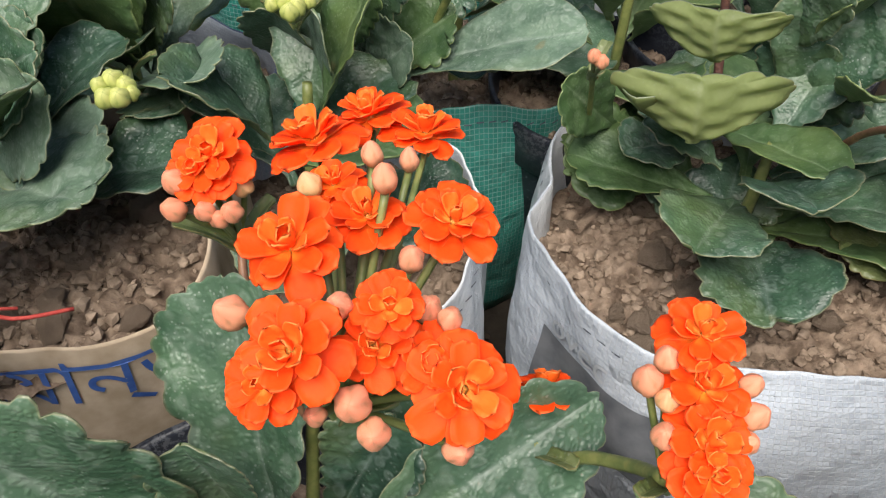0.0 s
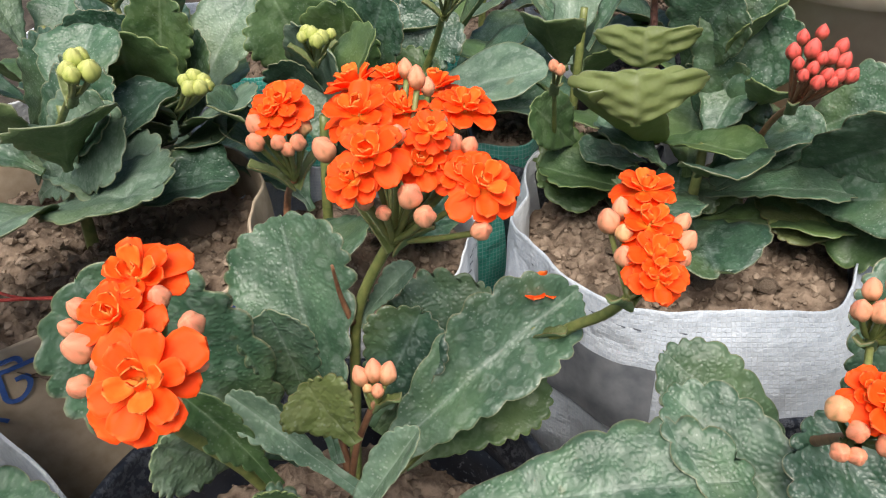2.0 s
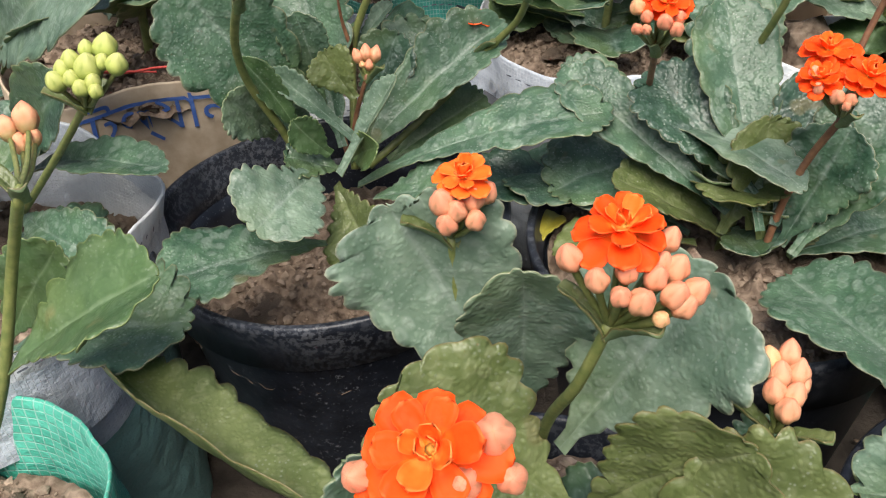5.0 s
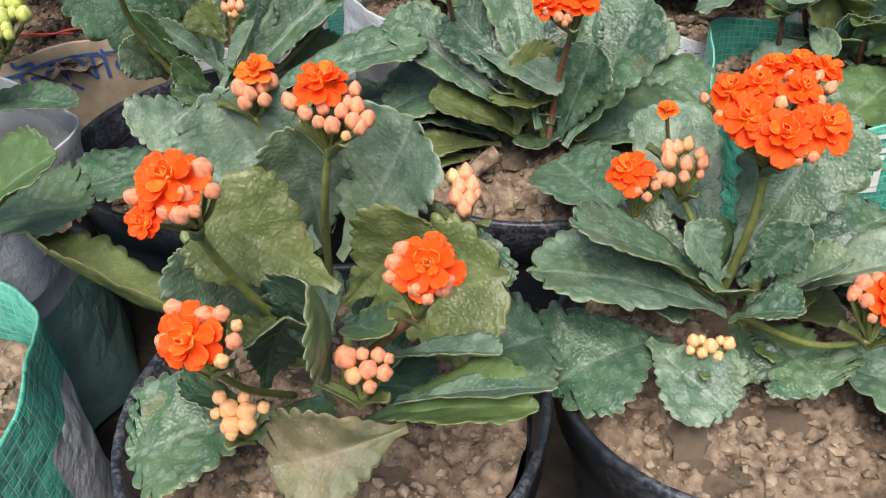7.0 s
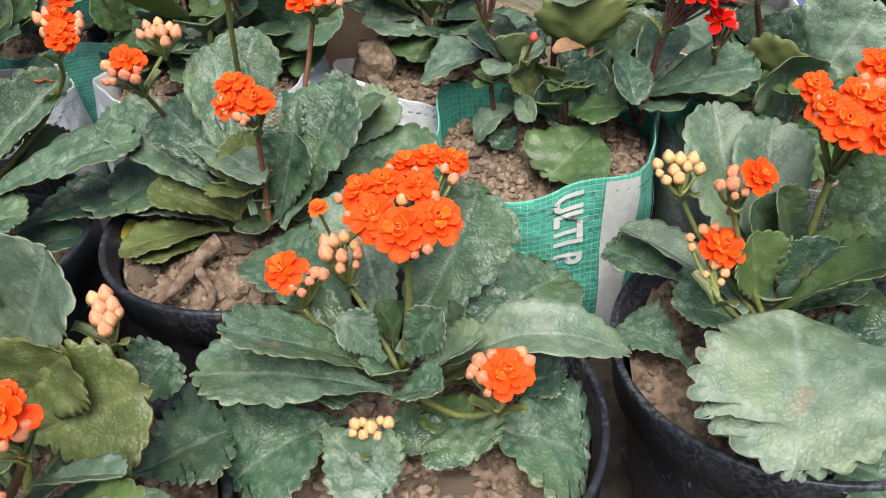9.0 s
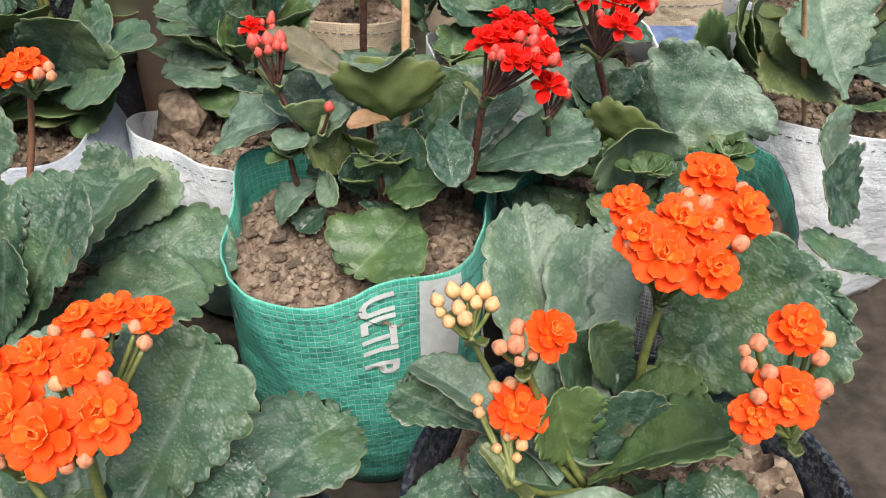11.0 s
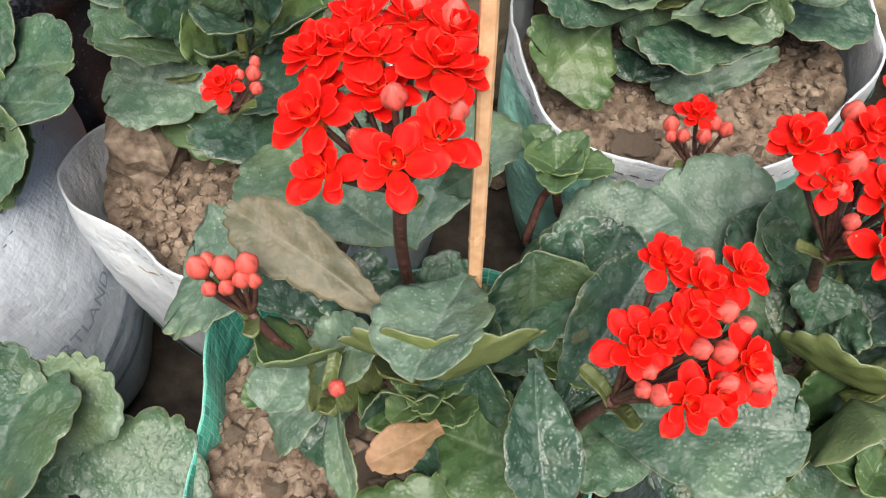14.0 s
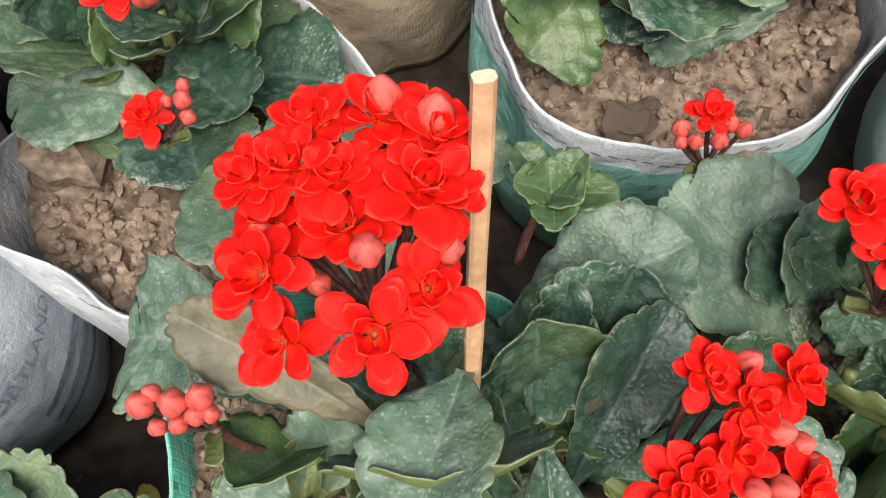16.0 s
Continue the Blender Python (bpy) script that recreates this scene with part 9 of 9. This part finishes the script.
leaf(plant_q, (0.1448, 0.5059, 0.1400), (0.1556, 0.3933, 0.2200), 0.0473, (0, -0.8, 0.6), 0.02, 0.08)
leaf(plant_q, (0.1448, 0.5059, 0.1400), (0.1013, 0.4042, 0.2200), 0.0473, (0, -0.8, 0.6), 0.02, 0.08)

# ---- fuller foliage of the plants behind ----
bush(plant_j, -0.43, 0.112, 0.12, 7, 0.075, 0.1, 61, 'gfn')
bush(plant_k, -0.42, 0.29, 0.16, 8, 0.08, 0.1, 62, 'gdn')
bush(plant_l, -0.33, 0.345, 0.125, 9, 0.075, 0.11, 63, 'dfn')
bush(plant_m, -0.3, 0.47, 0.125, 10, 0.08, 0.12, 64, 'dfn')
bush(plant_n, -0.158, 0.375, 0.126, 12, 0.085, 0.08, 65, 'dfn')
bush(plant_h, 0.012, 0.4, 0.127, 7, 0.07, 0.07, 66, 'dn')
bush(plant_i, 0.212, 0.42, 0.126, 8, 0.075, 0.08, 67, 'gdn')
bush(plant_o, 0.4, 0.35, 0.12, 9, 0.08, 0.1, 68, 'gdo')
bush(plant_p, 0.35, 0.575, 0.12, 10, 0.085, 0.12, 69, 'fdn')
bush(plant_q, 0.09, 0.565, 0.12, 9, 0.085, 0.11, 70, 'gdn')
BACK = ((-0.56, 0.58), (-0.42, 0.58), (-0.30, 0.64), (-0.19, 0.69), (0.23, 0.60), (0.47, 0.50), (0.53, 0.31), (-0.57, 0.25), (-0.52, 0.42), (-0.445, 0.405), (-0.05, 0.68), (-0.22, 0.47), (-0.15, 0.53))
for k, (x, y) in enumerate(BACK):
    p = thing("kalanchoe", (x, y, 0.122), "leafy green kalanchoe at the back of the row", "kalanchoe", "potted kalanchoes")
    bush(p, x, y, 0.122, 10, 0.078, 0.125, 200 + k, ("fdn", "gdn", "fgn")[k % 3])
    if k % 3 == 0:
        h = Head(p, (x, y - 0.01, 0.235), STEM)
        for j in range(9):
            h.bud((x + 0.011 * math.cos(j * 2.4) * (j / 9) ** 0.5, y - 0.01 + 0.011 * math.sin(j * 2.4) * (j / 9) ** 0.5, 0.252 - 0.006 * j / 9), 0.006, "green")
        stem(p, [(x, y, 0.13), (x, y - 0.005, 0.19), (x, y - 0.01, 0.235)], 0.0026, 0.002)

# small low leaves round the feet of the nearer plants
bush(plant_a, -0.165, -0.012, .124, 10, 0.045, 0.055, 700, 'dnfo', 0.028)
bush(plant_b, -0.009, 0.03, .124, 10, 0.042, 0.05, 701, 'dnfo', 0.028)
bush(plant_c, 0.158, 0.058, .124, 10, 0.045, 0.05, 702, 'dnfo', 0.028)
bush(plant_d, -0.1, 0.178, .124, 10, 0.045, 0.05, 703, 'dnfo', 0.028)
bush(plant_f, 0.09, 0.25, .124, 14, 0.045, 0.06, 704, 'dnfo', 0.028)
bush(plant_g, 0.212, 0.24, .124, 12, 0.05, 0.05, 705, 'dnfo', 0.028)
bush(plant_h, 0.015, 0.41, .124, 9, 0.045, 0.05, 706, 'dnfo', 0.028)
bush(plant_i, 0.208, 0.425, .124, 9, 0.045, 0.05, 707, 'dnfo', 0.028)


def stake(e, foot, tip, w=0.0038, d=0.0026):
    """A flat split of bamboo with a sawn end."""
    a, b = Vector(foot), Vector(tip)
    y = (b - a).normalized()
    x = Vector((1, 0.15, 0)).cross(y).cross(y).normalized()
    z = x.cross(y)
    v, n = [], 14
    for k in range(n):
        p = a.lerp(b, k / (n - 1))
        s = 1 + 0.05 * math.sin(k * 1.7)
        for i, j in ((-1, -0.6), (-0.6, -1), (0.6, -1), (1, -0.6), (1, 0.6), (0.6, 1), (-0.6, 1), (-1, 0.6)):
            v.append(p + x * i * w / 2 * s + z * j * d / 2 * s)
    f = grid_faces(n, 8, close=True) + [tuple(range(8))[::-1], tuple(range(8 * n - 8, 8 * n))]
    part("shaft", mesh_of("shaft", v, f, [BAMBOO], None, None, False), e)
    cap = [p + y * 0.0004 for p in v[-8:]]
    part("sawn_end", mesh_of("sawn_end", v[-8:] + cap, [(k, (k + 1) % 8, 8 + (k + 1) % 8, 8 + k) for k in range(8)] + [tuple(range(8, 16))], [BAMBOO_END], None, None, False), e, None, "pale sawn end of the stake")
    q = a.lerp(b, 0.62)
    ring = [q + y * h + (x * math.cos(t) * w + z * math.sin(t) * d) * 0.56 * g for h, g in ((-0.0016, 1.0), (0, 1.12), (0.0016, 1.0)) for t in [k * math.pi / 5 for k in range(10)]]
    part("node_ring", mesh_of("node_ring", ring, grid_faces(3, 10, close=True), [BAMBOO], None, None, True), e)


stake(stick, *STAKE)

# fallen yellow leaves and the red thread
for at, to in (((-0.180, 0.172, 0.128), (-0.172, 0.190, 0.131)), ((-0.060, 0.262, 0.003), (-0.046, 0.268, 0.006))):
    y = thing("fallen_leaf", at, "small fallen yellow leaf lying on the earth", "leaf", "fallen leaves")
    leaf(y, at, to, 0.013, (0, -0.2, 1), 0.1, 0.1, (LEAF_YELLOW, LEAF_YELLOW), lobes=2, fine=0)

thread = thing("thread", (-0.415, 0.235, 0.165), "loose red thread on the soil of the paper sack", "thread")
stem(thread, [(-0.452, 0.240, 0.170), (-0.430, 0.232, 0.176), (-0.408, 0.243, 0.171), (-0.385, 0.238, 0.177), (-0.372, 0.250, 0.172)], 0.0007, 0.0007, RED_THREAD, "strand")
stem(thread, [(-0.440, 0.246, 0.170), (-0.415, 0.238, 0.174), (-0.392, 0.247, 0.170)], 0.0006, 0.0006, RED_THREAD, "strand")

clod = thing("earth_clod", (-0.032, 0.384, 0.118), "large pale lump of dried earth in the white sack", "earth clod")
part("lump", clods("lump", None, (-0.034, 0.380, 0.124), 0.0, 1, 0.036, 0.036, STONE, 812, 0.9), clod)
